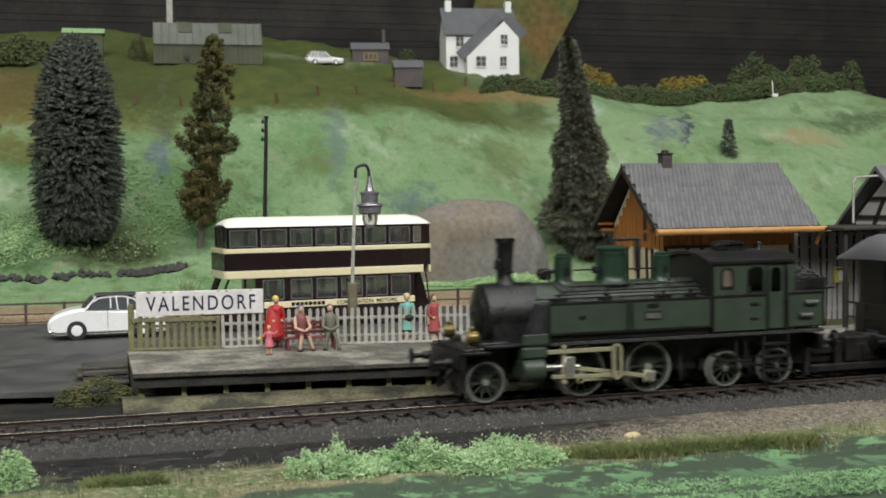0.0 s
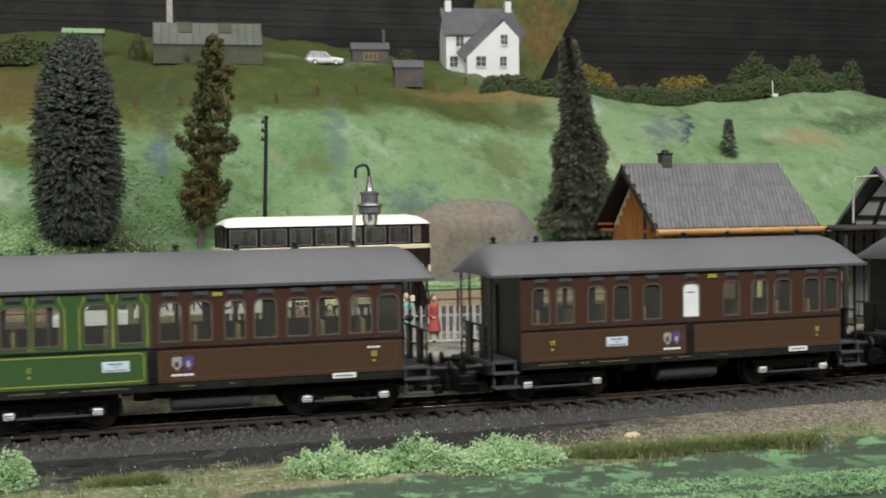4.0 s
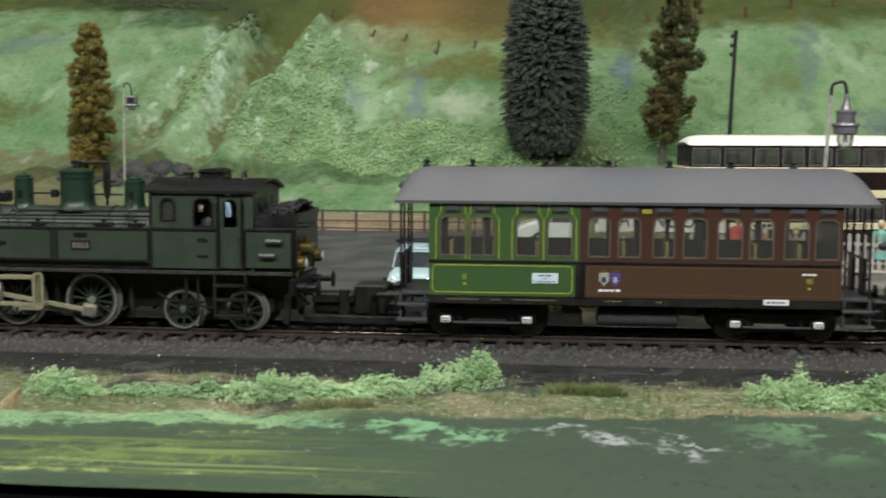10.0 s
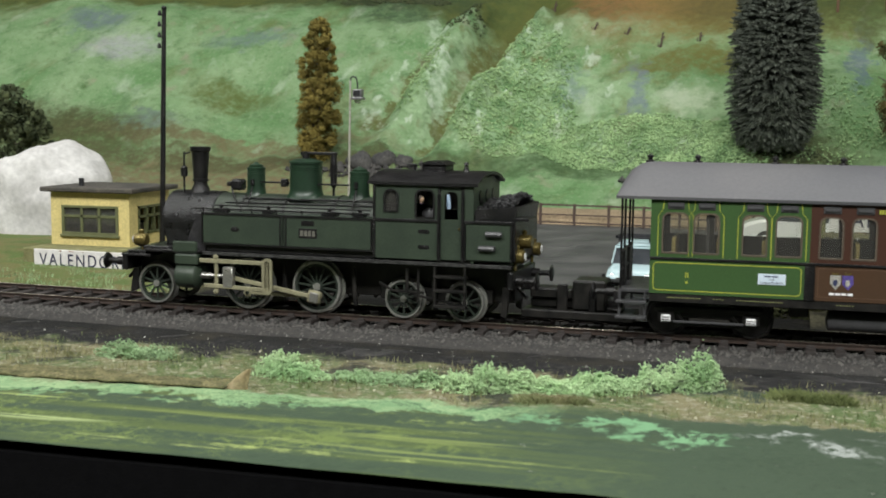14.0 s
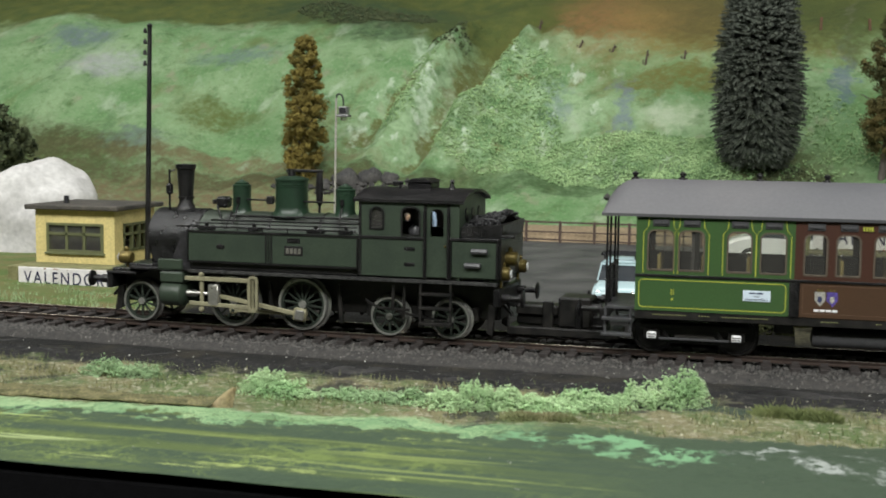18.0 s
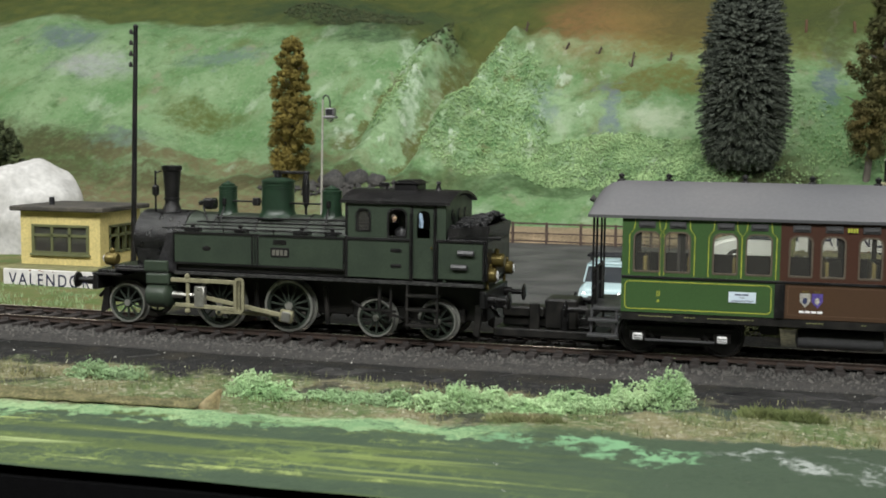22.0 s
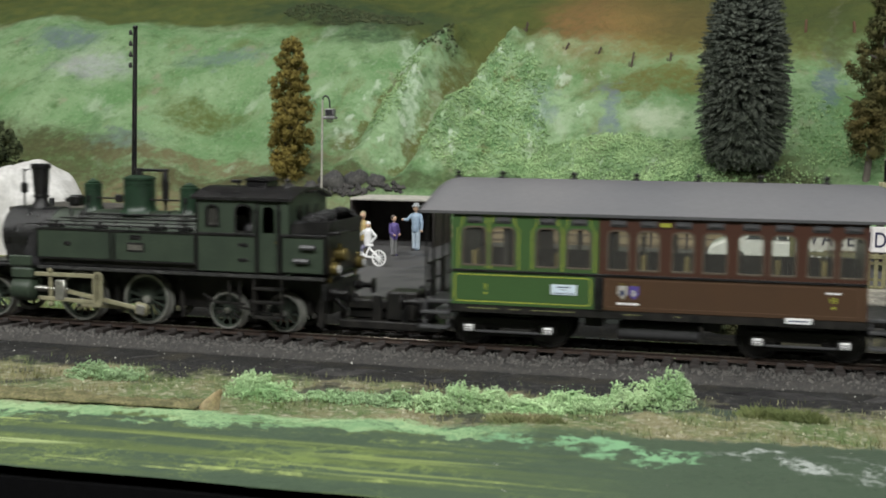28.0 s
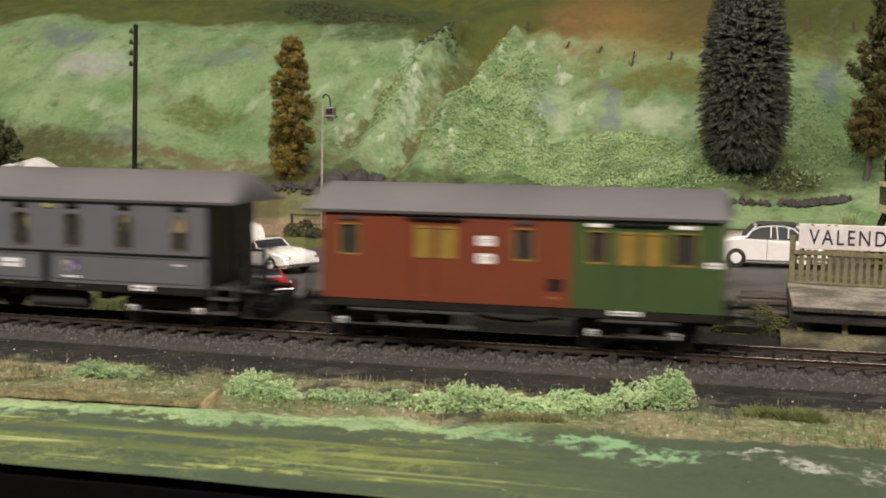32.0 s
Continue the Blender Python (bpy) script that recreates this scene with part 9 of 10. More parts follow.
def trunk_bm(h, r, lean=(0, 0), limbs=0, rnd=None, spread=0.2):
    bm = bm_new()
    p = Vector((0, 0, -2))
    for i in range(6):
        q = Vector((lean[0] * (i + 1) / 6, lean[1] * (i + 1) / 6, h * (i + 1) / 6))
        rod(bm, p, q, r * (1 - i / 6.5), r * (1 - (i + 1) / 6.5), 8)
        p = q
    for i in range(limbs):
        z = h * (0.2 + 0.7 * i / max(limbs, 1))
        a = rnd.uniform(0, 6.28)
        ln = h * spread * (1 - z / h * 0.6)
        rod(bm, (lean[0] * z / h, lean[1] * z / h, z), (lean[0] * z / h + math.cos(a) * ln, math.sin(a) * ln, z + ln * 0.5), r * 0.4, r * 0.1, 5)
    return bm


def conifer(label, x, y, z, h, profile, m, seed, fronds, flen, droop, needle=2.2, bare=8.0, ragged=(0.82, 1.08), tilt=0.0):
    """A bottle-brush conifer: trunk and many needled fronds. profile: (share of height, radius)."""
    rnd = random.Random(seed)
    t = thing("conifer_tree", label, "tree", x, y, z, group="model trees")
    t.matrix_world = pose(x * MM, y * MM, z * MM, 0, tilt, 0)
    part("trunk", trunk_bm(h * 0.97, h * 0.016), BARK, t, "", 40)
    vs, fs = [], []
    for i in range(fronds):
        u = (i + rnd.random()) / fronds
        zz = bare + (h - bare) * u
        rad = ramp(u, profile) * rnd.uniform(*ragged)
        a = i * 2.39996 + rnd.uniform(-0.3, 0.3)
        ca, sa = math.cos(a), math.sin(a)
        base = Vector((0, 0, zz))
        d = Vector((ca, sa, droop + rnd.uniform(-0.2, 0.2) + (u - 0.4) * 0.9)).normalized()
        side = Vector((-sa, ca, 0))
        up = d.cross(side)
        start = max(0.0, rad * rnd.uniform(0.25, 0.6))
        tip = base + d * rad
        n = max(3, int((rad - start) / flen))
        for k in range(n):
            c = base + d * (start + (rad - start) * k / n)
            for s in (-1, 1, 0):
                ln = needle * (1.15 - 0.6 * k / n) * rnd.uniform(0.7, 1.2)
                e = c + d * ln * 0.9 + (side * s * ln * 0.8 if s else up * ln * 0.7 * rnd.choice((-1, 1)))
                w = (up if s else side) * needle * 0.16
                j = len(vs)
                vs += [tuple(c - w), tuple(c + w), tuple(e + w * 0.3), tuple(e - w * 0.3)]
                fs.append((j, j + 1, j + 2, j + 3))
        j = len(vs)
        w = side * needle * 0.22
        vs += [tuple(base + d * start - w), tuple(base + d * start + w), tuple(tip)]
        fs.append((j, j + 1, j + 2))
    from_lists("crown", vs, fs, m, t, "dense needled crown")
    return t


def leafy(label, x, y, z, h, profile, m, seed, clumps, leaves, leaf, bare=0.12, lean=(0, 0), lump=6.0, name="autumn_tree", ragged=0.2, spiky=0.0):
    """A narrow broadleaf: trunk, limbs and clumps of small leaves with gaps between."""
    rnd = random.Random(seed)
    t = thing(name, label, "tree", x, y, z, group="model trees")
    part("trunk", trunk_bm(h * 0.95, h * 0.017, lean, 9, rnd), BARK, t, "", 40)
    vs, fs = [], []
    for i in range(clumps):
        u = rnd.random()
        zz = h * (bare + (1 - bare) * u)
        a = rnd.uniform(0, 6.283)
        r = ramp(u, profile) * math.sqrt(rnd.random()) * (0.95 + ragged * 1.6 * noise.noise(Vector((math.cos(a) * 0.9 + seed, math.sin(a) * 0.9, zz / 16))))
        c = Vector((math.cos(a) * r + lean[0] * zz / h, math.sin(a) * r + lean[1] * zz / h, zz))
        cr = lump * rnd.uniform(0.35, 1.25) * (1 - 0.4 * u)
        for k in range(leaves):
            d = Vector((rnd.gauss(0, 1), rnd.gauss(0, 1), rnd.gauss(0, 1))).normalized()
            p = c + d * cr * rnd.random() ** 0.45
            if spiky:
                e1 = (Vector((math.cos(a), math.sin(a), -0.35)) + d * 0.9).normalized() * spiky * rnd.uniform(0.5, 1.2)
                e2 = e1.cross(d).normalized() * spiky * 0.13
                j = len(vs)
                vs += [tuple(p - e2), tuple(p + e2), tuple(p + e1 + e2 * 0.3), tuple(p + e1 - e2 * 0.3)]
                fs.append((j, j + 1, j + 2, j + 3))
                continue
            q = Vector((rnd.gauss(0, 1), rnd.gauss(0, 1), rnd.gauss(0, 1))).normalized()
            e1 = (d + q * 0.7).normalized().cross(q).normalized() * leaf * rnd.uniform(0.6, 1.2)
            e2 = d.cross(e1).normalized() * leaf * rnd.uniform(0.4, 0.9)
            j = len(vs)
            vs += [tuple(p - e1), tuple(p - e2 * 0.9 + d * 0.3), tuple(p + e1), tuple(p + e2)]
            fs.append((j, j + 1, j + 2, j + 3))
    from_lists("crown", vs, fs, m, t, "uneven crown of leaf clumps")
    return t


def foam_lists(centres, seed, per, size, rr):
    """Many small lumps of foam flock heaped round centres (x, y, z, rx, ry, rz)."""
    rnd = random.Random(seed)
    vs, fs = [], []
    for cx, cy, cz, rx, ry, rz in centres:
        for k in range(per):
            d = Vector((rnd.gauss(0, 1), rnd.gauss(0, 1), abs(rnd.gauss(0, 1)) - 0.2)).normalized()
            s = rnd.uniform(0.55, 1.0) ** 0.5
            c = Vector((cx + d.x * rx * s, cy + d.y * ry * s, cz + max(-0.1, d.z) * rz * s))
            r = size * rnd.uniform(*rr)
            j = len(vs)
            for dx, dy, dz in ((1, 0, 0), (0, 1, 0), (-1, 0, 0), (0, -1, 0), (0, 0, 1), (0, 0, -1)):
                vs.append((c.x + dx * r * rnd.uniform(0.6, 1.3), c.y + dy * r * rnd.uniform(0.6, 1.3), c.z + dz * r * rnd.uniform(0.6, 1.3)))
            fs += [(j, j + 1, j + 4), (j + 1, j + 2, j + 4), (j + 2, j + 3, j + 4), (j + 3, j, j + 4), (j + 1, j, j + 5), (j + 2, j + 1, j + 5), (j + 3, j + 2, j + 5), (j, j + 3, j + 5)]
    return vs, fs


def bush(name, label, cat, centres, m, seed, per=260, size=0.8, rr=(0.6, 1.3), group="foam bushes"):
    """A bush or hedge of foam clumps, each a part."""
    t = thing(name, label, cat, group=group)
    for i, c in enumerate(centres):
        vs, fs = foam_lists([c], seed * 53 + i, per, size, rr)
        from_lists("clump", vs, fs, m, t)
    return t


conifer("tall dark bottle-brush conifer at the foot of the hill", -7, 412, 34, 126, ((0, 20), (0.08, 26), (0.28, 30), (0.6, 27), (0.82, 20), (0.95, 13), (1, 5)), NEEDLE, 1, 4600, 1.7, -0.25, 2.6, 15, (0.82, 1.06))
leafy("grey-green spruce tapering to a thin top", 316, 392, 22, 141, ((0, 23), (0.10, 27), (0.35, 20), (0.55, 13), (0.75, 8), (1, 2)), NEEDLE2, 2, 2600, 60, 0.78, 0.02, (-15, 0), 4.0, "conifer_tree", 0.4, 2.6)
conifer("small young spruce on the slope", 486, 512, 90, 30, ((0, 9), (0.4, 7), (1, 1)), NEEDLE, 3, 160, 2.0, -0.1, 2.4, 2)
leafy("narrow brown autumn tree on a thin trunk", 63, 404, 28, 133, ((0, 7), (0.15, 13), (0.45, 15.5), (0.62, 12), (0.78, 11), (0.9, 7), (1, 3)), BRNLEAF, 4, 430, 110, 0.8, 0.16, (12, 0), 4.8, "autumn_tree", 0.55)
leafy("short rust-orange autumn tree", -295, 405, 22, 95, ((0, 9), (0.3, 14), (0.7, 14), (1, 6)), ORLEAF, 5, 340, 110, 0.85, 0.05, (3, 0), 5.0, "autumn_tree", 0.4)
leafy("dark green broadleaf at the layout end", -470, 330, 2, 70, ((0, 18), (0.5, 26), (1, 8)), SCRUB, 6, 120, 60, 1.8, 0.1, (0, 0), 8.0)

# foreground foam bushes along the verge
def verge_bush(label, pts, m, seed, per=3900, size=0.13):
    """Heaps of foam crumbs with an uneven skin, stray tips and gaps."""
    t = thing("verge_bush", label, "bush", group="verge bushes")
    for i, (x, y, rx, ry, rz) in enumerate(pts):
        rnd = random.Random(seed * 31 + i)
        vs, fs = [], []
        o = Vector((x * 0.21, y * 0.21, seed * 1.3))
        for k in range(per):
            d = Vector((rnd.gauss(0, 1), rnd.gauss(0, 1), abs(rnd.gauss(0, 1)) - 0.15)).normalized()
            lump = noise.noise(d * 2.1 + o)
            if noise.noise(d * 4.0 + o * 2) < -0.34:
                continue
            s = rnd.uniform(0.6, 1.0) ** 0.5 * (0.86 + 0.55 * lump + 0.22 * noise.noise(d * 6 + o))
            if rnd.random() < 0.05:
                s *= rnd.uniform(1.05, 1.3)
            c = Vector((x + d.x * rx * s * 1.1, y + d.y * ry * s * 1.1, -5.6 + max(-0.1, d.z) * rz * s * 1.12))
            r = size * rnd.choice((0.6, 0.8, 1.0, 1.3, 1.9, 2.4))
            j = len(vs)
            for dx, dy, dz in ((1, 0, 0), (0, 1, 0), (-1, 0, 0), (0, -1, 0), (0, 0, 1), (0, 0, -1)):
                vs.append((c.x + dx * r * rnd.uniform(0.4, 1.5), c.y + dy * r * rnd.uniform(0.4, 1.5), c.z + dz * r * rnd.uniform(0.4, 1.5)))
            fs += [(j, j + 1, j + 4), (j + 1, j + 2, j + 4), (j + 2, j + 3, j + 4), (j + 3, j, j + 4), (j + 1, j, j + 5), (j + 2, j + 1, j + 5), (j + 3, j + 2, j + 5), (j, j + 3, j + 5)]
        from_lists("clump", vs, fs, m, t).data.shade_smooth()
    return t


GREENGRASS = mat("olive_green_grass", (0.19, 0.215, 0.080), 0.9, var=0.35, scale=60, fine=600, bump=0, second=(0.12, 0.155, 0.050))


def verge_tuft(label, pts, seed, m=None):
    """Tufts of dry fibre: many thin leaning blades."""
    t = thing("grass_tuft", label, "grass", group="grass tufts")
    for i, (x, y, rx, ry, rz) in enumerate(pts):
        rnd = random.Random(seed * 17 + i)
        vs, fs = [], []
        for k in range(900):
            a, r = rnd.uniform(0, 6.283), math.sqrt(rnd.random())
            px, py = x + math.cos(a) * r * rx, y + math.sin(a) * r * ry
            h = rz * (1 - 0.6 * r * r) * rnd.uniform(0.5, 1.1)
            b = rnd.uniform(0, 6.283)
            w, dx, dy = 0.13, math.cos(b), math.sin(b)
            j = len(vs)
            vs += [(px - dy * w, py + dx * w, -5.6), (px + dy * w, py - dx * w, -5.6), (px + dx * h * 0.45 + dy * w * 0.5, py + dy * h * 0.45, -5.4 + h * 0.7), (px + dx * h * 0.8, py + dy * h * 0.8, -5.4 + h)]
            fs += [(j, j + 1, j + 2), (j, j + 2, j + 3)]
        from_lists("clump", vs, fs, m or DRYGRASS, t)
    return t


verge_bush("long pale green foam bush along the track verge", [(-72 + i * 6, -74 + i * 2.1, 6.5, 4.2, 5.2 + 2.2 * math.sin(i * 1.3)) for i in range(6)] + [(-38, -64, 6, 4, 4.5), (-30, -60, 6, 4, 6.0), (-23, -57, 5.5, 4, 8.0), (-18, -55, 4, 3.5, 10)], FOAM, 31)
verge_bush("pale green foam bush along the track verge", [(48 + i * 6.2, -66 - i * 0.6, 6.0, 4.4, 7 + 2.4 * math.sin(i * 1.9)) for i in range(9)] + [(104, -71, 6, 4, 5), (58, -69, 8, 5, 5), (88, -74, 8, 4, 6)], FOAM, 32)
verge_bush("rounded pale green foam bush", [(-119, -70, 7, 5, 6.5), (-113, -71, 7, 4, 4)], FOAM, 33)
verge_bush("low ragged green foam bush", [(-166, -62, 8, 4, 4.5), (-158, -62, 7, 4, 4)], FOAM2, 34)
verge_bush("low ragged green foam bush", [(-92, -70, 9, 4, 3.5), (-82, -70, 8, 4, 3.8), (-100, -68, 6, 3, 2.6)], FOAM2, 35)
verge_tuft("olive tuft of dry grass and flock", [(1 + i * 5, -59 - i * 0.4, 5, 3, 3.6) for i in range(3)], 36, GREENGRASS)
verge_tuft("olive tuft of dry grass and flock", [(118 + i * 7, -68 - i * 0.6, 7, 3.4, 4.4) for i in range(9)], 37, GREENGRASS)
verge_tuft("brown dead clump under the green bush", [(-53, -80, 6, 3, 3.2), (-46, -79, 6, 3, 3.0)], 38)
MINT = mat("mint_foam_crumbs", (0.22, 0.37, 0.18), 0.95, var=0.3, scale=90, fine=900, bump=0.3, second=(0.12, 0.23, 0.10))
verge_bush("low mint-green flock scattered on the board edge", [(112 + i * 8.5, -99 - i * 0.9, 8, 7, 0.9) for i in range(10)], MINT, 39, 1500, 0.15)
verge_bush("low mint-green flock scattered on the board edge", [(116 + i * 9.5, -112 - i * 0.6, 7, 4, 0.8) for i in range(7)], MINT, 42, 700, 0.15)
verge_bush("low mint-green flock scattered on the board edge", [(66 + i * 8.5, -90 - i * 0.5, 6, 3.5, 0.8) for i in range(5)], MINT, 40, 700, 0.15)


def verge_blades():
    """Dry grass fibres and crumbs over the verge, past counting."""
    rnd = random.Random(44)
    vs, fs = [], []
    for i in range(15000):
        x = rnd.uniform(-260, 260)
        y = rnd.triangular(-88, -40, -66)
        z = -5.0
        if noise.noise(Vector((x / 16, y / 9, 7.0))) < -0.05:
            continue
        h = rnd.uniform(0.8, 2.6)
        a = rnd.uniform(0, 6.28)
        dx, dy = math.cos(a), math.sin(a)
        j = len(vs)
        vs += [(x - dy * 0.16, y + dx * 0.16, z - 0.3), (x + dy * 0.16, y - dx * 0.16, z - 0.3), (x + dx * h * 0.5, y + dy * h * 0.5, z + h)]
        fs.append((j, j + 1, j + 2))
    tagged(from_lists("verge_grass", vs, fs, DRYGRASS), "short dry grass fibres along the verge", "grass", kind="stuff")
    vs, fs = [], []
    for i in range(15000):
        x = rnd.uniform(-260, 260)
        y = rnd.triangular(-84, -36, -58)
        r = rnd.uniform(0.14, 0.42) if i % 11 else rnd.uniform(0.45, 0.8)
        j = len(vs)
        z = -5.1 + 1.1 * noise.noise(Vector((x / 30, y / 14, 2.0)))
        for dx, dy, dz in ((1, 0, 0), (-0.6, 0.9, 0), (-0.6, -0.9, 0), (0.1, 0.1, 1.1)):
            vs.append((x + dx * r, y + dy * r, z + dz * r))
        fs += [(j, j + 1, j + 3), (j + 1, j + 2, j + 3), (j + 2, j, j + 3)]
    tagged(from_lists("verge_crumbs", vs, fs, mat("pale_verge_crumbs", (0.58, 0.55, 0.44), 0.9, var=0.5, scale=300, second=(0.24, 0.27, 0.12))), "pale crumbs and grit on the verge", "grit", kind="stuff")
    vs, fs = [], []
    for i in range(9000):
        x = rnd.triangular(100, 330, 270)
        y = rnd.triangular(-56, line_y(x) - (27 if x > 215 else 36), -47)
        r = rnd.uniform(0.15, 0.5)
        j = len(vs)
        for dx, dy, dz in ((1, 0, 0), (-0.6, 0.9, 0), (-0.6, -0.9, 0), (0.1, 0.1, 1.1)):
            vs.append((x + dx * r * rnd.uniform(0.7, 1.3), y + dy * r * rnd.uniform(0.7, 1.3), uneven(x, y) + (dz - 0.1) * r))
        fs += [(j, j + 1, j + 3), (j + 1, j + 2, j + 3), (j + 2, j, j + 3)]
    tagged(from_lists("verge_gravel", vs, fs, mat("tan_gravel", (0.30, 0.26, 0.20), 0.9, var=0.5, scale=500, second=(0.11, 0.10, 0.085), mix=0.9)), "pale tan gravel beside the ballast", "gravel", kind="stuff")
    vs, fs = [], []
    for i in range(9000):
        x = rnd.uniform(-260, 260)
        y = rnd.triangular(-86, -46, -64)
        if noise.noise(Vector((x / 22, y / 10, 11.0))) < -0.1:
            continue
        r = rnd.uniform(0.15, 0.5)
        a = rnd.uniform(0, 6.283)
        z = -5.2 + 1.1 * noise.noise(Vector((x / 30, y / 14, 2.0)))
        j = len(vs)
        dx, dy = math.cos(a), math.sin(a)
        vs += [(x - dx * r * 2, y - dy * r * 2, z), (x - dy * r * 0.5, y + dx * r * 0.5, z), (x + dx * r * 2, y + dy * r * 2, z + r * 0.8), (x + dy * r * 0.5, y - dx * r * 0.5, z + r * 1.1)]
        fs += [(j, j + 1, j + 3), (j + 1, j + 2, j + 3), (j, j + 3, j + 2)]
    tagged(from_lists("verge_litter", vs, fs, mat("brown_verge_litter", (0.19, 0.125, 0.065), 0.9, var=0.5, scale=150, second=(0.075, 0.06, 0.04), mix=0.9)), "brown fibre litter along the verge", "litter", kind="stuff")
    # green fibres on the grass before the hut
    vs, fs = [], []
    for i in range(5200):
        x, y = rnd.uniform(-420, -205), rnd.uniform(28, 92)
        if noise.noise(Vector((x / 14, y / 10, 3.0))) < -0.05:
            continue
        h = rnd.uniform(0.8, 2.4)
        a = rnd.uniform(0, 6.28)
        j = len(vs)
        vs += [(x - 0.18 * math.sin(a), y + 0.18 * math.cos(a), -4.4), (x + 0.18 * math.sin(a), y - 0.18 * math.cos(a), -4.4), (x + math.cos(a) * h * 0.5, y + math.sin(a) * h * 0.5, -4.2 + h)]
        fs.append((j, j + 1, j + 2))
    tagged(from_lists("lawn_grass", vs, fs, FOAM2), "mown green static grass before the hut", "grass", kind="stuff")


verge_blades()


def grit():
    """Pale specks of grit on the road, the platform and the cinders."""
    rnd = random.Random(77)
    vs, fs = [], []
    spots = [(rnd.uniform(-195, 8), rnd.uniform(68, 290), 0.0) for _ in range(220)]
    spots += [(x, rnd.uniform(46, 84), PZ) for x in (rnd.uniform(14, 190) for _ in range(200))]
    spots += [(x, line_y(x) + rnd.uniform(-46, -17), -3.4) for x in (rnd.uniform(-260, 260) for _ in range(420))]
    for x, y, z in spots:
        r = rnd.uniform(0.07, 0.17) if rnd.random() < 0.85 else rnd.uniform(0.2, 0.36)
        j = len(vs)
        for dx, dy, dz in ((1, 0, 0), (-0.6, 0.9, 0), (-0.6, -0.9, 0), (0.1, 0.1, 0.9)):
            vs.append((x + dx * r * rnd.uniform(0.6, 1.4), y + dy * r * rnd.uniform(0.6, 1.4), z + (dz - 0.1) * r))
        fs += [(j, j + 1, j + 3), (j + 1, j + 2, j + 3), (j + 2, j, j + 3)]
    tagged(from_lists("pale_grit", vs, fs, mat("pale_grit", (0.55, 0.54, 0.50), 0.9, var=0.5, scale=300, second=(0.25, 0.24, 0.21))), "pale specks of grit on road, platform and cinders", "grit", kind="stuff")


grit()
# peeled strip of scenery sheet and a loose stone
PEEL = mat("peeling_tan_sheet", (0.62, 0.52, 0.32), 0.85, var=0.4, scale=220, fine=1200, bump=0.4, second=(0.34, 0.26, 0.12))
MATTOP = mat("olive_brown_scenery_mat", (0.165, 0.150, 0.068), 0.95, var=0.6, scale=260, fine=1300, bump=1.0, second=(0.085, 0.085, 0.034), mix=0.9)


def mat_strip(label, x0, x1, front, back, lift):
    """The torn front edge of the scenery mat, standing a little off the board. front, back: y at its two ends."""
    n, k = int((x1 - x0) / 0.7), 16
    vs, fs = [], []
    for i in range(n + 1):
        x = x0 + (x1 - x0) * i / n
        u = i / n
        ya = front[0] + (front[1] - front[0]) * u + 0.9 * noise.noise(Vector((x / 5, 0, 3))) + 0.4 * noise.noise(Vector((x / 1.7, 0, 5)))
        yb = back[0] + (back[1] - back[0]) * u
        up = lift * max(0.0, 0.35 + noise.noise(Vector((x / 13, 2.0, 0))))
        for j in range(k + 1):
            q = j / k
            y = ya + (yb - ya) * q
            vs.append((x, y, uneven(x, y) + 0.25 + up * (1 - q) ** 2 + (0.35 + 0.55 * noise.noise(Vector((x / 1.3, y / 1.3, 6))) + 0.5 * noise.noise(Vector((x / 5, y / 4, 8))) if 0 < j < k else 0.0) - (0.5 if j == k else 0)))
        vs.append((x, ya + 0.3, uneven(x, ya) - 0.05 + up * 0.9))
    w = k + 2
    for i in range(n):
        for j in range(k):
            fs.append((i * w + j, (i + 1) * w + j, (i + 1) * w + j + 1, i * w + j + 1))
        fs.append((i * w + k + 1, (i + 1) * w + k + 1, (i + 1) * w, i * w))
    ob = tagged(from_lists("scenery_mat", vs, fs, MATTOP), label, "scenery mat")
    ob.data.shade_smooth()
    return ob


mat_strip("olive-brown torn edge of the scenery mat on the board", -215, -124, (-94.5, -89.5), (-82, -79), 0.9)


def peel():
    """A curled flap of the mat, torn up: broad foot, pointed top, hollow towards the track."""
    bm = bm_new()
    n, k = 8, 6
    grid = []
    for i in range(n + 1):
        u = i / n
        row = []
        for j in range(k + 1):
            v = -1 + 2 * j / k
            wide = 3.2 * (1 - u) ** 0.8 + 0.5
            row.append(bm.verts.new(0.68 * Vector((u * 2.8 + v * wide - 1.5 * (1 - u), 1.6 * v * v * (1 - 0.4 * u) + u * u * 1.8, 7.6 * u ** 0.8 - 0.5 - v * 0.7 * (1 - u)))))
        grid.append(row)
    for i in range(n):
        for j in range(k):
            bm.faces.new((grid[i][j], grid[i][j + 1], grid[i + 1][j + 1], grid[i + 1][j]))
    bmesh.ops.solidify(bm, geom=list(bm.faces), thickness=0.35)
    solo("peeled_sheet", bm, PEEL, "curled tan flap of peeling scenery mat", "scrap", -121.0, -88.5, -4.8, 8, smooth=60)


peel()
bm = bm_new()
ball(bm, (0, 0, 1.0), 1.6, 2, 1.5, 1.0, 0.8)
solo("loose_stone", bm, PEEL, "loose tan stone on the verge", "stone", 138, -50, -5.2)

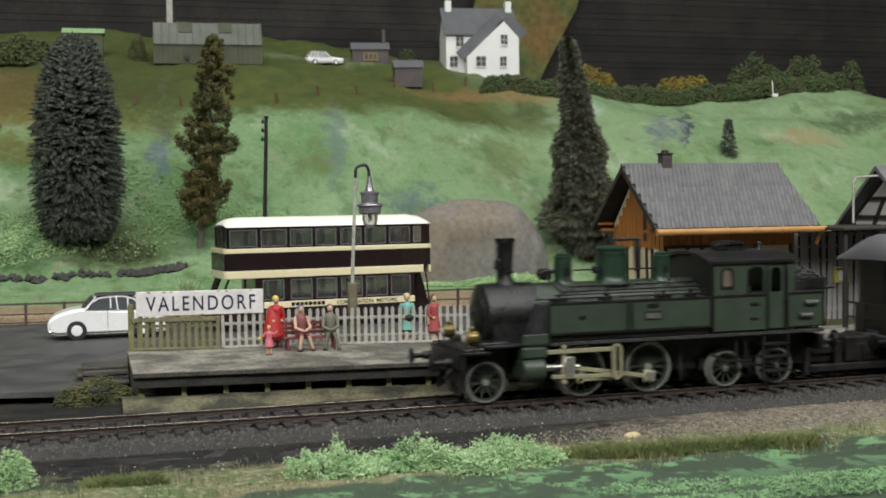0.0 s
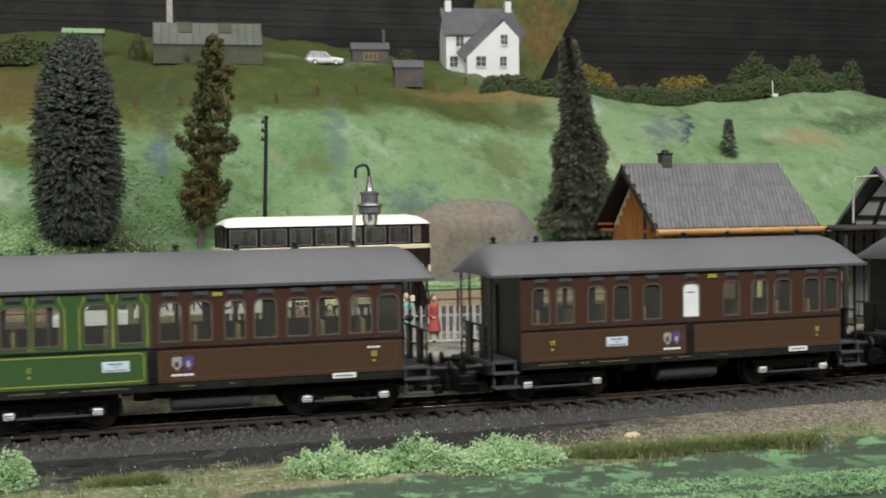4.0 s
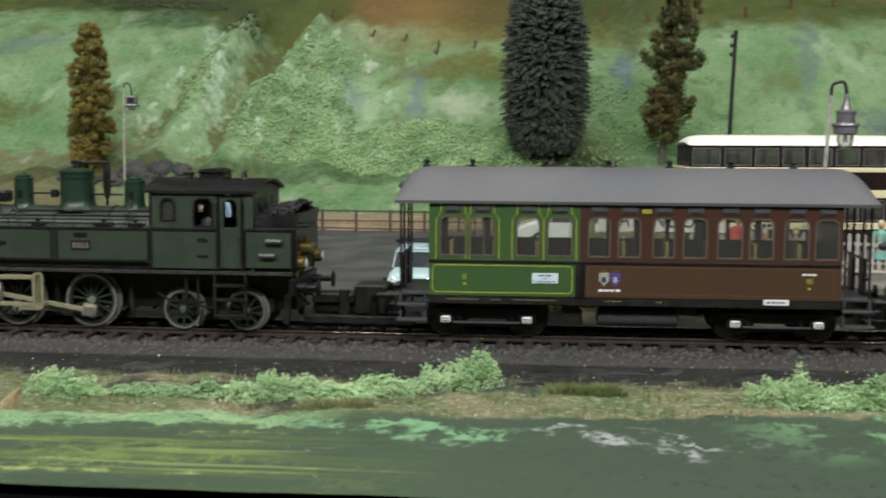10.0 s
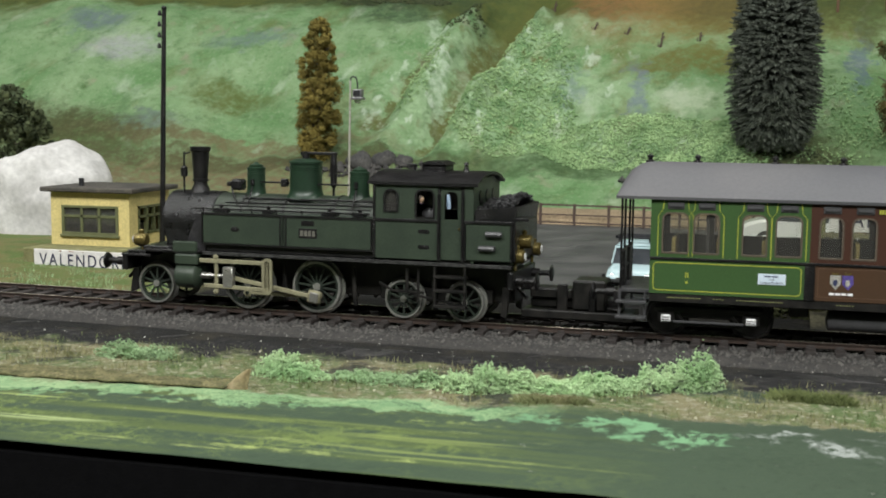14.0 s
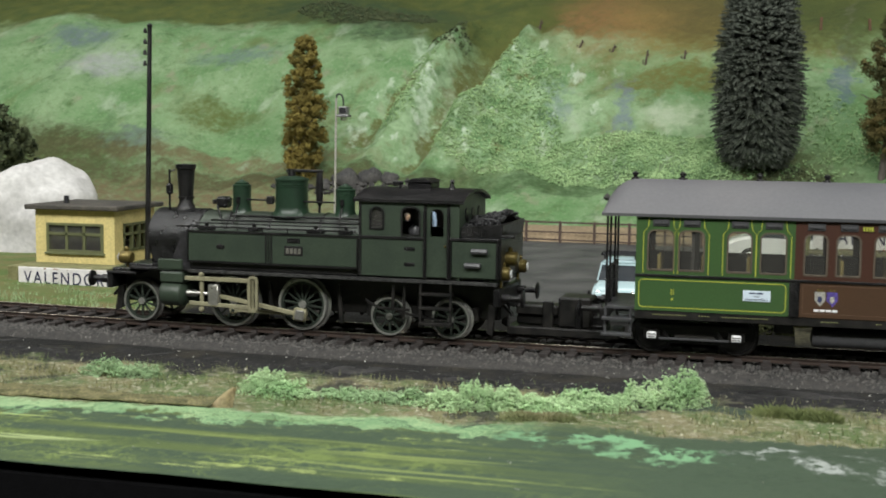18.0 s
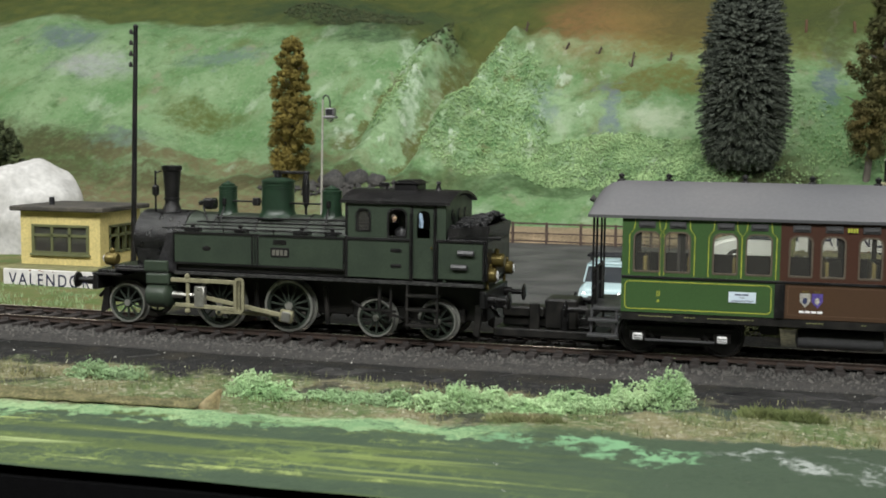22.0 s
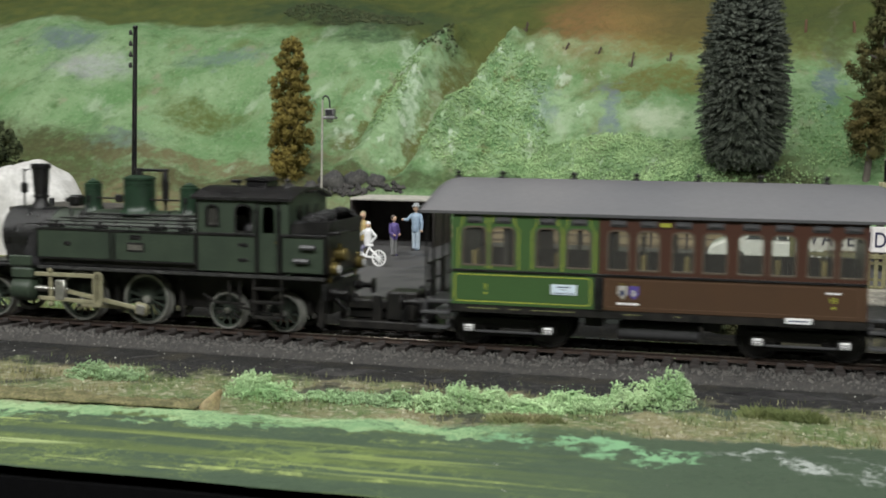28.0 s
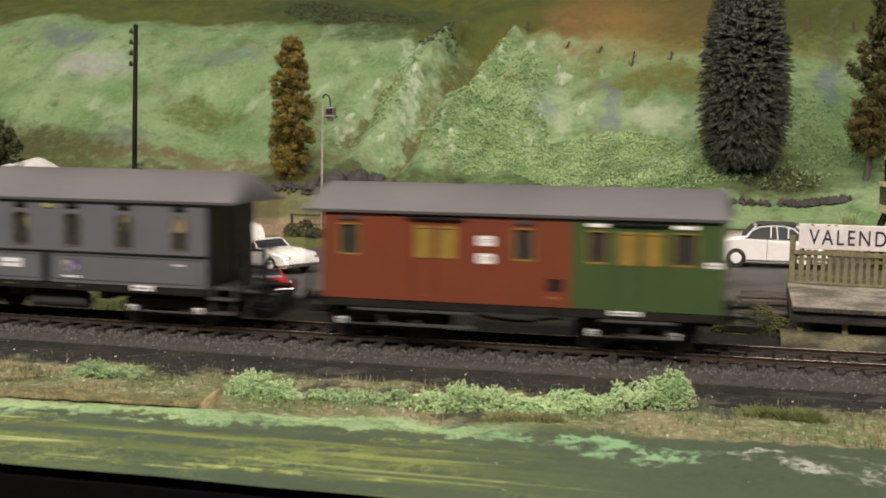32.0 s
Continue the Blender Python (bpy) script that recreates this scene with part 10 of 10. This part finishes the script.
# ---- hill scrub ----
def scatter_on_hill(name, label, m, seed, spots, size, rr):
    """Flock scattered on the land: spots (x, y, rx, ry, count)."""
    rnd = random.Random(seed)
    cs = []
    for x, y, rx, ry, n in spots:
        for i in range(n):
            a, r = rnd.uniform(0, 6.283), math.sqrt(rnd.random())
            px, py = x + math.cos(a) * r * rx, y + math.sin(a) * r * ry
            cs.append((px, py, uneven(px, py), 1.2, 1.2, 1.4))
    vs, fs = foam_lists(cs, seed, 2, size, rr)
    return tagged(from_lists(name, vs, fs, m), label, "scrub", kind="stuff")


HILLFOAM = mat("hill_green_foam", (0.34, 0.48, 0.23), 0.95, var=0.35, scale=60, fine=700, bump=0.3, second=(0.17, 0.29, 0.12))
scatter_on_hill("hill_foam_scrub", "pale green foam scrub scattered over the hillside", HILLFOAM, 11, ((-92, 428, 66, 24, 3400), (-175, 450, 44, 36, 2400), (-175, 500, 34, 40, 1300), (-250, 500, 14, 50, 500), (-40, 410, 40, 12, 600), (90, 430, 60, 20, 700), (20, 440, 40, 40, 500), (240, 362, 52, 7, 1200), (150, 366, 50, 6, 500)), 0.72, (0.45, 1.4))
scatter_on_hill("hill_dark_scrub", "dark green scrub clumps on the hillside", SCRUB, 12, ((-325, 628, 60, 26, 1500), (-240, 575, 16, 24, 260), (12, 408, 26, 10, 300)), 0.75, (0.5, 1.4))
scatter_on_hill("bank_rubble", "dark rubble and scrub along the foot of the hill", RUBBLE, 14, ((34, 386, 20, 3, 150), (-20, 384, 75, 2.5, 130), (-260, 392, 50, 5, 160)), 1.5, (0.5, 1.8))

# dark stone lumps and scrub at the foot of the hill behind the yard
LUMP = mat("dark_bank_stone", (0.030, 0.030, 0.031), 0.9, var=0.5, scale=120, fine=700, bump=0.8, second=(0.075, 0.072, 0.066))
for x, y, rx, ry, rz, sd in ((-262, 398, 9, 6, 9, 31.0), (-247, 402, 8, 6, 8, 33.0), (-233, 400, 6.5, 5, 5.5, 35.0), (-276, 396, 6, 5, 5, 37.0)):
    boulder("bank_stone", "dark jagged stone lump at the foot of the hill", "rock", x, y, uneven(x, y) - 1.0, rx, ry, rz, LUMP, sd, 0.3, 3)
bush("yard_scrub", "dark tangled scrub before the railing by the yard", "bush", [(-252 + i * 7.5, 299 + 3 * math.sin(i * 2.1), 0.5, 5, 4, 6 + 3 * math.sin(i * 1.9)) for i in range(6)], SCRUB, 27, 170, 0.8)


def stake(x, y, h, lean):
    """A weathered stump of a field fence with a tuft at its foot."""
    bm = bm_new()
    rod(bm, (0, 0, -2), (lean, 0, h), 0.9, 0.6, seg=7)
    rod(bm, (lean * 0.5, 0, h * 0.5), (lean * 0.5 + 2.2, 0.4, h * 0.72), 0.5, 0.3, seg=6)
    rod(bm, (-1.2, 0.2, -1), (-2.0 + lean * 0.3, 0, h * 0.35), 0.5, 0.3, seg=6)
    solo("field_stake", bm, RAILBRN, "short weathered brown stake at the edge of the field", "stake", x, y, uneven(x, y), group="field stakes")


for x, y, h, lean in ((-168, 564, 7, 1.5), (-135, 542, 5, 3.0), (-110, 533, 5, 2.5), (-85, 521, 10, 1.8), (-58, 517, 6, 0.8), (-36, 519, 5, 1.2)):
    stake(x, y, h, lean)

# hedges and gorse on the skyline
bush("hedge", "long dark green hedge on the skyline", "hedge", [(335 + i * 13, 646 + 4 * math.sin(i * 0.9), ground_z(335 + i * 13, 646) + 1, 12, 10, 15 + 2 * math.sin(i * 1.3)) for i in range(26)], HEDGE, 21, 700, 1.0)
bush("gorse_bush", "yellow flowering gorse bush", "bush", [(414 + i * 9, 668, ground_z(414 + i * 9, 668) + 4, 13, 9, 36 - 3 * abs(i - 2)) for i in range(5)], YSCRUB, 22, 600, 1.1)
bush("gorse_bush", "yellow flowering gorse bush", "bush", [(508 + i * 9, 665, ground_z(508 + i * 9, 665) + 3, 11, 8, 26) for i in range(5)], YSCRUB, 23, 600, 1.1)
bush("skyline_bushes", "brown-green bushes on the skyline", "bush", [(590 + i * 15, 672, ground_z(590 + i * 15, 672) + 3, 15, 10, 32 + 10 * math.sin(i * 1.7)) for i in range(9)], HEDGE, 24, 600, 1.2)
bush("skyline_bushes", "dark bushes beside the long shed", "bush", [(-112 + i * 15, 706, ground_z(-60, 700) + 1, 15, 10, 20 + 4 * math.sin(i * 1.9)) for i in range(7)], HEDGE, 25, 600, 1.2)
bush("skyline_bush", "brown bush beside the long shed", "bush", [(41, 688, ground_z(41, 688), 7, 6, 22), (37, 690, ground_z(37, 690), 5, 5, 14)], MOSSB, 58, 600, 0.7)
bush("skyline_bush", "dark bush between the sheds", "bush", [(70, 720, ground_z(70, 720) + 3, 12, 8, 24)], SCRUB, 26, 700, 1.2)
bush("skyline_bush", "dark bush beside the small shed", "bush", [(285, 745, ground_z(285, 745) + 2, 9, 8, 12)], SCRUB, 27, 500, 1.2)
bush("climbing_bush", "dark climbing bush by the white house", "bush", [(372, 690, ground_z(372, 690), 20, 14, 16), (395, 640, ground_z(395, 640), 9, 8, 20)], SCRUB, 27, 1500, 1.0)


def reed_clump(x, y, z, h, n, seed):
    """A ragged clump of long leaning blades and a few leaves."""
    rnd = random.Random(seed)
    t = thing("reed_clump", "ragged green and yellow reeds by the bank", "weed", x, y, z)
    for nm, m, k in (("green_blades", FOAM2, n), ("dry_blades", DRYGRASS, n // 2)):
        vs, fs = [], []
        for _ in range(k):
            a, r, b = rnd.uniform(0, 6.283), rnd.random() ** 0.7 * 4.5, rnd.uniform(0, 6.283)
            px, py, hh = math.cos(a) * r, math.sin(a) * r * 0.6, h * rnd.uniform(0.45, 1.05)
            dx, dy, w = math.cos(b) * hh * 0.35, math.sin(b) * hh * 0.3, rnd.uniform(0.2, 0.45)
            j = len(vs)
            vs += [(px - w, py, -0.5), (px + w, py, -0.5), (px + dx * 0.4 + w * 0.9, py + dy * 0.4, hh * 0.6), (px + dx * 0.4 - w * 0.9, py + dy * 0.4, hh * 0.6), (px + dx, py + dy, hh)]
            fs += [(j, j + 1, j + 2, j + 3), (j + 3, j + 2, j + 4)]
        from_lists(nm, vs, fs, m, t)


reed_clump(49, 327, 2.5, 18, 90, 61)
bush("moss_bush", "olive moss bush at the platform end", "bush", [(1, 57, -4, 9, 6, 9.5), (-7, 56, -4, 6, 4, 6), (8, 55, -4, 5, 4, 6)], MOSSB, 29, 1500, 0.3, (0.4, 1.7))

# ---- upper hamlet ----
UPGREY = mat("slate_grey_roof", (0.12, 0.122, 0.132), 0.7, var=0.2, scale=80)
HALLWALL = mat("green_grey_boards", (0.085, 0.09, 0.055), 0.8, var=0.3, scale=60)
HALLROOF = mat("grey_sheet_roof", (0.15, 0.155, 0.135), 0.8, var=0.3, scale=50, second=(0.10, 0.115, 0.09))
SHEDW = mat("brown_grey_shed", (0.10, 0.085, 0.082), 0.8, var=0.25, scale=100)
HOUSEW = mat("whitewash", (0.78, 0.78, 0.76), 0.8, var=0.07, scale=60)
WINGREY = mat("grey_window", (0.06, 0.065, 0.07), 0.3, var=0.2)


def house():
    z = ground_z(352, 738) + 1.5
    t = thing("white_cottage", "whitewashed cottage with slate roof and gabled wing", "house", 321, 738, z, -6)
    bm = bm_new()
    box(bm, 0, 66, 0, 34, -9, 40)
    part("wall", bm, HOUSEW, t)
    bm = bm_new()
    prism(bm, [(0, 40), (34, 40), (17, 63)], 0.2, 65.8, "X")
    part("gable_wall", bm, HOUSEW, t)
    for a, b in ((-2.5, 17), (36.5, 17)):
        bm = bm_new()
        prism(bm, [(a, 38.2), (b, 64.5), (b, 62.8), (a, 36.4)], -2.5, 68.5, "X")
        part("roof_slope", bm, UPGREY, t)
    for x in (2, 60):
        bm = bm_new()
        box(bm, x, x + 6, 14, 20, 60, 71, 0.3)
        part("chimney", bm, HOUSEW, t)
    bm = bm_new()
    prism(bm, [(17, -9), (66, -9), (66, 33), (52, 48), (17, 15)], -14, 0, "Y")
    part("wing_wall", bm, HOUSEW, t)
    for p, q in (((14.5, 13.0), (52, 50.5)), ((68.5, 32.0), (52, 50.5))):
        bm = bm_new()
        beam(bm, (p[0], -8, p[1]), (q[0], -8, q[1]), 1.6, 19)
        part("wing_roof", bm, UPGREY, t)
    for x, zz, w, h, y in ((13, 31, 7, 10, 0), (7, 12, 7, 10, 0), (30, 11, 9, 9, -14), (52, 31, 6, 9, -14), (51, 11, 6, 9, -14)):
        bm = bm_new()
        box(bm, x - w / 2, x + w / 2, y - 0.5, y + 0.4, zz - h / 2, zz + h / 2)
        win = part("window", bm, WINGREY, t)
        bm = bm_new()
        box(bm, x - w / 2 - 0.6, x + w / 2 + 0.6, y - 1.4, y, zz - h / 2 - 1.2, zz - h / 2, 0.2)
        part("window_sill", bm, HOUSEW, win)
        bm = bm_new()
        box(bm, x - 0.4, x + 0.4, y - 0.8, y - 0.4, zz - h / 2, zz + h / 2)
        box(bm, x - w / 2, x + w / 2, y - 0.8, y - 0.4, zz - 0.4, zz + 0.4)
        part("glazing_bar", bm, PICKET, win)


house()


def long_shed():
    z = ground_z(94, 668) - 2
    t = thing("long_shed", "long grey shed with green-grey boarded wall", "shed", 52, 668, z, -4)
    for i in range(22):
        bm = bm_new()
        box(bm, i * 4, i * 4 + 3.85, -0.5 - (i % 2) * 0.15, 0.5, 0, 16.5)
        part("board", bm, HALLWALL, t)
    bm = bm_new()
    box(bm, 0, 88, 0.6, 26, 0, 16)
    part("wall", bm, HALLWALL, t)
    bm = bm_new()
    prism(bm, [(-2, 15.5), (13, 35), (28, 15.5)], 0, 88, "X")
    rf = part("roof", bm, HALLROOF, t, "grey sheet roof with skylights")
    for i in range(15):
        bm = bm_new()
        beam(bm, (i * 6.2 + 0.6, -2.2, 15.8), (i * 6.2 + 0.6, 13, 35.5), 0.5, 0.8)
        part("roof_seam", bm, HALLROOF, rf)
    for x in (26, 58):
        bm = bm_new()
        beam(bm, (x, 5.6, 26.2), (x, 12.6, 35.2), 11, 0.9)
        part("skylight", bm, HALLWALL, rf)
    bm = bm_new()
    ball(bm, (27, -1.0, 5), 2.6, 2, 0.8, 0.4, 1.2)
    part("doorway", bm, DARKWOOD, t)
    bm = bm_new()
    box(bm, 11, 16, 20, 25, 20, 64, 0.3)
    part("chimney_stack", bm, PICKET, t, "pale square chimney stack")


long_shed()
for nm, lab, x, y, w, d, h, rz, win in (("small_shed", "brown-grey shed with yellow window and chimney", 232, 738, 33, 18, 17, 24, True), ("small_shed", "plain grey shed with a pale roof", 254, 668, 24, 16, 17, 24, False)):
    z = ground_z(x + w / 2, y) - 2
    t = thing(nm, lab, "shed", x, y, z, -8)
    bm = bm_new()
    box(bm, 0, w, 0, d, 0, h)
    part("wall", bm, SHEDW, t)
    bm = bm_new()
    prism(bm, [(-1.5, h - 0.5), (d / 2, rz), (d + 1.5, h - 0.5)], -1.2, w + 1.2, "X")
    part("roof", bm, UPGREY, t)
    if win:
        bm = bm_new()
        box(bm, 10.5, 22.5, -0.5, 0.2, 7, 13)
        wn = part("window", bm, WINGREY, t)
        bm = bm_new()
        ring(bm, round_rect(10, 23, 6.5, 13.5, 0.1, 0.1), round_rect(11, 22, 7.4, 12.6, 0.1, 0.1), -0.9, -0.2)
        for k in (14.2, 18.0):
            box(bm, k, k + 0.8, -0.8, -0.2, 7, 13)
        part("window_frame", bm, OCHRE, wn)
        bm = bm_new()
        box(bm, 28, 31, 8, 11, 18, 36, 0.3)
        part("chimney", bm, SHEDW, t)
car("white estate car parked on the upper meadow", 188, 735, ground_z(200, 735) - 1, 3, [(0, 2.6), (0, 6), (0.1, 7.2), (0.3, 7.6), (0.72, 7.4), (1.0, 6.2), (1.0, 2.6), (0.9, 2), (0.08, 2)], 34, 13, CARWHITE, [(0.06, 7), (0.14, 11.4), (0.52, 11.6), (0.66, 7)], CARWHITE, wheel=2.4)

FPOST = mat("orange_brown_post", (0.12, 0.065, 0.032), 0.8, var=0.3, scale=200)
bm = bm_new()
box(bm, -0.9, 0.9, -0.9, 0.9, -3, 8.2, 0.3)
pme = mesh_of("fence_post", bm, FPOST)
rnd = random.Random(9)
for x, y in ((33, 558), (137, 570), (170, 577), (205, 597), (246, 640), (287, 662), (318, 672), (-5, 545), (66, 562), (100, 566)):
    ob = new("fence_post", pme)
    ob.matrix_world = pose(x * MM, y * MM, uneven(x, y) * MM, rnd.uniform(-8, 8), rnd.uniform(-6, 14), rnd.uniform(0, 40))
    tagged(ob, "short orange-brown wooden fence post on the meadow", "post", "meadow fence posts")
# pale markers on the slope
bm = bm_new()
box(bm, -3, 3, -1, 1, 0, 3, 0.4)
rod(bm, (-2, 0, 2), (-3, 0, 15), 0.5, seg=6)
solo("white_marker", bm, HOUSEW, "small white marker stone with a stick", "marker", 603, 634, ground_z(603, 634) - 1)
gh = thing("green_roofed_hut", "small dark hut with a pale green roof behind the conifer", "hut", -19, 698, ground_z(0, 698) - 2, -3)
bm = bm_new()
box(bm, 1, 32, 1, 15, 0, 25.5)
part("wall", bm, HALLWALL, gh)
bm = bm_new()
prism(bm, [(-1, 25.0), (8, 30.0), (17, 25.0)], -0.5, 33.5, "X")
part("roof", bm, FOAM2, gh, "pale green painted roof")

# painted cut-out hill on the rear boards
PHILL = mat("painted_backdrop_hill", (0.19, 0.105, 0.03), 0.8, var=0.4, scale=16, fine=120, bump=0.1, second=(0.06, 0.12, 0.035))
bm = bm_new()
prism(bm, [(420, 180), (452, 240), (470, 330), (640, 420), (600, 300), (560, 230), (540, 190)], 1096, 1100, "Y")
solo("painted_hill_board", bm, PHILL, "cut-out board painted as brown and green hill", "backdrop board", kind="structure")

# ---- motion: the train runs in, stands, and runs out ----
# seconds and how far right of its stopping place the train is, in mm
TRAVEL = ((0.0, 296.5), (0.5, 266.0), (1.0, 222.2), (1.5, 174.6), (2.0, 127.4), (2.5, 91.4), (3.0, 58.0), (3.5, 30.0), (4.0, 9.0), (4.4, 0.0), (26.2, 0.0), (26.5, -2.0), (27.0, -9.5), (27.5, -24.1), (28.0, -46.8), (28.5, -81.7), (29.0, -125.0), (29.5, -181.5), (30.0, -241.0), (30.5, -302.5), (31.0, -368.0), (31.5, -443.0), (32.0, -522.0))


def travel(t):
    """The train's place at t seconds, along a smooth curve."""
    p = TRAVEL
    n = len(p)

    def slope(k):
        if (k > 0 and p[k - 1][1] == p[k][1]) or (k < n - 1 and p[k + 1][1] == p[k][1]):
            return 0.0
        a, b = max(k - 1, 0), min(k + 1, n - 1)
        return (p[b][1] - p[a][1]) / (p[b][0] - p[a][0])
    for i in range(n - 1):
        if t <= p[i + 1][0]:
            h = p[i + 1][0] - p[i][0]
            u = max(0.0, t - p[i][0]) / h
            m0, m1 = slope(i), slope(i + 1)
            return (2 * u ** 3 - 3 * u * u + 1) * p[i][1] + (u ** 3 - 2 * u * u + u) * h * m0 + (-2 * u ** 3 + 3 * u * u) * p[i + 1][1] + (u ** 3 - u * u) * h * m1
    return p[-1][1]


def on_line(x):
    return pose(x * MM, line_y(x) * MM, 0, 0, 0, math.degrees(math.atan(2 * BEND * x * MM)))


def motions():
    run = [i / 10 for i in range(0, 45)] + [26.0] + [26.2 + i / 10 for i in range(0, 59)]
    for o in (loco, *coaches):
        walk(o, [(t, on_line(o["x"] + travel(t))) for t in run])
    fine = [i / FPS for i in range(0, 133)] + [26.0] + [26.2 + i / FPS for i in range(0, 175)]
    for w, r, (x, y, z) in TURNING:
        a0 = math.degrees(-CRANK0) if r == DRIVE_R else 0
        walk(w, [(t, pose(x * MM, y * MM, z * MM, 0, a0 + math.degrees(travel(t) / r), 0)) for t in fine])
    for ob, what, y in MOVING_ROD:
        rows = []
        for t in fine:
            a = CRANK0 - travel(t) / DRIVE_R - (math.pi / 2 if y > 0 else 0)
            px, pz = CRANK_R * math.cos(a), CRANK_R * math.sin(a)
            length = AXLE3 + 28.8
            lift = math.asin((DRIVE_R + pz - 9.6) / length)
            xh = AXLE3 + px - length * math.cos(lift)
            if what == "couple":
                m = pose((AXLE3 + px) * MM, y * MM, (DRIVE_R + pz) * MM)
            elif what == "main":
                m = pose((AXLE3 + px) * MM, y * MM, (DRIVE_R + pz) * MM, 0, -math.degrees(lift), 0)
            else:
                m = pose(xh * MM, y * MM, 9.6 * MM)
            rows.append((t, m))
        walk(ob, rows)


motions()
